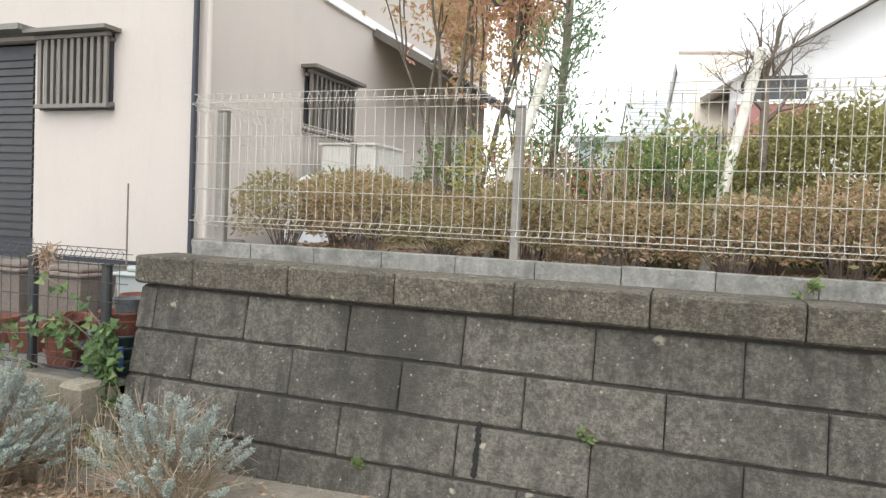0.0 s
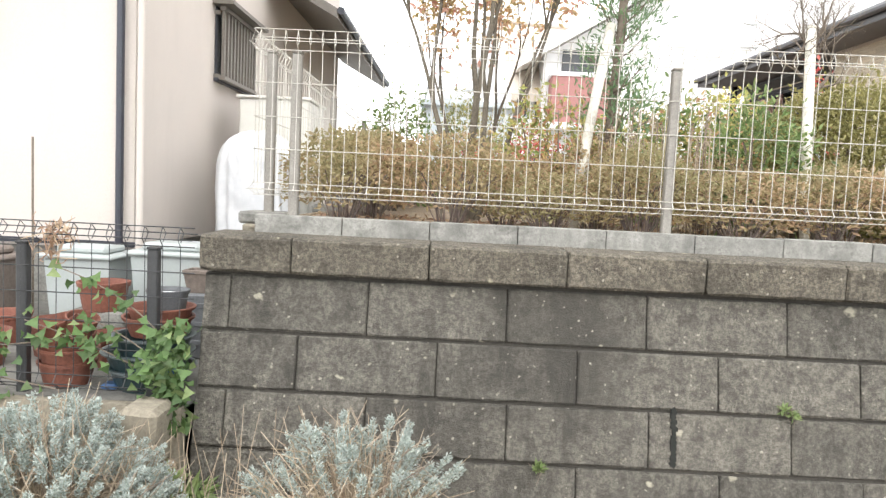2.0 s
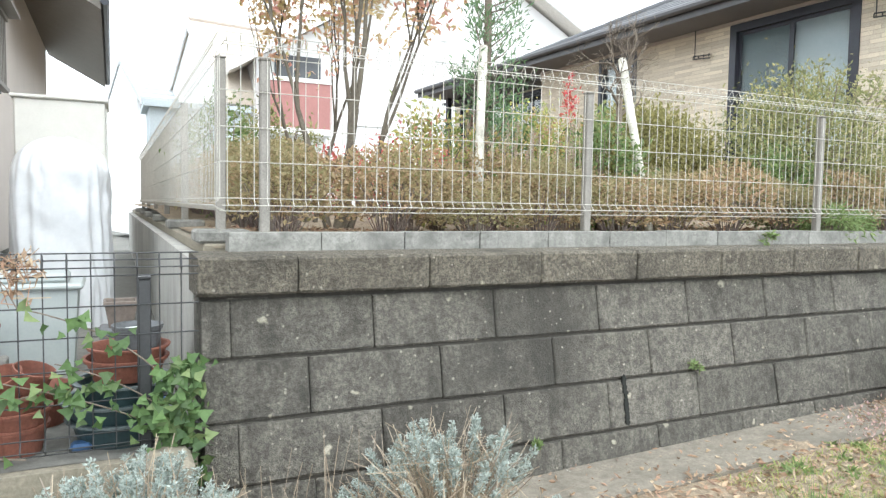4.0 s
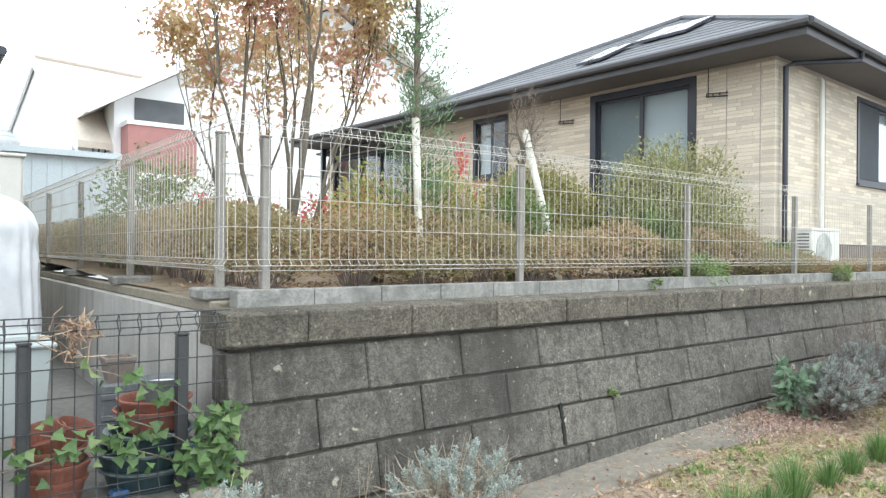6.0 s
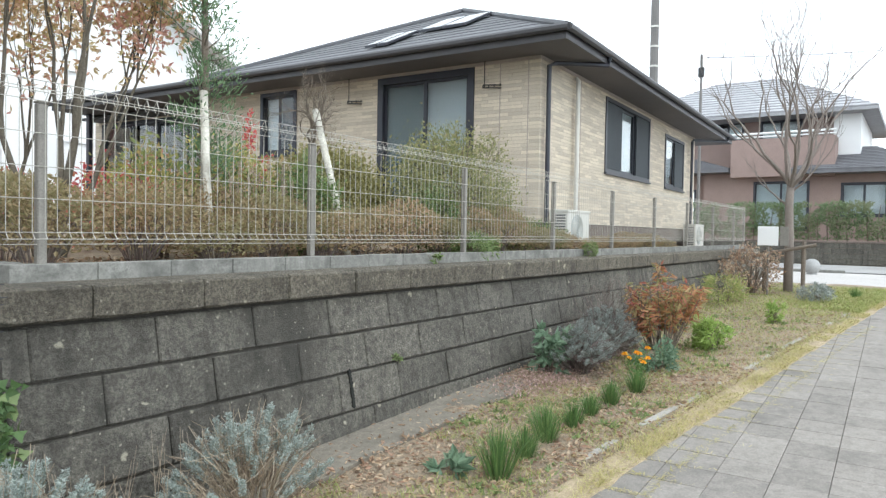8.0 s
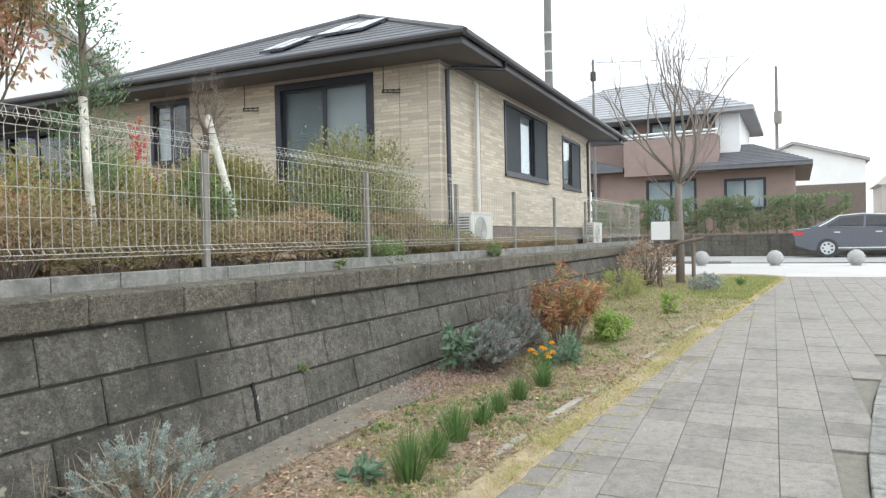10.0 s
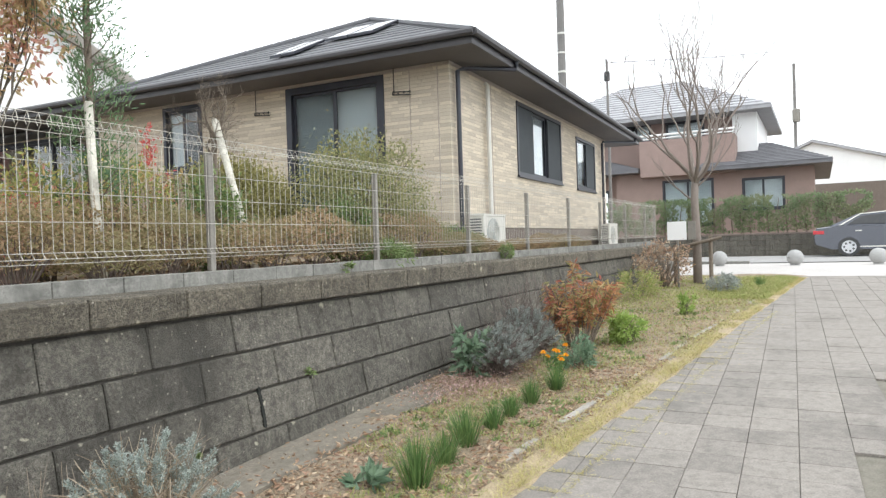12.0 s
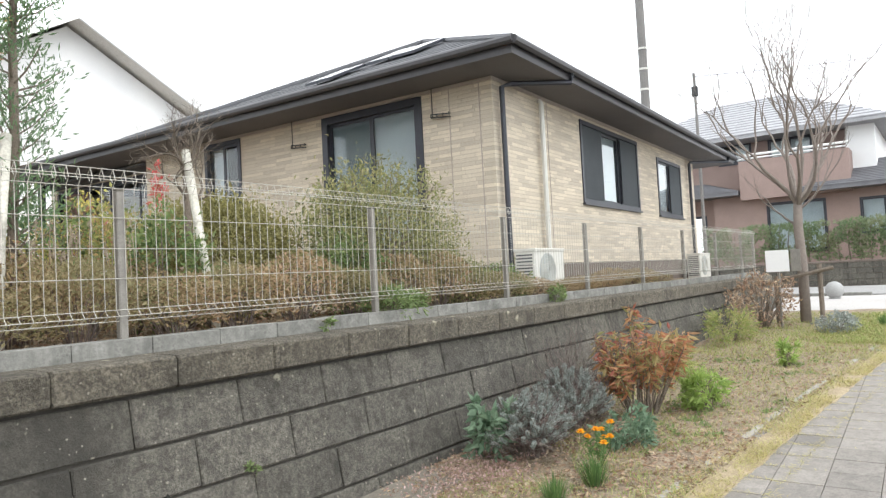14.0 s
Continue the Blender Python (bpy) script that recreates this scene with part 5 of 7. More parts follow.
silver_bush((-3.25, 2.85, street(-3.2)), (0.50, 0.42, 0.66), 51, 300, True, "dense silver-grey leaved bush before the yard fence")
silver_bush((-2.1, 2.92, street(-2.1)), (0.50, 0.32, 0.64), 52, 85, False, "straggly silver-leaved bush with dry brown stems")
silver_bush((-4.2, 2.7, street(-4.2)), (0.45, 0.4, 0.55), 53, 200, True, "silver-grey leaved bush beside the yard fence")
silver_bush((1.95, 2.95, street(1.95)), (0.46, 0.36, 0.50), 54, 190, False, "grey lavender bush with dark dry stems by the wall", M["dark_stem"])
silver_bush((2.75, 3.0, street(2.75)), (0.52, 0.38, 0.56), 55, 200, False, "grey lavender bush with dry flower stems by the wall", M["dark_stem"])

twigs = thing("twiggy_bush", (3.2, 3.0, street(3.2)), "leafless bush of fine grey-brown twigs by the wall", "shrub")
r = random.Random(57)
fine_wood, tips = Shape(), []
for i in range(26):
    a = r.uniform(0, 6.283)
    limb(fine_wood, r, Vector((3.2 + 0.08 * math.cos(a), 3.0 + 0.06 * math.sin(a), street(3.2) - 0.02)), Vector((0.5 * math.cos(a), 0.4 * math.sin(a), 1)), 0.34, 0.006, 3, tips, spread=0.5, lift=0.2, split=(2, 3), shrink=0.75, wander=0.2, sides=3)
part("branch_crown", fine_wood, M["dark_stem"], twigs)

dry = thing("dry_stalks", (-2.75, 2.9, street(-2.75)), "thin dry straw-coloured stalks between the bushes", "plant")
r = random.Random(61)
s = Shape()
for i in range(38):
    p = Vector((-2.72 + r.gauss(0, 0.22), 3.0 + r.gauss(0, 0.12), street(-2.7)))
    e = p + Vector((r.uniform(-0.12, 0.16), r.uniform(-0.08, 0.08), r.uniform(0.3, 0.62)))
    s.tube([p, p.lerp(e, 0.55) + Vector((r.uniform(-0.03, 0.03), 0, 0)), e], 0.0022, 3, 0.0012, close=False)
tagged(part("stalk_spray", s, M["dry_stem"], dry), kind="stuff")

# red-leaved bush by the wall
r = random.Random(71)
red = thing("red_bush", (3.45, 2.6, street(3.45)), "russet-leaved bush with long drooping leaves in the bed", "shrub")
st, lf = Shape(), Shape()
for i in range(46):
    a, k = r.uniform(0, 6.283), r.random() ** 0.6
    e = Vector((3.45 + 0.58 * k * math.cos(a), 2.6 + 0.48 * k * math.sin(a), street(3.45) + (1.0 - 0.30 * k) * r.uniform(0.5, 1.08)))
    b = Vector((3.45 + 0.10 * math.cos(a), 2.6 + 0.10 * math.sin(a), street(3.45) - 0.02))
    m = b.lerp(e, 0.42) + Vector((0, 0, 0.08)) + unit(r) * 0.04
    st.tube([b, m, e], 0.007, 4, 0.003, close=False)
    for j in range(40):
        f = r.random() ** 0.8
        p = m.lerp(e, f) + unit(r) * 0.025
        d = unit(r)
        d.z = d.z * 0.6 - 0.25
        leaf(lf, p, d, r.uniform(0.07, 0.135), r.uniform(0.02, 0.036), r)
part("woody_base", st, M["trunk"], red)
part("foliage", lf, M["red_leaf"], red)

loose_shrub("leafy_plant", (3.85, 2.15, street(3.85)), (0.24, 0.20, 0.34), 700, 72, M["lime"], "fresh yellow-green leafy plant in the bed", leaf_len=(0.05, 0.1), leaf_w=0.35)
loose_shrub("leafy_plant", (6.45, 1.9, street(6.45)), (0.15, 0.13, 0.28), 300, 73, M["lime"], "small green leafy plant in the bed", leaf_len=(0.05, 0.1), leaf_w=0.35)
loose_shrub("leafy_plant", (-1.0, 2.5, street(-1.0)), (0.11, 0.10, 0.12), 90, 74, M["blue_leaf"], "blue-green broad-leaved plant in the bed", leaf_len=(0.07, 0.12), leaf_w=0.45, stems=6)
loose_shrub("leafy_plant", (1.72, 3.12, street(1.72)), (0.18, 0.15, 0.5), 200, 75, M["blue_leaf"], "tall grey-green leafy plant against the wall", leaf_len=(0.08, 0.13), leaf_w=0.5, stems=6)
loose_shrub("leafy_plant", (2.45, 2.35, street(2.45)), (0.3, 0.2, 0.3), 700, 76, M["blue_leaf"], "low grey-green leafy plant in the bed", leaf_len=(0.04, 0.08))
loose_shrub("small_weed", (-2.93, 3.28, street(-2.93)), (0.12, 0.10, 0.16), 130, 78, M["green_leaf"], "bright green rosette at the foot of the wall", leaf_len=(0.07, 0.12), leaf_w=0.3, stems=4)
loose_shrub("grey_shrub", (9.6, 1.75, street(9.6)), (0.36, 0.3, 0.32), 1600, 79, M["grey_leaf"], "low grey-leaved shrub at the end of the bed", leaf_len=(0.03, 0.06))
loose_shrub("tangled_shrub", (10.2, 2.95, street(10.2)), (0.9, 0.5, 0.95), 1500, 80, M["litter"], "tangled brown autumn undergrowth by the wall end", leaf_len=(0.04, 0.09), stems=40)
loose_shrub("tangled_shrub", (8.4, 3.05, street(8.4)), (0.7, 0.35, 0.5), 1500, 81, M["lawn"], "rank yellow-green growth along the wall foot", leaf_len=(0.06, 0.12), leaf_w=0.15, stems=20)
loose_shrub("tangled_shrub", (5.3, 3.0, street(5.3)), (0.6, 0.35, 0.4), 1500, 82, M["lawn"], "rank yellow-green growth along the wall foot", leaf_len=(0.06, 0.12), leaf_w=0.15, stems=20)


def grass_tuft(at, size, n, seed, material=None, label="dense dark green grass tuft planted along the bed", group="edging grass tufts"):
    r = random.Random(seed)
    s = Shape()
    for i in range(n):
        a = r.uniform(0, 6.283)
        k = r.random()
        p = Vector(at) + Vector((0.055 * size / 0.24 * k * math.cos(a), 0.055 * size / 0.24 * k * math.sin(a), -0.01))
        d = Vector((0.55 * k * math.cos(a), 0.55 * k * math.sin(a), 1)).normalized()
        blade(s, p, d, size * r.uniform(0.65, 1.3), 0.006, r, droop=r.uniform(0.0, 0.35))
    return solid("grass_tuft", s, material or M["grass"], label, "grass", group, at=at)


for i, (x, y, h) in enumerate(((-0.85, 2.22, 0.30), (-0.48, 2.24, 0.22), (-0.12, 2.27, 0.27), (0.28, 2.25, 0.19), (0.62, 2.26, 0.18), (1.05, 2.26, 0.21), (1.5, 2.2, 0.23), (10.4, 1.2, 0.25))):
    grass_tuft((x, y, street(x) + 0.01), h, 260 if i != 7 else 160, 90 + i)


mg = thing("marigold", (1.85, 2.33, street(1.85)), "marigold plant with bright orange flowers", "flower")
r = random.Random(111)
st, lf = Shape(), Shape()
for i in range(8):
    e = Vector((1.85 + r.uniform(-0.14, 0.14), 2.33 + r.uniform(-0.12, 0.12), street(1.85) + r.uniform(0.2, 0.33)))
    st.tube([(1.85, 2.33, street(1.85) - 0.01), (e.x, e.y, e.z - 0.08), e], 0.003, 4, close=False)
    for j in range(22):
        leaf(lf, Vector((1.85, 2.33, street(1.85) + 0.03)).lerp(e, r.uniform(0.3, 0.9)), unit(r), 0.05, 0.012, r)
    head = Shape()
    for ring in range(4):
        for j in range(12):
            a = j * 0.5236 + ring * 0.26
            d = Vector((math.cos(a), math.sin(a), 0.15 + 0.4 * ring))
            leaf(head, e + Vector((0, 0, 0.004 * ring)), d, 0.034 - 0.006 * ring, 0.018, r)
    part("flower_head", head, M["marigold"], mg, "orange flower head")
part("woody_base", st, M["grass"], mg)
part("foliage", lf, M["grass"], mg)

# loose growth and litter that nobody could count
r = random.Random(121)
s = Shape()
for i in range(38000):
    x = r.uniform(-6.5, 12.4)
    e = path_left(x)
    y = e - 0.06 + abs(r.gauss(0, 0.13))
    if noise.noise((x * 1.9, y * 3.0, 4)) < r.uniform(-0.5, 0.15):
        continue
    a = r.uniform(0, 6.283)
    d = Vector((math.cos(a) * 0.9, math.sin(a) * 0.9, r.uniform(0.25, 1))).normalized()
    blade(s, Vector((x, y, max(street(x), bed_height(x, y)))), d, r.uniform(0.03, 0.085), 0.004, r, droop=0.3)
for i in range(9000):
    x = r.uniform(-4, 7)
    j = r.randint(0, 2)
    if j < 2:
        x = round(x / 0.3) * 0.3 + r.gauss(0, 0.012)
        y = path_left(x) - abs(r.gauss(0, 0.2))
    else:
        y = path_left(x) - 0.29 + r.gauss(0, 0.014)
    a = r.uniform(0, 6.283)
    blade(s, Vector((x, y, street(x) - 0.004)), Vector((math.cos(a), math.sin(a), r.uniform(0.1, 0.6))).normalized(), r.uniform(0.015, 0.05), 0.004, r, droop=0.2)
solid("dry_grass", s, M["straw"], "dry straw-yellow grass along the path edge", "grass", kind="stuff")
s = Shape()
for i in range(26000):
    x = r.uniform(3.2, 12.6)
    e = path_left(x)
    y = r.uniform(e + 0.05, min(3.4, e + 2.4))
    if x < 7 and r.random() < 0.55:
        continue
    a = r.uniform(0, 6.283)
    blade(s, Vector((x, y, bed_height(x, y))), Vector((math.cos(a) * 0.7, math.sin(a) * 0.7, 1)).normalized(), r.uniform(0.03, 0.09), 0.005, r)
for i in range(12000):
    x = r.uniform(8.3, 12.4)
    y = path_left(x) + 0.06 + abs(r.gauss(0, 0.55))
    a = r.uniform(0, 6.283)
    if y < 3.3:
        blade(s, Vector((x, y, bed_height(x, y))), Vector((math.cos(a) * 0.7, math.sin(a) * 0.7, 1)).normalized(), r.uniform(0.04, 0.11), 0.007, r)
for i in range(14000):
    x = r.uniform(-2.5, 3.2)
    y = r.uniform(path_left(x) + 0.05, 3.0)
    a = r.uniform(0, 6.283)
    if noise.noise((x * 1.6, y * 1.6, 9)) > -0.1:
        blade(s, Vector((x, y, bed_height(x, y))), Vector((math.cos(a) * 0.8, math.sin(a) * 0.8, 1)).normalized(), r.uniform(0.02, 0.06), 0.005, r)
solid_weeds = Shape()
for i in range(420):
    x = r.uniform(-2.2, 7.0)
    y = r.uniform(path_left(x) + 0.25, 3.05)
    if noise.noise((x * 0.9, y * 1.3, 21)) < -0.05:
        continue
    for j in range(r.randint(5, 16)):
        d = unit(r)
        d.z = abs(d.z) * 0.7 + 0.1
        px, py = x + r.gauss(0, 0.02), y + r.gauss(0, 0.02)
        leaf(solid_weeds, Vector((px, py, bed_height(px, py))), d, r.uniform(0.025, 0.065), r.uniform(0.010, 0.022), r)
solid("bed_weeds", solid_weeds, M["green_leaf"], "low green weeds scattered over the bed", "weeds", kind="stuff")
solid("thin_grass", s, M["lawn"], "thin yellow-green grass and weeds on the bed", "grass", kind="stuff")
s = Shape()
for i in range(26000):
    x = r.uniform(-5, 9)
    e = path_left(x)
    y = e + 0.1 + (3.35 - e) * r.random()
    if x > 3 and r.random() < 0.55:
        continue
    z = max(bed_height(x, y), street(x) + 0.036 if (y > 3.02 and x < 1.35) else -9)
    if y > 3.06 and x < 1.2 and r.random() < 0.85:
        continue
    d = unit(r)
    d.z *= 0.25
    leaf(s, Vector((x, y, z + 0.006)), d, r.uniform(0.02, 0.06), r.uniform(0.008, 0.028), r)
for i in range(5200):
    x, y = r.uniform(-2.7, 9), r.uniform(4.02, 5.4)
    d = unit(r)
    d.z *= 0.3
    leaf(s, Vector((x, y, terrace_height(x, y) + 0.012)), d, r.uniform(0.03, 0.07), r.uniform(0.012, 0.03), r)
solid("leaf_litter", s, M["litter"], "scattered dead brown leaves and twigs", "leaf litter", kind="stuff")
s = Shape()
for i in range(2300):
    x, y = r.gauss(1.35, 0.36), r.gauss(3.02, 0.17)
    if not (0.6 < x < 2.4 and y < 3.42):
        continue
    d = unit(r)
    d.z = abs(d.z) * 0.8
    leaf(s, Vector((x, y, bed_height(x, y) + r.uniform(0, 0.06))), d, r.uniform(0.015, 0.035), 0.013, r)
solid("sedum_mat", s, M["pink"], "pinkish dried sedum mat at the foot of the wall", "ground cover", kind="stuff")


# bare street tree with its stakes
r = random.Random(141)
TX, TY = 10.9, 2.40
tz = street(TX)
bare = thing("bare_tree", (TX, TY, tz), "bare crape myrtle with pale bark and upswept winter twigs", "tree")
wood, tips = Shape(), []
wood.tube([(TX, TY, tz - 0.05), (TX + 0.03, TY, tz + 1.0), (TX, TY + 0.02, tz + 1.75), (TX + 0.02, TY, tz + 2.2)], 0.09, 10, 0.07)
part("trunk", wood, M["twig"], bare, smooth=True)
wood = Shape()
for a in (0.2, 0.95, 1.7, 2.4, 3.1, 3.8, 4.5, 5.2, 5.9):
    limb(wood, r, Vector((TX, TY, tz + 2.1)), Vector((math.cos(a) * 0.62, math.sin(a) * 0.62, 0.75)), 1.16, 0.040, 6, tips, spread=0.55, lift=0.30, split=(2, 3), shrink=0.74, wander=0.30, sides=6)
limb(wood, r, Vector((TX, TY, tz + 1.7)), Vector((0.1, 0.8, 0.7)), 0.6, 0.025, 3, tips, spread=0.5, lift=0.2, sides=5)
limb(wood, r, Vector((TX, TY, tz + 2.0)), Vector((-0.1, -0.8, 0.7)), 0.6, 0.025, 3, tips, spread=0.45, lift=0.2, sides=5)
part("branch_crown", wood, M["twig"], bare, smooth=True)
stake = thing("tree_stake", (TX - 0.1, TY - 0.25, tz), "weathered timber stakes bracing the bare tree", "stake")
part("upright", Shape().tube([(TX - 0.1, TY - 0.28, tz - 0.05), (TX - 0.1, TY - 0.28, tz + 1.05)], 0.04, 8), M["trunk"], stake)
part("upright", Shape().tube([(TX - 0.1, TY + 0.42, tz - 0.05), (TX - 0.1, TY + 0.42, tz + 0.85)], 0.04, 8), M["trunk"], stake)
part("crossbar", Shape().tube([(TX - 0.16, TY - 0.5, tz + 0.98), (TX - 0.16, TY + 0.65, tz + 0.72)], 0.035, 8), M["trunk"], stake)
sign = thing("notice_board", (TX - 0.6, TY + 0.25, tz), "small white blank notice board on a post", "sign")
part("board", Shape().soft_box(TX - 0.62, TY + 0.10, tz + 0.95, TX - 0.60, TY + 0.47, tz + 1.32, 0.004), M["white"], sign)
part("board", Shape().soft_box(TX - 0.62, TY - 0.08, tz + 0.95, TX - 0.60, TY + 0.07, tz + 1.32, 0.004), M["post"], sign, "narrow grey board")
part("bracket", Shape().box(TX - 0.6, TY - 0.06, tz + 1.12, TX - 0.588, TY + 0.45, tz + 1.15), M["post"], sign)
part("post", Shape().tube([(TX - 0.58, TY + 0.28, tz - 0.05), (TX - 0.58, TY + 0.28, tz + 1.3)], 0.02, 8), M["post"], sign)

# ---- stone bollards ----
def ball_bollard(x, y):
    z = street(x)
    b = thing("ball_bollard", (x, y, z), "round pale granite ball bollard at the path end", "bollard", "ball bollards")
    rr = 0.21
    part("ball", Shape().lathe((x, y, z + 0.2), [(max(0.002, rr * math.sin(math.pi * i / 14)), -rr * math.cos(math.pi * i / 14)) for i in range(15)], 24), M["stone"], b, smooth=True)
    part("foot", Shape().lathe((x, y, z - 0.02), [(0.001, 0), (0.13, 0), (0.13, 0.03), (0.11, 0.04), (0.001, 0.04)], 20), M["stone"], b)


for y in (2.66, 0.76, -1.15, -3.05):
    ball_bollard(16.7, y)


# ---- air conditioners ----
def outdoor_unit(x, y, z, label):
    u = thing("outdoor_unit", (x, y, z), label, "air conditioner", "outdoor units")
    w, d, h = 0.80, 0.30, 0.56
    body = part("casing", Shape().soft_box(x, y - d, z + 0.05, x + w, y, z + 0.05 + h, 0.015), M["ivory"], u)
    part("top_panel", Shape().soft_box(x - 0.01, y - d - 0.012, z + 0.05 + h - 0.03, x + w + 0.01, y + 0.01, z + 0.062 + h, 0.008), M["ivory"], body)
    part("fan_recess", Shape().tube([(x + 0.33, y - d - 0.004, z + 0.33), (x + 0.33, y - d + 0.01, z + 0.33)], 0.225, 28), M["grey_plastic"], body)
    for k in range(9):
        part("grille_ring", Shape().tube([(x + 0.33 + (0.03 + 0.022 * k) * math.cos(a * 0.3307), y - d - 0.012, z + 0.33 + (0.03 + 0.022 * k) * math.sin(a * 0.3307)) for a in range(20)], 0.003, 4), M["ivory"], body)
    for k in range(11):
        part("side_louvre", Shape().box(x - 0.006, y - d + 0.04, z + 0.11 + k * 0.042, x + 0.002, y - 0.03, z + 0.13 + k * 0.042), M["dark_room"], body)
    for a in (0.08, w - 0.16):
        part("foot", Shape().soft_box(x + a, y - d - 0.02, z - 0.03, x + a + 0.08, y + 0.02, z + 0.05, 0.008), M["kerb"], u)


outdoor_unit(5.05, 4.80, 1.08, "ivory air conditioner outdoor unit beside the house")
outdoor_unit(13.5, 5.2, 1.02, "ivory air conditioner outdoor unit at the house corner")

# ---- black mesh fence of the yard ----
yard_fence = thing("mesh_fence", (-4.5, 3.53, 0.28), "black steel mesh fence with folded top around the yard", "fence")
for x in (-3.18, -3.80, -5.8, -7.8):
    fence_post(yard_fence, x, 3.575, 0.0, 0.97, M["black"], 0.05)
bw_mesh = Shape().tube([(0, 0.02, 0.0), (0, -0.03, 0.03), (0, 0, 0.07), (0, 0, 0.70), (0, -0.035, 0.735), (0, -0.005, 0.79), (0, 0.035, 0.76), (0, 0.0, 0.72)], 0.0026, 4).mesh("upright_wire", M["black"])
for a, b in ((-4.98, -2.97), (-6.98, -4.98), (-8.98, -6.98)):
    rails = Shape()
    for o, h in ((0.02, 0.0), (-0.03, 0.03), (0, 0.07), (0, 0.20), (0, 0.33), (0, 0.46), (0, 0.58), (0, 0.70), (-0.035, 0.735), (-0.005, 0.79), (0.035, 0.76)):
        rails.tube([(a, 3.535 + o, 0.29 + h), (b - 0.004, 3.535 + o, 0.29 + h)], 0.0028, 4)
    panel = part("mesh_panel", rails, M["black"], yard_fence, at=(a, 3.535, 0.29))
    for k in range(int((b - a) / 0.083)):
        piece("upright_wire", bw_mesh, panel, Matrix.Translation((a + 0.03 + k * 0.083, 3.535, 0.29)))


# ---- things in the yard ----
M["bucket"] = mat("grey_bucket", (0.10, 0.105, 0.11), (0.08, 0.084, 0.088), rough=0.5, scale=8)
def pot(name, x, y, z, r, h, material, label, flare=0.8, group="stacked plant pots", rim=True):
    """A hollow flower pot with a rolled rim."""
    p = thing(name, (x, y, z), label, "pot", group)
    prof = [(0.001, 0.0), (r * flare, 0.0), (r * 0.97, h * 0.82), (r * 0.97, h * 0.83), (r * 1.03, h * 0.84), (r * 1.04, h), (r * 0.97, h), (r * 0.93, h * 0.9), (r * (flare - 0.05), 0.02), (0.001, 0.02)]
    part("body", Shape().lathe((x, y, z), prof, 26), material, p, smooth=False)
    if rim:
        part("rim", Shape().lathe((x, y, z), [(r * 1.02, h * 0.9), (r * 1.06, h * 0.93), (r * 1.06, h * 1.0), (r * 1.0, h * 1.01)], 26), material, p)
    return p


YZ = 0.265
def ribbed_pot(x, y, z, r_, h):
    """A wide dark pot with a pale scalloped rim."""
    p = pot("plant_pot", x, y, z, r_, h, M["dark_pot"], "wide dark green plastic pot with a pale ribbed rim", rim=False)
    s_ = Shape()
    n_ = 60
    for rr, hh in ((1.0, 0.86), (1.07, 0.90), (1.085, 0.99), (1.0, 1.0)):
        s_.v += [(x + r_ * (rr + (0.018 if (a % 2 and rr > 1.01) else 0)) * math.cos(2 * math.pi * a / n_), y + r_ * (rr + (0.018 if (a % 2 and rr > 1.01) else 0)) * math.sin(2 * math.pi * a / n_), z + h * hh) for a in range(n_)]
    for i in range(3):
        s_.f += [(i * n_ + a, i * n_ + (a + 1) % n_, (i + 1) * n_ + (a + 1) % n_, (i + 1) * n_ + a) for a in range(n_)]
    part("rim", s_, M["pot_rim"], p, "grey-green scalloped rim")


M["pot_rim"] = mat("dull_pot_rim", (0.085, 0.11, 0.115), (0.16, 0.18, 0.18), rough=0.55, scale=14, fine=60, bump=0.1)
for dx, dz, r_ in ((0.0, 0.0, 0.20), (-0.015, 0.078, 0.205), (0.01, 0.156, 0.185)):
    ribbed_pot(-3.27 + dx, 3.77, YZ - 0.01 + dz, r_, 0.115)
pot("plant_pot", -3.245, 3.79, YZ + 0.255, 0.165, 0.095, M["terracotta"], "terracotta plastic bowl stacked on dark pots")
pot("plant_pot", -3.235, 3.79, YZ + 0.315, 0.16, 0.085, M["terracotta"], "terracotta plastic bowl stacked on dark pots")
pot("bucket", -3.20, 3.79, YZ + 0.36, 0.10, 0.125, M["bucket"], "dark grey plastic bucket on top of the pot stack")
solid("bucket_filling", Shape().lathe((-3.20, 3.79, YZ + 0.445), [(0.001, 0), (0.090, 0), (0.088, 0.015), (0.001, 0.018)], 20), M["white"], "white granules filling the grey bucket", "granules", at=(-3.20, 3.79, YZ + 0.445))
crate = thing("upturned_crate", (-3.27, 4.4, YZ), "dark grey plastic crate in the yard", "crate")
part("body", Shape().soft_box(-3.36, 4.30, YZ, -3.16, 4.50, YZ + 0.38, 0.01), M["bucket"], crate)
for z in (0.08, 0.19, 0.30):
    part("rib", Shape().soft_box(-3.365, 4.292, YZ + z, -3.155, 4.301, YZ + z + 0.03, 0.003), M["bucket"], crate)
square = thing("plant_pot", (-3.26, 4.4, YZ + 0.38), "small brown square plant pot with pale soil", "pot", "yard pots")
part("body", Shape().add([(-3.26 + a * k, 4.4 + b * k, YZ + h) for h, k in ((0.38, 0.055), (0.50, 0.075)) for a, b in ((-1, -1), (1, -1), (1, 1), (-1, 1))], [(3, 2, 1, 0), (0, 1, 5, 4), (1, 2, 6, 5), (2, 3, 7, 6), (3, 0, 4, 7)]), M["foundation"], square)
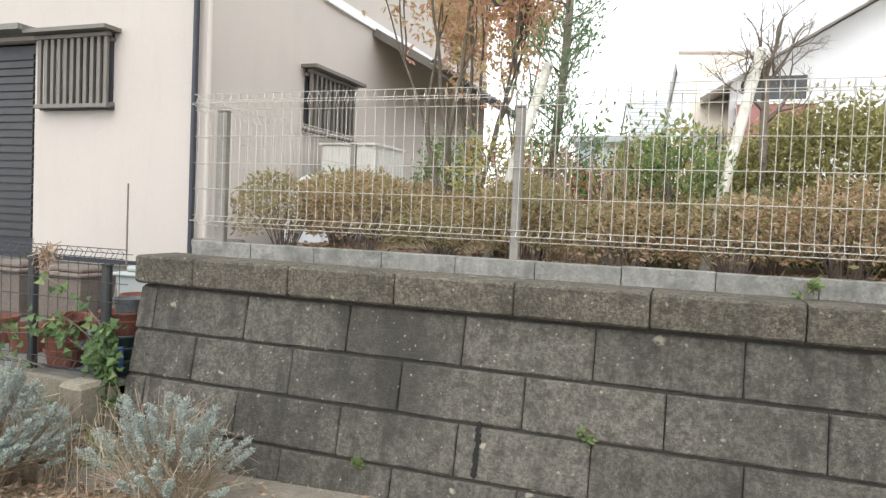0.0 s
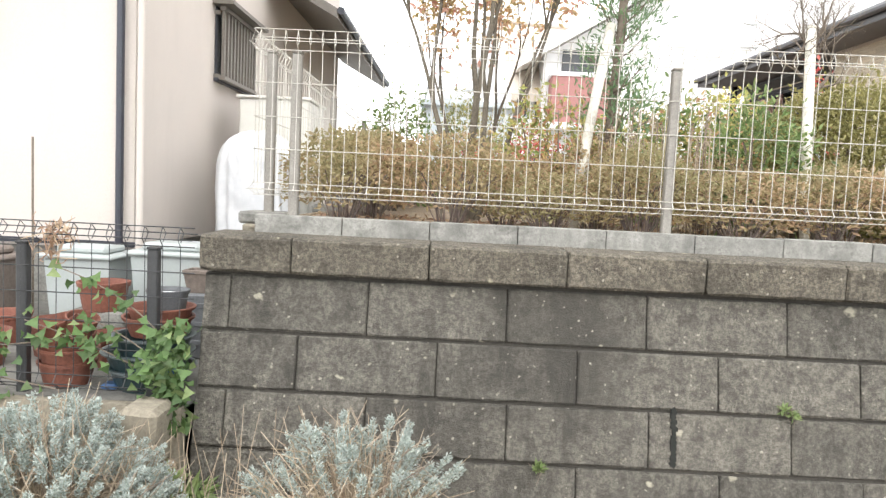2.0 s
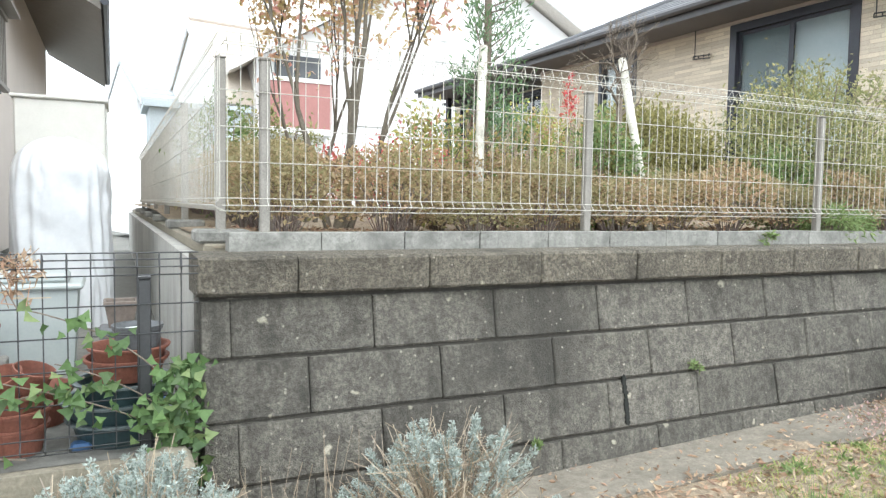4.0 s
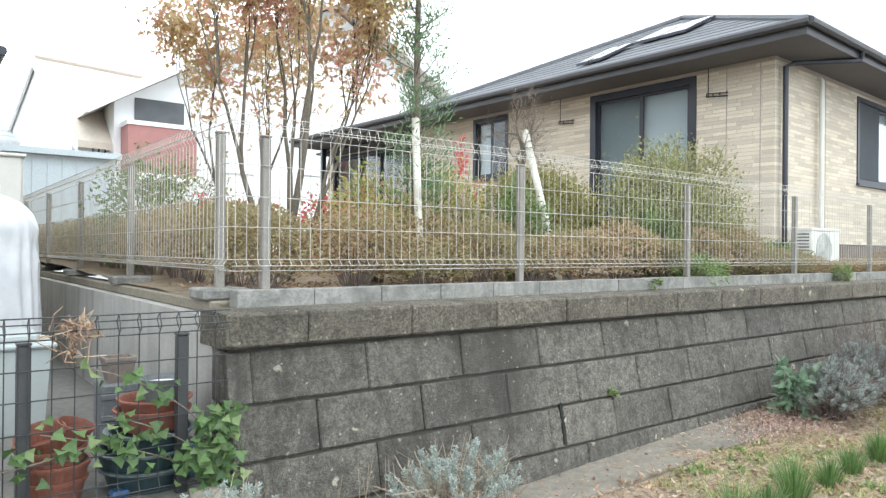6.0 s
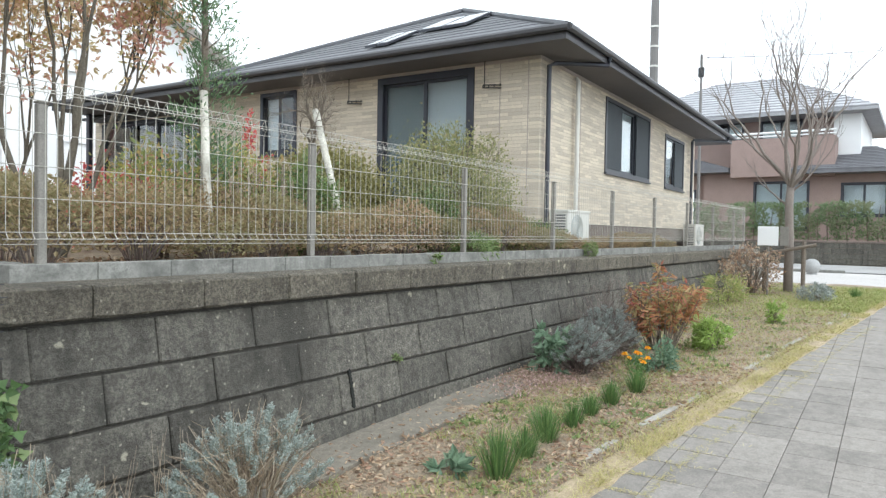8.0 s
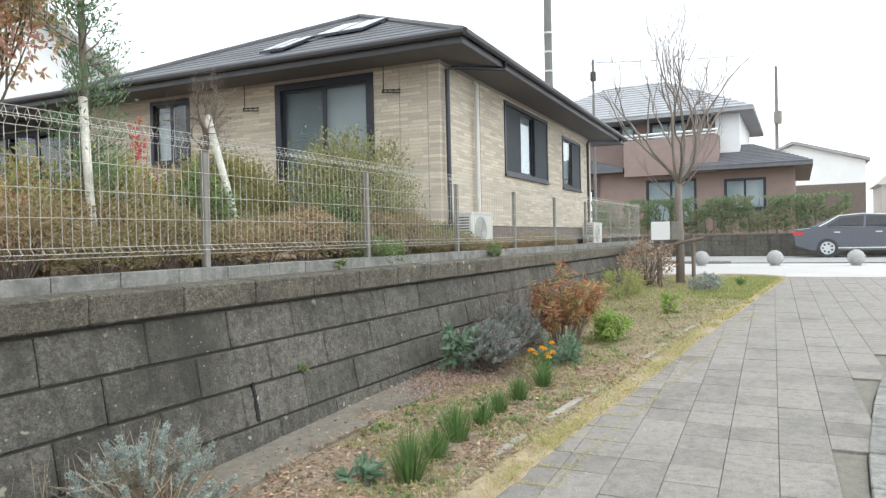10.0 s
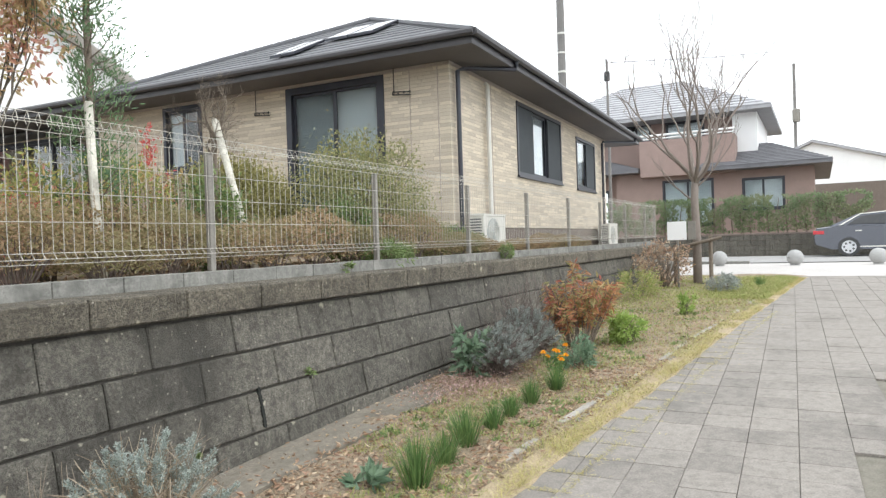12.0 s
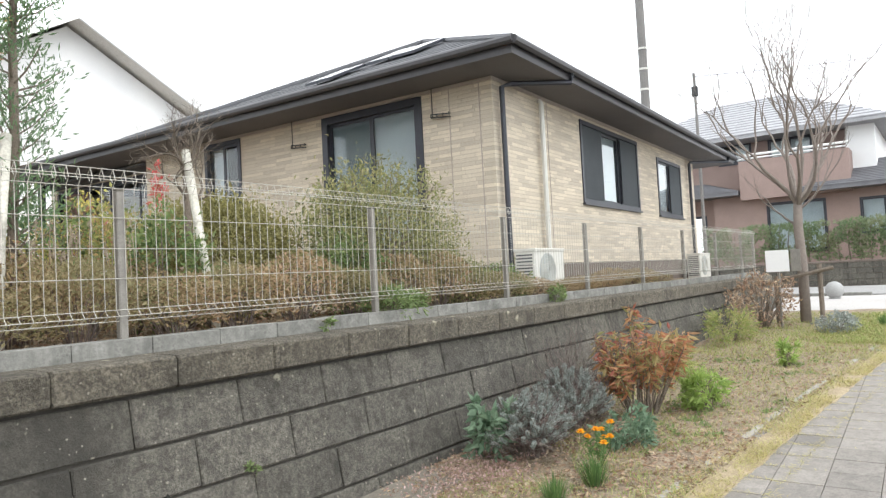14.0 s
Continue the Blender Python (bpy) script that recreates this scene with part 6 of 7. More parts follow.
part("rim", Shape().soft_box(-3.34, 4.32, YZ + 0.49, -3.18, 4.335, YZ + 0.515, 0.004).soft_box(-3.34, 4.465, YZ + 0.49, -3.18, 4.48, YZ + 0.515, 0.004).soft_box(-3.34, 4.336, YZ + 0.49, -3.325, 4.464, YZ + 0.515, 0.004).soft_box(-3.195, 4.336, YZ + 0.49, -3.18, 4.464, YZ + 0.515, 0.004), M["foundation"], square)
part("soil", Shape().box(-3.325, 4.336, YZ + 0.485, -3.196, 4.464, YZ + 0.495), M["stone"], square, "pale gravel soil")
for dx, z, r_ in ((0, 0.0, 0.13), (0.006, 0.065, 0.135), (-0.006, 0.13, 0.13)):
    pot("plant_pot", -3.67 + dx, 3.72, YZ + z, r_, 0.12, M["terracotta"], "terracotta plastic plant pot in a stack behind the fence")
for x, dz, rr, hh, rx, ry, words in ((-3.70, 0.225, 0.095, 0.10, 14, -14, "tilted terracotta pot on top of a stack"), (-3.61, 0.25, 0.075, 0.095, 10, 16, "small tilted terracotta pot on top of a stack")):
    tilted = pot("plant_pot", 0, 0, 0, rr, hh, M["terracotta"], words)
    tilted.matrix_basis = Matrix.Translation((x, 3.72, YZ + dz)) @ pose(0, 0, 0, rx, ry, 0)
for x, y, r_, h, words in ((-3.62, 4.12, 0.15, 0.17, "wide terracotta bowl standing in the yard"), (-4.02, 4.28, 0.17, 0.2, "terracotta plant pot standing in the yard"), (-4.28, 3.95, 0.15, 0.19, "terracotta plant pot beside the yard fence"), (-4.75, 4.05, 0.15, 0.2, "terracotta plant pot standing in the yard"), (-4.5, 4.5, 0.15, 0.18, "terracotta plant pot standing in the yard")):
    pot("plant_pot", x, y, YZ, r_, h, M["terracotta"], words, group="yard pots")
solid("concrete_block", Shape().soft_box(-4.16, 4.58, YZ, -3.80, 4.80, YZ + 0.19, 0.01), M["kerb"], "grey hollow concrete block under a plant pot", "block", at=(-3.98, 4.69, YZ))
pot("plant_pot", -3.98, 4.69, YZ + 0.19, 0.15, 0.18, M["terracotta"], "terracotta plant pot raised on a concrete block", group="yard pots")


def bin_box(x0, y0, x1, y1, h, label, material=None):
    b = thing("storage_bin", ((x0 + x1) / 2, (y0 + y1) / 2, YZ), label, "bin", "yard bins")
    mid = material or M["grey_plastic"]
    part("body", Shape().add([(x0 + 0.03, y0 + 0.03, YZ), (x1 - 0.03, y0 + 0.03, YZ), (x1 - 0.03, y1 - 0.03, YZ), (x0 + 0.03, y1 - 0.03, YZ), (x0, y0, YZ + h), (x1, y0, YZ + h), (x1, y1, YZ + h), (x0, y1, YZ + h)],
                             [(0, 3, 2, 1), (4, 5, 6, 7), (0, 1, 5, 4), (1, 2, 6, 5), (2, 3, 7, 6), (3, 0, 4, 7)]), mid, b)
    part("lid", Shape().soft_box(x0 - 0.03, y0 - 0.03, YZ + h, x1 + 0.03, y1 + 0.03, YZ + h + 0.035, 0.012).soft_box(x0 + 0.05, y0 + 0.05, YZ + h + 0.03, x1 - 0.05, y1 - 0.05, YZ + h + 0.09, 0.02), mid, b, "pale lid with a raised top")


bin_box(-3.98, 5.05, -3.48, 5.45, 0.50, "pale grey lidded plastic storage bin")
bin_box(-4.55, 5.0, -4.1, 5.4, 0.46, "pale grey lidded plastic storage bin")
bin_box(-5.4, 4.9, -4.85, 5.3, 0.42, "dark grey plastic storage bin", M["foundation"])
bin_box(-6.1, 4.9, -5.6, 5.3, 0.42, "dark grey plastic storage bin", M["foundation"])

# silver sheet thrown over something upright
r = random.Random(201)
sheet = Shape()
n, rows_ = 120, 46
for j in range(rows_ + 1):
    f = j / rows_
    z = YZ + 1.53 * f if f < 0.92 else YZ + 1.53 * (0.92 + (f - 0.92) * 0.9)
    for a in range(n):
        t = 2 * math.pi * a / n
        ex = (abs(math.cos(t)) ** 0.55) * (1 if math.cos(t) > 0 else -1)
        ey = (abs(math.sin(t)) ** 0.55) * (1 if math.sin(t) > 0 else -1)
        k = 1.0 if f < 0.80 else max(0.02, math.sqrt(max(0.0, 1 - ((f - 0.80) / 0.205) ** 2)))
        u, w = math.cos(t), math.sin(t)
        ridge = 1 - abs(noise.noise((u * 3.2 + 5, w * 3.2, f * 1.3))) * 2.6
        crease = 1 - abs(noise.noise((u * 5 + f * 3, w * 5, f * 5 + 9))) * 2.6
        fold = 1 + 0.10 * (1.15 - f) * ridge + 0.035 * crease + 0.05 * (1 - f) - 0.04
        sheet.v.append((-3.66 + 0.35 * ex * k * fold, 7.0 + 0.33 * ey * k * fold, z + 0.03 * noise.noise((u * 2, w * 2, 3)) * f))
for j in range(rows_):
    for a in range(n):
        b = (a + 1) % n
        sheet.f.append((j * n + a, j * n + b, (j + 1) * n + b, (j + 1) * n + a))
sheet.f.append(tuple(rows_ * n + a for a in range(n)))
solid("covered_item", sheet, M["silver"], "silver plastic sheet draped over an upright item", "cover", at=(-3.66, 7.0, YZ), smooth=True)
cab = thing("storage_cabinet", (-3.7, 8.0, YZ), "tall ivory metal storage cabinet against the house", "cabinet")
part("body", Shape().soft_box(-4.06, 7.62, YZ, -3.34, 8.42, 2.17, 0.012), M["ivory"], cab)
part("top", Shape().soft_box(-4.09, 7.59, 2.17, -3.31, 8.45, 2.2, 0.008), M["ivory"], cab)
part("door", Shape().soft_box(-3.335, 7.66, YZ + 0.1, -3.325, 8.02, 2.12, 0.003), M["ivory"], cab)
part("door", Shape().soft_box(-3.335, 8.03, YZ + 0.1, -3.325, 8.39, 2.12, 0.003), M["ivory"], cab)
rod = Shape().tube([(-4.93, 5.5, YZ), (-4.93, 5.5, 1.56)], 0.008, 6)
solid("garden_cane", rod, M["trunk"], "thin upright garden cane", "cane", at=(-4.93, 5.5, YZ))
solid("yard_stone", Shape().soft_box(-3.22, 3.18, -0.2, -3.05, 3.40, 0.09, 0.025, Matrix.Translation((0.02, 0.05, 0)) @ pose(0, 0, 0, 0, 4, 0)), M["rough_stone"], "rough square stone block beside the wall corner", "stone", at=(-3.16, 3.25, 0))
solid("yard_stone", Shape().soft_box(-4.2, 3.15, -0.2, -3.75, 3.4, 0.2, 0.05), M["rough_stone"], "low rough stone beside the yard fence", "stone", at=(-3.95, 3.3, 0))
s = Shape()
r = random.Random(203)
for i in range(2600):
    x, y = r.uniform(-4.3, -3.2), r.uniform(3.15, 3.55)
    a = r.uniform(0, 6.283)
    blade(s, Vector((x, y, 0.0)), Vector((math.cos(a) * 0.6, math.sin(a) * 0.6, 1)).normalized(), r.uniform(0.08, 0.24), 0.006, r)
solid("yard_grass", s, M["grass"], "rough green grass at the foot of the yard fence", "grass", kind="stuff")
solid("grass_bank", Shape().soft_box(-4.6, 2.98, -0.4, -3.0, 3.5, 0.02, 0.02), M["soil"], "low soil bank below the yard fence", "soil", kind="structure")

# ivy over the end of the yard fence
r = random.Random(205)
ivy = thing("ivy", (-3.05, 3.5, 0.3), "green ivy climbing the black mesh fence", "climber")
vines, lv = Shape(), Shape()


def ivy_leaf(p, size):
    """A lobed leaf of three points."""
    d = unit(r)
    d.z = d.z * 0.5 - 0.3
    d.normalize()
    side = d.cross(Vector((0, -1, 0.3)) + unit(r) * 0.5).normalized()
    up = side.cross(d) * 0.15 * size
    lv.add([p, p + side * size * 0.55 + d * size * 0.15 + up, p + side * size * 0.28 + d * size * 0.45, p + d * size, p - side * size * 0.28 + d * size * 0.45, p - side * size * 0.55 + d * size * 0.15 + up],
           [(0, 1, 2), (0, 2, 3), (0, 3, 4), (0, 4, 5)])


for a, b, c, n_ in (((-3.0, 3.5, 0.30), (-3.15, 3.48, 0.55), (-3.5, 3.5, 0.66), 40), ((-3.02, 3.5, 0.3), (-3.3, 3.49, 0.50), (-3.75, 3.5, 0.62), 46), ((-3.05, 3.5, 0.5), (-3.25, 3.5, 0.78), (-3.62, 3.5, 0.88), 30), ((-3.4, 3.5, 0.6), (-3.8, 3.5, 0.45), (-4.3, 3.5, 0.5), 46), ((-3.6, 3.5, 0.3), (-4.2, 3.48, 0.4), (-5.2, 3.5, 0.6), 70)):
    a, b, c = Vector(a), Vector(b), Vector(c)
    pts = [a * (1 - t) ** 2 + b * 2 * t * (1 - t) + c * t * t for t in [i / 10 for i in range(11)]]
    vines.tube(pts, 0.004, 5, 0.0025, close=False)
    for i in range(n_):
        t = r.random()
        p = a * (1 - t) ** 2 + b * 2 * t * (1 - t) + c * t * t
        ivy_leaf(p + Vector((r.gauss(0, 0.03), r.uniform(-0.05, 0.0), r.gauss(0, 0.04))), r.uniform(0.034, 0.066))
for i in range(240):
    ivy_leaf(Vector((r.gauss(-3.055, 0.05), 3.46 + r.uniform(-0.06, 0.03), 0.15 + 0.5 * r.random() ** 1.1)), r.uniform(0.036, 0.070))
part("vine", vines, M["trunk"], ivy)
part("foliage", lv, M["ivy"], ivy)
s = Shape()
for i in range(34):
    p = Vector((r.gauss(-3.62, 0.035), 3.52, 1.06 - abs(r.gauss(0, 0.06))))
    s.tube([p, p + unit(r) * 0.05, p + unit(r) * 0.09], 0.003, 3, 0.002, close=False)
    leaf(s, p, unit(r), 0.05, 0.02, r)
solid("dead_vine", s, M["litter"], "dead orange-brown vine knotted on the fence top", "climber", at=(-3.62, 3.52, 1.05))
solid("blue_cloth", Shape().soft_box(-3.13, 3.62, 0.30, -3.09, 3.64, 0.46, 0.008), M["blue"], "scrap of blue plastic sheet beside the stacked pots", "plastic sheet", at=(-3.11, 3.63, 0.30))
solid("blue_cloth", Shape().soft_box(-3.46, 3.62, 0.265, -3.38, 3.70, 0.295, 0.012), M["blue"], "crumpled blue plastic sheet on the yard floor", "plastic sheet", at=(-3.42, 3.7, 0.265))


# ---- houses beyond the garden ----
tan = mat("pale_tan_tile", (0.66, 0.61, 0.55), (0.58, 0.53, 0.47), rough=0.8, scale=6, fine=30, bump=0.3)
pale = thing("house", (4.0, 22.0, 0.5), "white two-storey house with a wide gable and a brick balcony", "house")
AP = (5.65, 8.35)
part("wall", Shape().prism([(-0.1, 0.3), (11.2, 0.3), (11.2, 5.25), (AP[0], AP[1] - 0.1), (-0.1, 4.80)], "y", 18.0, 27.0), M["white"], pale)
rf = Shape()
rf.prism([(-0.75, 4.42), (AP[0], AP[1]), (AP[0], AP[1] + 0.18), (-0.75, 4.60)], "y", 17.4, 27.6)
rf.prism([(AP[0], AP[1]), (11.9, 4.98), (11.9, 5.16), (AP[0], AP[1] + 0.18)], "y", 17.4, 27.6)
roof2 = part("roof", rf, tan, pale)
part("barge_board", Shape().prism([(-0.78, 4.36), (AP[0], AP[1] - 0.06), (AP[0], AP[1] + 0.2), (-0.78, 4.62)], "y", 17.34, 17.4).prism([(AP[0], AP[1] - 0.06), (11.95, 4.92), (11.95, 5.18), (AP[0], AP[1] + 0.2)], "y", 17.34, 17.4), M["white"], roof2)
part("balcony", Shape().box(0.05, 17.3, 3.1, 1.6, 17.99, 4.2), M["brick"], pale, "dark red brick balcony front")
part("balcony_rail", Shape().box(0.02, 17.27, 4.2, 1.63, 17.99, 4.3), M["white"], pale)
part("balcony_floor", Shape().box(0.0, 17.25, 2.95, 1.65, 17.99, 3.1), M["white"], pale)
# dark slab on the unbroken wall paints the shade of the balcony opening
part("balcony_opening", Shape().box(0.35, 17.94, 4.3, 1.5, 17.995, 4.95), M["dark_room"], pale)
for x, z, w, h in ((4.72, 5.25, 0.42, 0.6), (4.6, 1.6, 1.6, 1.9), (2.2, 1.6, 1.2, 1.8)):
    window(pale, "y", 18.0, 1, x, z, x + w, z + h, sashes=1 if w < 1 else 2, material=M["white"], proud=0.05)
wing = thing("house", (0.2, 19.5, 0.5), "white house wing with a steep gable under a pale tiled roof", "house")
part("wall", Shape().prism([(18.35, 0.3), (22.9, 0.3), (22.9, 4.0), (20.6, 5.95), (18.35, 4.0)], "x", -0.95, 2.4), M["white"], wing)
wing_roof = part("roof", Shape().prism([(17.95, 3.66), (20.6, 6.0), (20.6, 6.16), (17.95, 3.82)], "x", -1.0, 2.4).prism([(20.6, 6.0), (23.3, 3.66), (23.3, 3.82), (20.6, 6.16)], "x", -1.0, 2.4), M["tan_tile"], wing)
part("barge_board", Shape().prism([(17.9, 3.55), (20.6, 5.92), (20.6, 6.18), (17.9, 3.84)], "x", -1.06, -1.0).prism([(20.6, 5.92), (23.35, 3.55), (23.35, 3.84), (20.6, 6.18)], "x", -1.06, -1.0), M["white"], wing_roof)
part("ridge_cap", Shape().tube([(-1.0, 20.6, 6.17), (2.4, 20.6, 6.17)], 0.07, 6), M["slat_trim"], wing_roof)
for x, z, w, h in ((-0.5, 3.35, 0.16, 0.5), (-0.22, 3.35, 0.16, 0.5), (0.06, 3.35, 0.16, 0.5), (0.62, 3.2, 0.3, 0.55)):
    window(wing, "y", 18.35, 1, x, z, x + w, z + h, sashes=1, frame_w=0.03, proud=0.03)
wing2 = thing("house", (-2.0, 24.0, 0.5), "white house under a grey tiled gable roof", "house")
part("wall", Shape().prism([(22.2, 0.3), (26.2, 0.3), (26.2, 4.2), (24.2, 5.35), (22.2, 4.2)], "x", -1.95, -0.4), M["white"], wing2)
grey_roof = part("roof", Shape().prism([(21.7, 3.95), (24.2, 5.4), (24.2, 5.55), (21.7, 4.1)], "x", -1.98, -0.3).prism([(24.2, 5.4), (26.7, 3.95), (26.7, 4.1), (24.2, 5.55)], "x", -1.98, -0.3), M["grey_tile"], wing2)
for k in range(9):
    y = 21.72 + k * 0.28
    part("tile_course", Shape().box(-1.98, y, 4.1 + 0.58 * (y - 21.7), -0.3, y + 0.05, 4.135 + 0.58 * (y - 21.7)), M["grey_tile"], grey_roof)
blue_grey = mat("blue_grey_siding", (0.48, 0.54, 0.58), (0.42, 0.48, 0.52), rough=0.7, scale=2, fine=40, bump=0.1)
shed = thing("garden_shed", (-1.5, 17.0, 1.0), "pale blue-grey metal shed with a flat roof", "shed")
SHX0, SHX1 = -2.56, -0.6
part("wall", Shape().box(SHX0, 16.5, 0.9, SHX1, 17.9, 3.25), blue_grey, shed)
for k in range(9):
    x = SHX0 + 0.15 + k * 0.27
    part("rib", Shape().box(x, 16.48, 0.95, x + 0.02, 16.5, 3.2), blue_grey, shed)
part("roof", Shape().box(SHX0 - 0.12, 16.35, 3.25, SHX1 + 0.12, 17.95, 3.37), blue_grey, shed)

far_pivot = Matrix.Translation((-3.4, 0.3, 1.35))
for far_house in (pale, wing, wing2):
    far_house.matrix_basis = far_pivot @ Matrix.Scale(1.3, 4) @ far_pivot.inverted() @ far_house.matrix_basis

turn_at = Matrix.Translation((-0.2, 24.0, 0))
for far_house in (wing, wing2):
    far_house.matrix_basis = turn_at @ Matrix.Rotation(0.2, 4, "Z") @ turn_at.inverted() @ far_house.matrix_basis

# ---- across the road ----
low_wall = thing("block_wall", (25.0, 0, 0.38), "low dark grey block wall along the road", "wall")
for row in range(4):
    for k in range(56):
        y0 = -12 + k * 0.5 + (0.25 if row % 2 else 0)
        if row == 0 and k == 0:
            blk = Shape().soft_box(0, 0.004, 0.004, 0.15, 0.496, 0.196, 0.006).mesh("wall_block", M["block"])
        piece("wall_block", blk, low_wall, Matrix.Translation((25.0, y0, 0.38 + row * 0.2)))
part("coping", Shape().soft_box(24.97, -12, 1.18, 25.18, 16, 1.24, 0.01), M["foundation"], low_wall)
solid("raised_lot", Shape().box(25.12, -14, 0.2, 60, 16, 1.15), M["garden"], "raised house lot behind the low wall", "ground", kind="structure")
hedge_leaf = island_mat("hedge_leaf", [(0.15, 0.22, 0.11), (0.20, 0.28, 0.14), (0.12, 0.18, 0.09), (0.28, 0.34, 0.19)], through_=0.45, drift=(0.28, 0.29, 0.17))
r = random.Random(301)


def far_hedge(y0, y1):
    h = thing("hedge", (26.3, (y0 + y1) / 2, 1.15), "clipped green hedge behind the low wall", "hedge", "road hedges")
    stems, lf = Shape(), Shape()
    for i in range(int((y1 - y0) * 3)):
        q = Vector((26.3, y0 + 0.15 + i / 3, 1.13))
        stems.tube([q, q + Vector((0.05, 0.05, 0.8)), q + Vector((0, -0.05, 1.5))], 0.03, 5, 0.012, close=False)
    for i in range(int((y1 - y0) * 1500)):
        p = Vector((r.uniform(25.92, 26.75), r.uniform(y0, y1), 1.28 + 1.48 * r.random() ** 0.8))
        if noise.noise((p.y * 1.6, p.z * 2.2, 40)) < -0.28 or p.z > 2.72 + 0.12 * noise.noise((p.y * 1.5, 3, 0)):
            continue
        leaf(lf, p, unit(r) + Vector((-0.4, 0, 0.3)), r.uniform(0.08, 0.15), 0.06, r)
    part("woody_base", stems, M["trunk"], h)
    part("foliage", lf, hedge_leaf, h)


for a, b in ((-1.6, 0.4), (0.45, 2.4), (2.45, 4.4), (4.45, 6.3), (6.4, 8.4)):
    far_hedge(a, b)

brown = thing("house", (34.0, 5.0, 1.15), "two-storey mauve-brown tiled house with grey roofs and a balcony", "house")
part("wall", wall_shape("x", 30.0, 0.2, 0.3, 8.9, 1.15, 4.28, [(4.4, 1.7, 6.7, 3.87), (1.45, 2.3, 3.2, 3.75)]), M["mauve"], brown)
part("wall", Shape().box(30.2, 0.3, 1.15, 38, 0.5, 4.28), M["mauve"], brown)
part("wall", wall_shape("x", 31.2, 0.2, 3.6, 12.6, 4.05, 6.9, [(7.4, 5.9, 8.85, 6.85), (4.9, 4.5, 6.7, 6.8)]), M["mauve"], brown)
part("wall", wall_shape("x", 30.6, 0.2, 2.55, 3.6, 4.4, 6.9, []), M["white"], brown, "white upper wall")
part("wall", Shape().box(30.8, 2.55, 4.4, 38, 2.75, 6.9).box(30.8, 3.4, 4.4, 31.2, 3.6, 6.9), M["white"], brown)
# added dark cores, unseen, that make the rooms behind the panes look dim
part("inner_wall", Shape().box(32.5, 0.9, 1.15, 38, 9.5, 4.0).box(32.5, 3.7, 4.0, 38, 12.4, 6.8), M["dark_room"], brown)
window(brown, "x", 30.0, 1, 4.4, 1.7, 6.7, 3.87, blind=(M["curtain"], M["curtain"]))
window(brown, "x", 30.0, 1, 1.45, 2.3, 3.2, 3.75, blind=(M["curtain"], M["curtain"]))
window(brown, "x", 31.2, 1, 7.4, 5.9, 8.85, 6.85, blind=(M["curtain"], None))
window(brown, "x", 31.2, 1, 4.9, 4.5, 6.7, 6.8, blind=(M["curtain"], M["curtain"]))
bal = part("balcony", Shape().box(29.4, 3.4, 4.05, 29.6, 7.6, 5.75).box(29.6, 3.4, 4.05, 31.2, 3.6, 5.75).box(29.6, 7.4, 4.05, 31.2, 7.6, 5.75).box(29.6, 3.6, 4.05, 31.2, 7.4, 4.25), M["mauve"], brown, "mauve tiled balcony")
part("handrail", Shape().tube([(29.5, 3.4, 6.0), (29.5, 7.6, 6.0)], 0.05, 6).tube([(29.5, 3.4, 5.85), (29.5, 7.6, 5.85)], 0.035, 6), M["white"], bal)


def hip(parent, x0, y0, x1, y1, z, rise, inset, material, thick=0.16):
    """A hipped roof with stepped tile courses."""
    base = part("roof", Shape().box(x0, y0, z - thick, x1, y1, z), material, parent)
    n = 14
    for k in range(n):
        a, b = inset * k / n, inset * (k + 1.06) / n
        za, zb = z + rise * k / n + 0.05, z + rise * (k + 1.06) / n
        lo = [(x0 + a, y0 + a, za), (x1 - a, y0 + a, za), (x1 - a, y1 - a, za), (x0 + a, y1 - a, za)]
        hi = [(x0 + b, y0 + b, zb), (x1 - b, y0 + b, zb), (x1 - b, y1 - b, zb), (x0 + b, y1 - b, zb)]
        un = [(x, y, q - 0.07) for x, y, q in lo]
        part("tile_course", Shape().add(lo + hi + un, [(0, 1, 5, 4), (1, 2, 6, 5), (2, 3, 7, 6), (3, 0, 4, 7), (0, 8, 9, 1), (1, 9, 10, 2), (2, 10, 11, 3), (3, 11, 8, 0)]), material, base)
    return base


slate = mat("grey_tile_roof", (0.34, 0.34, 0.355), (0.26, 0.26, 0.275), rough=0.65, scale=2, fine=20, bump=0.2)
# same tile, with the lower roofs' shade and missing sky reflection put into the colour
shaded_slate = mat("shaded_tile_roof", (0.15, 0.15, 0.16), (0.11, 0.11, 0.12), rough=0.6, scale=2, fine=20, bump=0.2)
hip(brown, 29.7, 1.9, 40, 14.0, 6.95, 2.45, 4.6, slate)
hip(brown, 29.0, -0.4, 40, 5.2, 4.28, 1.15, 2.5, shaded_slate)
hip(brown, 29.2, 7.65, 40, 13.4, 4.45, 0.8, 2.4, shaded_slate)
part("wall", wall_shape("x", 30.6, 0.2, 8.9, 12.6, 1.15, 4.3, [(9.4, 1.8, 10.6, 3.6)]), M["mauve"], brown)
window(brown, "x", 30.6, 1, 9.4, 1.8, 10.6, 3.6)
far_white = thing("house", (62.0, -3.0, 0.4), "distant white house with a low gable roof", "house")
part("wall", Shape().prism([(-4.6, 0.4), (1.6, 0.4), (1.6, 7.9), (0.4, 8.4), (-4.6, 6.8)], "x", 60, 68), M["white"], far_white)
part("roof", Shape().prism([(-4.9, 6.7), (0.5, 8.4), (2.0, 7.8), (2.0, 8.0), (0.5, 8.65), (-4.9, 6.95)], "x", 59.6, 68.4), slate, far_white)
part("lower_wall", Shape().box(59.9, -4.6, 0.4, 59.99, 1.6, 5.0), M["foundation"], far_white)
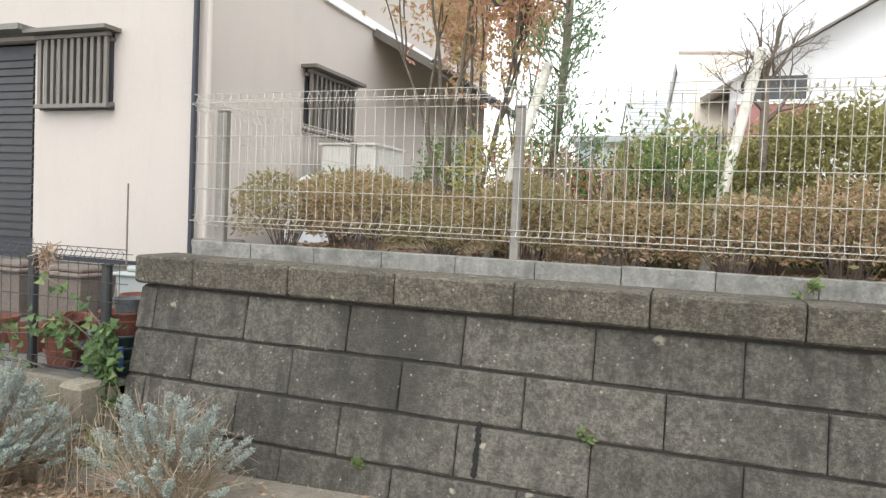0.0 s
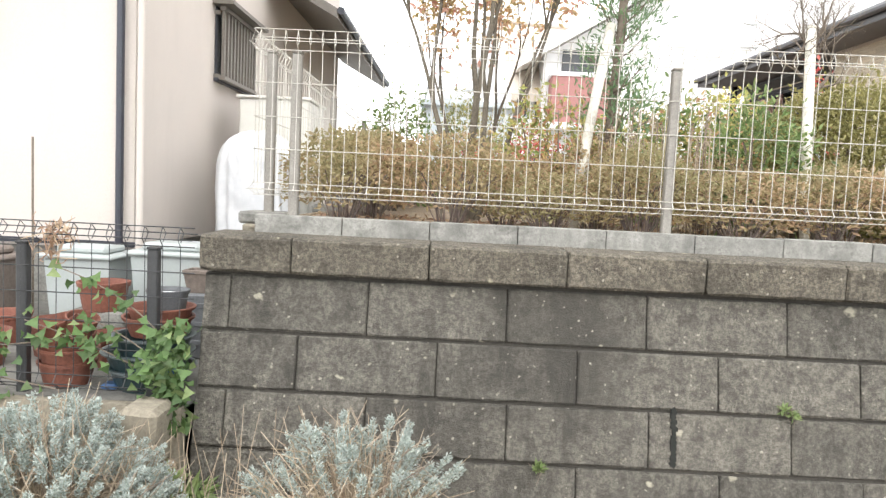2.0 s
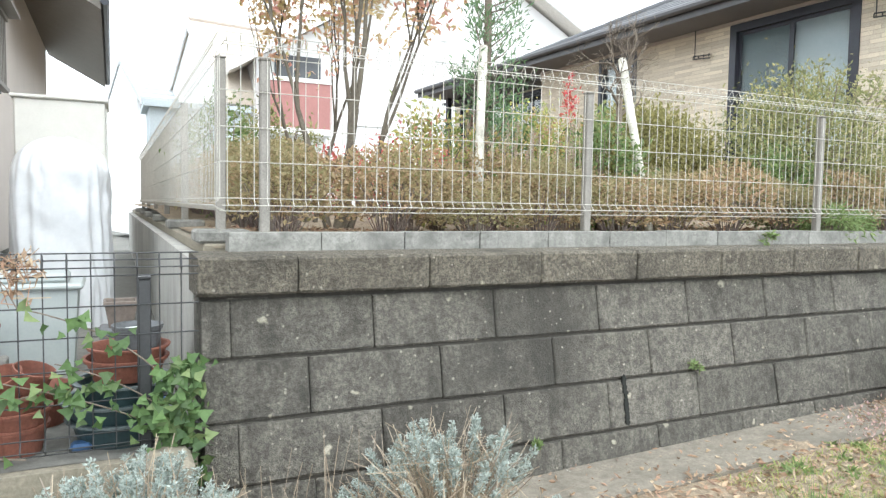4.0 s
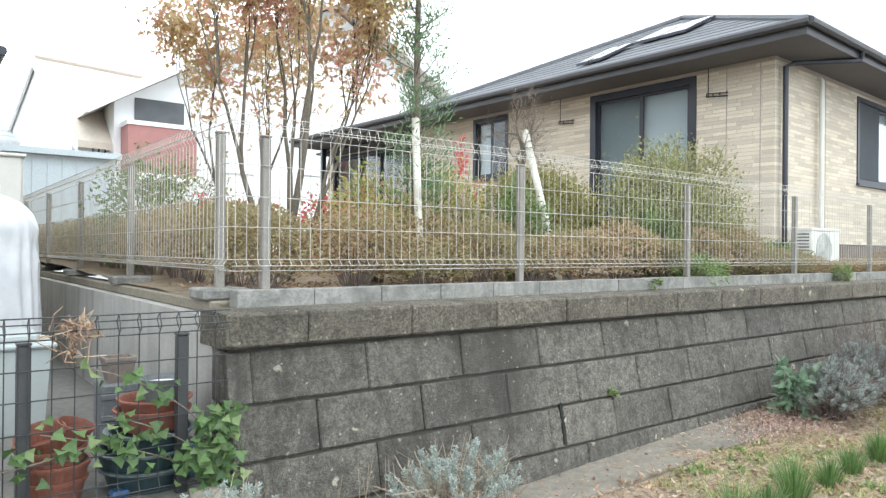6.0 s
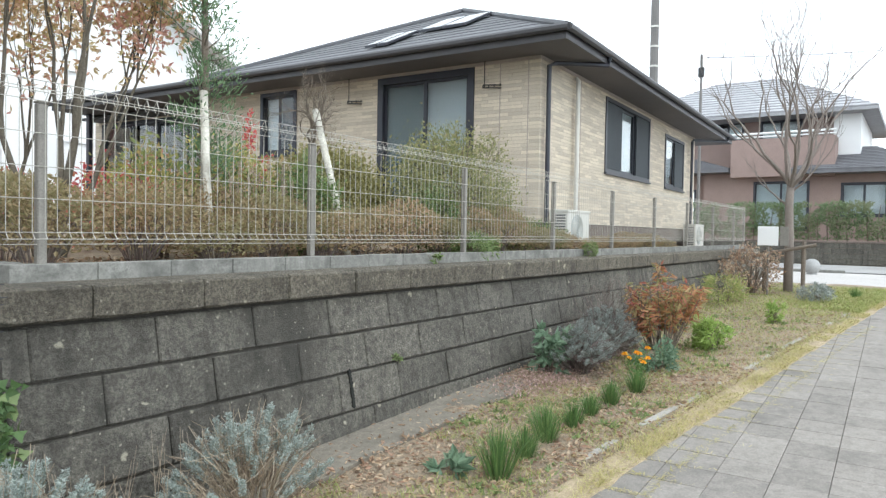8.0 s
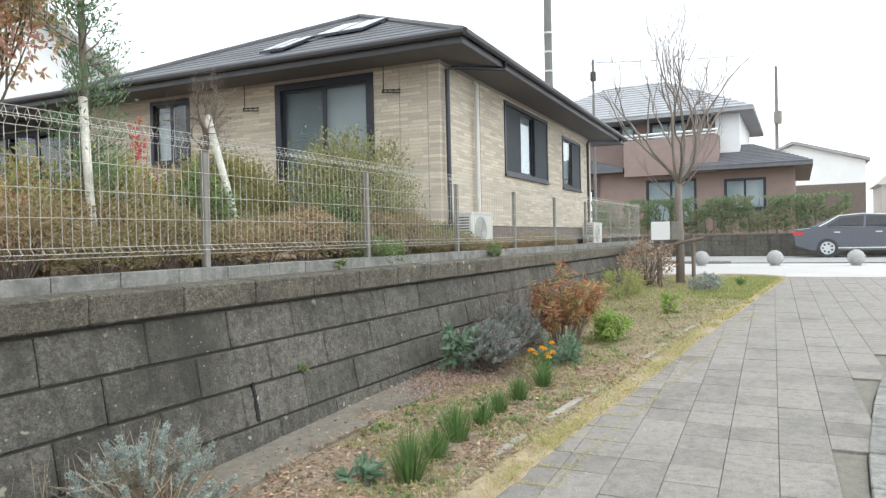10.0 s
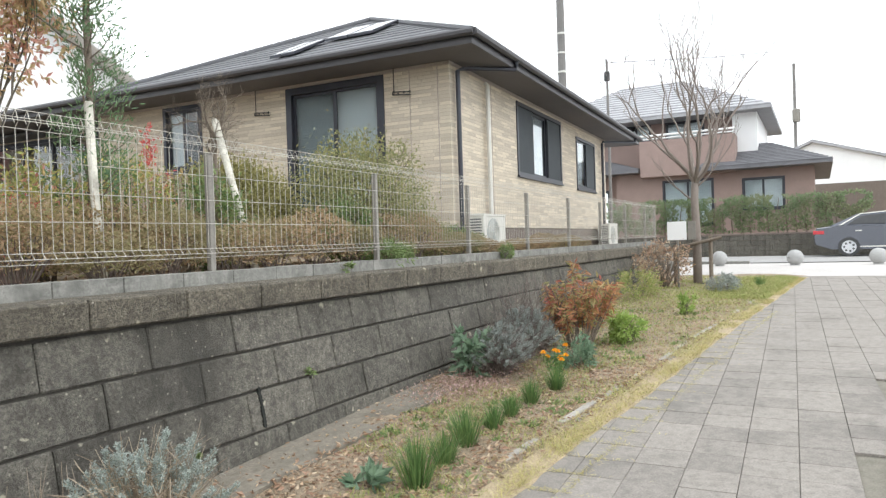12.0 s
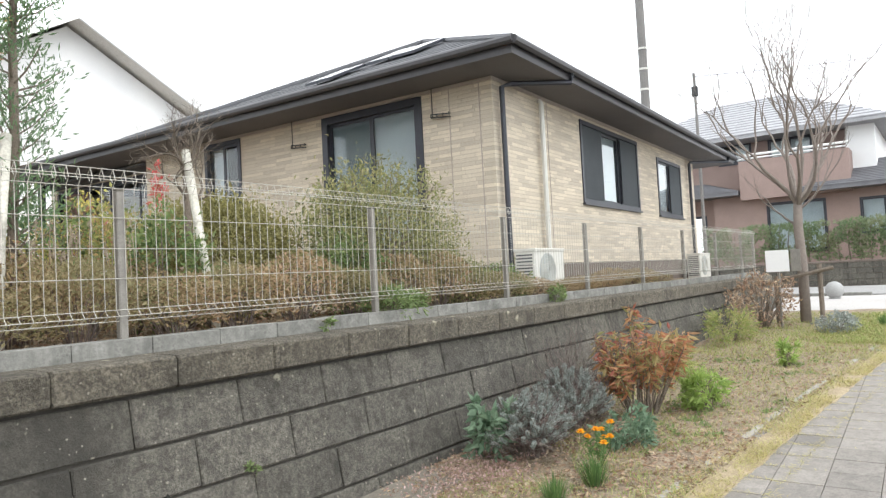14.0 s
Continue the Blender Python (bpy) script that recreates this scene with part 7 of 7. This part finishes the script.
far_tan = thing("house", (70.0, -8.0, 0.4), "distant cream house with a tan roof", "house")
part("wall", Shape().box(66, -10, 0.2, 74, -6.2, 5.2), M["stucco"], far_tan)
part("roof", Shape().prism([(-10.6, 5.1), (-8.1, 7.6), (-5.8, 5.1)], "x", 65.6, 74.4), tan, far_tan)

# ---- poles and wires ----
def pole(x, y, z0, z1, r0, label, arms):
    p = thing("utility_pole", (x, y, z0), label, "utility pole", "utility poles")
    part("shaft", Shape().tube([(x, y, z0), (x, y, z1)], r0, 12, r0 * 0.72), M["pole"], p)
    for z, w in arms:
        part("crossarm", Shape().box(x - 0.05, y - w / 2, z, x + 0.05, y + w / 2, z + 0.09), M["post"], p)
        for k in (-0.45, -0.2, 0.2, 0.45):
            part("insulator", Shape().lathe((x, y + k * w, z + 0.09), [(0.05, 0), (0.07, 0.06), (0.04, 0.12), (0.06, 0.18), (0.001, 0.22)], 8), M["ivory"], p)
    return p


M["pole"] = mat("concrete_pole", (0.20, 0.19, 0.18), (0.15, 0.145, 0.14), rough=0.85, scale=1.2, fine=30, bump=0.2)
pole(18.6, 7.72, 0.3, 13.6, 0.165, "tall grey concrete utility pole behind the house", ())
for z in (6.9, 7.55, 8.2):
    solid("pole_band", Shape().lathe((18.6, 7.72, z), [(0.15, 0), (0.156, 0.005), (0.156, 0.06), (0.15, 0.065)], 14), M["ivory"], "pale band on the utility pole", "band", group="pole bands", at=(18.6, 7.72, z))
pole(18.3, 6.11, 0.38, 7.05, 0.055, "slim dark street lamp pole by the road", ())
solid("lamp_box", Shape().soft_box(18.24, 6.02, 6.35, 18.36, 6.2, 6.66, 0.02), M["black"], "dark fitting on the slim pole", "lamp", at=(18.3, 6.11, 6.35))
pole(60.0, 1.7, 0.4, 15.0, 0.16, "distant thin utility pole with a transformer", ())
solid("transformer", Shape().lathe((59.8, 1.6, 10.2), [(0.001, 0), (0.3, 0), (0.32, 0.2), (0.32, 1.0), (0.001, 1.1)], 14), M["post"], "grey cylindrical pole-mounted transformer can", "transformer", at=(59.8, 1.6, 10.2))
solid("overhead_wire", Shape().tube([(18.3, 6.11, 6.95), (23.0, 3.6, 7.75), (26.0, 1.4, 8.3), (30.0, -1.6, 8.95), (45.0, -14.0, 11.5)], 0.012, 5), M["black"], "single thin black overhead wire from the slim pole", "wire", at=(18.3, 6.11, 6.95))


# ---- parked car ----
def car(x, y):
    """A saloon seen from its side; its length runs along y, its tail towards +y."""
    z = 0.39
    c = thing("car", (x, y, z), "grey-blue saloon car parked along the road", "car")
    paint = mat("grey_blue_paint", (0.12, 0.126, 0.145), (0.11, 0.116, 0.134), rough=0.25, metal=0.5, scale=2, fine=60, bump=0.0)
    prof = [(2.42, 0.42), (2.45, 0.72), (2.36, 0.96), (1.75, 1.03), (-1.05, 0.98), (-2.1, 0.82), (-2.4, 0.62), (-2.42, 0.36), (-1.95, 0.22), (1.95, 0.24)]
    body = Shape()
    n = len(prof)
    for px, k in ((0.0, 0.94), (0.09, 1.0), (1.66, 1.0), (1.75, 0.94)):
        body.v += [(x + px, y + v * (1 if k == 1 else 0.985), z + 0.22 + (w - 0.22) * (1 if k == 1 else 0.97)) for v, w in prof]
    for a in range(3):
        body.f += [(a * n + i, a * n + (i + 1) % n, (a + 1) * n + (i + 1) % n, (a + 1) * n + i) for i in range(n)]
    body.f += [tuple(range(n)), tuple(range(3 * n, 4 * n))]
    part("body", body, paint, c)
    cab = [(1.95, 1.02), (1.15, 1.40), (0.35, 1.47), (-0.35, 1.42), (-1.2, 0.97)]
    cabin = Shape()
    m_ = len(cab)
    for px in (0.26, 1.49):
        cabin.v += [(x + (px if w > 1.1 else (0.08 if px < 0.8 else 1.67)), y + v, z + w) for v, w in cab]
    cabin.f += [(i, (i + 1) % m_, m_ + (i + 1) % m_, m_ + i) for i in range(m_)]
    cabin.f += [tuple(range(m_)), tuple(range(m_, 2 * m_))]
    part("roof", cabin, paint, c)
    def side(pts, off):
        s = Shape()
        k = len(pts)
        return s.add([(x + 0.07 + 0.45 * max(0, w - 1.02) - off, y + v, z + w) for v, w in pts] + [(x + 0.08 + 0.45 * max(0, w - 1.02), y + v, z + w) for v, w in pts], [tuple(range(k)), tuple(range(k, 2 * k))] + [(i, (i + 1) % k, k + (i + 1) % k, k + i) for i in range(k)])
    part("window", side([(1.45, 1.07), (1.02, 1.33), (0.35, 1.39), (0.38, 1.06)], 0.012), M["black"], c, "dark side window")
    part("window", side([(0.30, 1.06), (0.28, 1.39), (-0.30, 1.35), (-0.92, 1.03)], 0.012), M["black"], c, "dark side window")
    part("trim", side([(1.62, 1.04), (1.05, 1.385), (0.35, 1.44), (-0.35, 1.39), (-1.05, 1.02), (-1.12, 1.02), (-0.36, 1.42), (0.35, 1.47), (1.08, 1.41), (1.70, 1.04)], 0.014), M["ivory"], c, "bright window trim")
    part("tail_light", Shape().soft_box(x - 0.005, y + 2.12, z + 0.74, x + 0.12, y + 2.46, z + 0.88, 0.02), M["tail"], c, "red tail light")
    part("sill_trim", Shape().box(x - 0.008, y - 1.6, z + 0.30, x + 0.02, y + 1.6, z + 0.34), M["ivory"], c)
    for v in (1.05, -0.15):
        part("door_handle", Shape().soft_box(x - 0.02, y + v, z + 0.82, x + 0.01, y + v + 0.18, z + 0.86, 0.006), M["ivory"], c)
    for v in (1.42, -1.42):
        for px in (0.0, 1.56):
            w = part("wheel", Shape().tube([(x + px - 0.012, y + v, z + 0.315), (x + px + 0.2, y + v, z + 0.315)], 0.315, 24), M["black"], c)
            part("rim", Shape().tube([(x + px - 0.02, y + v, z + 0.315), (x + px, y + v, z + 0.315)], 0.215, 20), M["silver"], w)
            for k in range(7):
                a = k * 0.8976
                part("rim_gap", Shape().tube([(x + px - 0.026, y + v + 0.14 * math.cos(a), z + 0.315 + 0.14 * math.sin(a)), (x + px - 0.018, y + v + 0.14 * math.cos(a), z + 0.315 + 0.14 * math.sin(a))], 0.035, 8), M["black"], w)


M["tail"] = mat("red_lens", (0.55, 0.04, 0.05), rough=0.25, scale=8)
car(22.3, -2.1)


# ---- pieces of the wall and the pavement ----
def block_shape(w, d, h, r_, n_, seed):
    """A block whose long edges wander: several short chamfered stretches in one skin."""
    q = random.Random(seed)
    s_ = Shape()
    rings = []
    xs = [0.0032, 0.012] + [w * i / n_ for i in range(1, n_)] + [w - 0.012, w - 0.0032]
    last = len(xs) - 1
    for i, x in enumerate(xs):
        e, back_ = (r_ * 1.4, 0.008) if i in (0, last) else (r_, 0.0)
        j = [q.uniform(-0.35, 0.6) * r_ for k in range(6)]
        rings.append([(x, d, 0.0), (x, e + back_ + j[0] * 0.4, 0.002 + abs(j[1]) * 0.4), (x, j[2] * 0.25 + back_, e + j[3] * 0.5), (x, j[4] * 0.25 + back_, h - e - j[5] * 0.5), (x, e + back_ + j[0] * 0.4, h - 0.002 - abs(j[3]) * 0.4), (x, d, h)])
    for ring in rings:
        s_.v += ring
    for i in range(last):
        s_.f += [(i * 6 + k, i * 6 + (k + 1) % 6, (i + 1) * 6 + (k + 1) % 6, (i + 1) * 6 + k) for k in range(6)]
    s_.f += [tuple(range(6)), tuple(last * 6 + k for k in range(6))]
    return s_


block_meshes = [block_shape(PITCH, 0.1, COURSE * math.sqrt(1 + BATTER ** 2) - 0.009, 0.011, 7, 500 + k).mesh("block", M["block"]) for k in range(7)]
rows = ((1, -1.51), (2, -1.17), (3, -0.83), (4, -0.50), (5, -0.17))
for row, x0 in rows:
    z = CAP_Z - COURSE * row
    k = math.floor((WALL_X0 - x0) / PITCH)
    while x0 + k * PITCH < WALL_X1 - 0.05:
        a, b = x0 + k * PITCH, x0 + (k + 1) * PITCH
        k += 1
        if z + COURSE < street((a + b) / 2) - 0.05:
            continue
        m = Matrix.Translation((a, face_y(z) + rng.uniform(-0.004, 0.004), z)) @ pose(0, 0, 0, -math.degrees(LEAN))
        if a < WALL_X0:
            if b < WALL_X0 + 0.08:
                continue
            m = Matrix.Translation((WALL_X0, face_y(z), z)) @ pose(0, 0, 0, -math.degrees(LEAN)) @ Matrix.Diagonal(((b - WALL_X0) / PITCH, 1, 1, 1))
        piece("block", rng.choice(block_meshes), retaining, m)
cap_meshes = [block_shape(0.65, 0.36, 0.178, 0.016, 7, 520 + k).mesh("cap_block", M["cap"]) for k in range(5)]
for k in range(27):
    a = -3.19 + 0.65 * k
    m = Matrix.Translation((a, 3.585 + rng.uniform(-0.003, 0.003), CAP_Z + 0.004))
    if a < WALL_X0 - 0.02:
        m = Matrix.Translation((WALL_X0 - 0.02, 3.585, CAP_Z + 0.004)) @ Matrix.Diagonal(((a + 0.65 - WALL_X0 + 0.02) / 0.65, 1, 1, 1))
    piece("cap_block", rng.choice(cap_meshes), retaining, m)
for row in range(1, 6):
    z = CAP_Z - COURSE * row
    y0 = face_y(z + COURSE) + 0.02
    part("end_block", Shape().soft_box(WALL_X0 - 0.012, y0, z + 0.004, WALL_X0 + 0.3, 3.80, z + COURSE - 0.006, 0.008), M["block"], retaining)

paver_mesh = Shape().soft_box(0.0015, 0.0015, -0.05, 0.2985, 0.2985, 0.0, 0.0025).mesh("paver", M["paver"])
near, rest = [], Shape()
for j in range(-16, 8):
    for i in range(-27, 44):
        u, v = 0.3 * i + 0.03, -0.01 + 0.3 * j
        c = Vector((u * math.cos(0.030) - v * math.sin(0.030), u * math.sin(0.030) + v * math.cos(0.030), 0))
        mid = c + Vector((0.15, 0.156, 0))
        if not (-7.9 < mid.x < 12.9 and path_right(mid.x) + 0.05 < mid.y < path_left(mid.x) + 0.16):
            continue
        z = street(mid.x) + rng.uniform(-0.002, 0.002)
        slope = math.degrees(math.atan((street(mid.x + 0.3) - street(mid.x - 0.3)) / 0.6))
        m = Matrix.Translation((c.x, c.y, z - 0.15 * math.tan(radians(slope)))) @ pose(0, 0, 0, 0, -slope, math.degrees(0.030))
        if -2.2 < mid.x < 3.4:
            near.append(m)
        else:
            rest.soft_box(0.0015, 0.0015, -0.05, 0.2985, 0.2985, 0.0, 0.0025, m)
for m in near[:300]:
    piece("paver", paver_mesh, pavement, m)
for m in near[300:]:
    rest.soft_box(0.0015, 0.0015, -0.05, 0.2985, 0.2985, 0.0, 0.0025, m)
tagged(part("pavers", rest, M["paver"], pavement), kind="stuff")

r = random.Random(401)
algae = mat("black_algae", (0.010, 0.011, 0.009), (0.02, 0.02, 0.017), rough=0.95, scale=25, fine=90)
for k in range(11):
    cx, cz = -0.718 + r.uniform(-0.003, 0.003), 0.335 - 0.023 * k
    w, h = r.uniform(0.010, 0.019), r.uniform(0.016, 0.026)
    rim = [(cx + w * math.cos(a * 0.6283) * r.uniform(0.6, 1.25), cz + h * math.sin(a * 0.6283) * r.uniform(0.6, 1.25)) for a in range(10)]
    s = Shape().add([(x, face_y(z) - 0.0072 - 0.0001 * k, z) for x, z in rim] + [(x, face_y(z) + 0.01, z) for x, z in rim], [tuple(range(10))] + [(i, (i + 1) % 10, 10 + (i + 1) % 10, 10 + i) for i in range(10)])
    part("algae_patch", s, algae, retaining, "black algae stain on a block")
drain = Shape().tube([(-1.15, face_y(-0.13) - 0.03, -0.13), (-1.15, face_y(-0.13) + 0.05, -0.13)], 0.045, 16)
part("drain_pipe", drain, M["ivory"], retaining, "short white drain pipe")
# black disc on the closed pipe end, painted shade of its bore
part("drain_hole", Shape().tube([(-1.15, face_y(-0.13) - 0.034, -0.13), (-1.15, face_y(-0.13) - 0.028, -0.13)], 0.036, 16), M["black"], retaining)
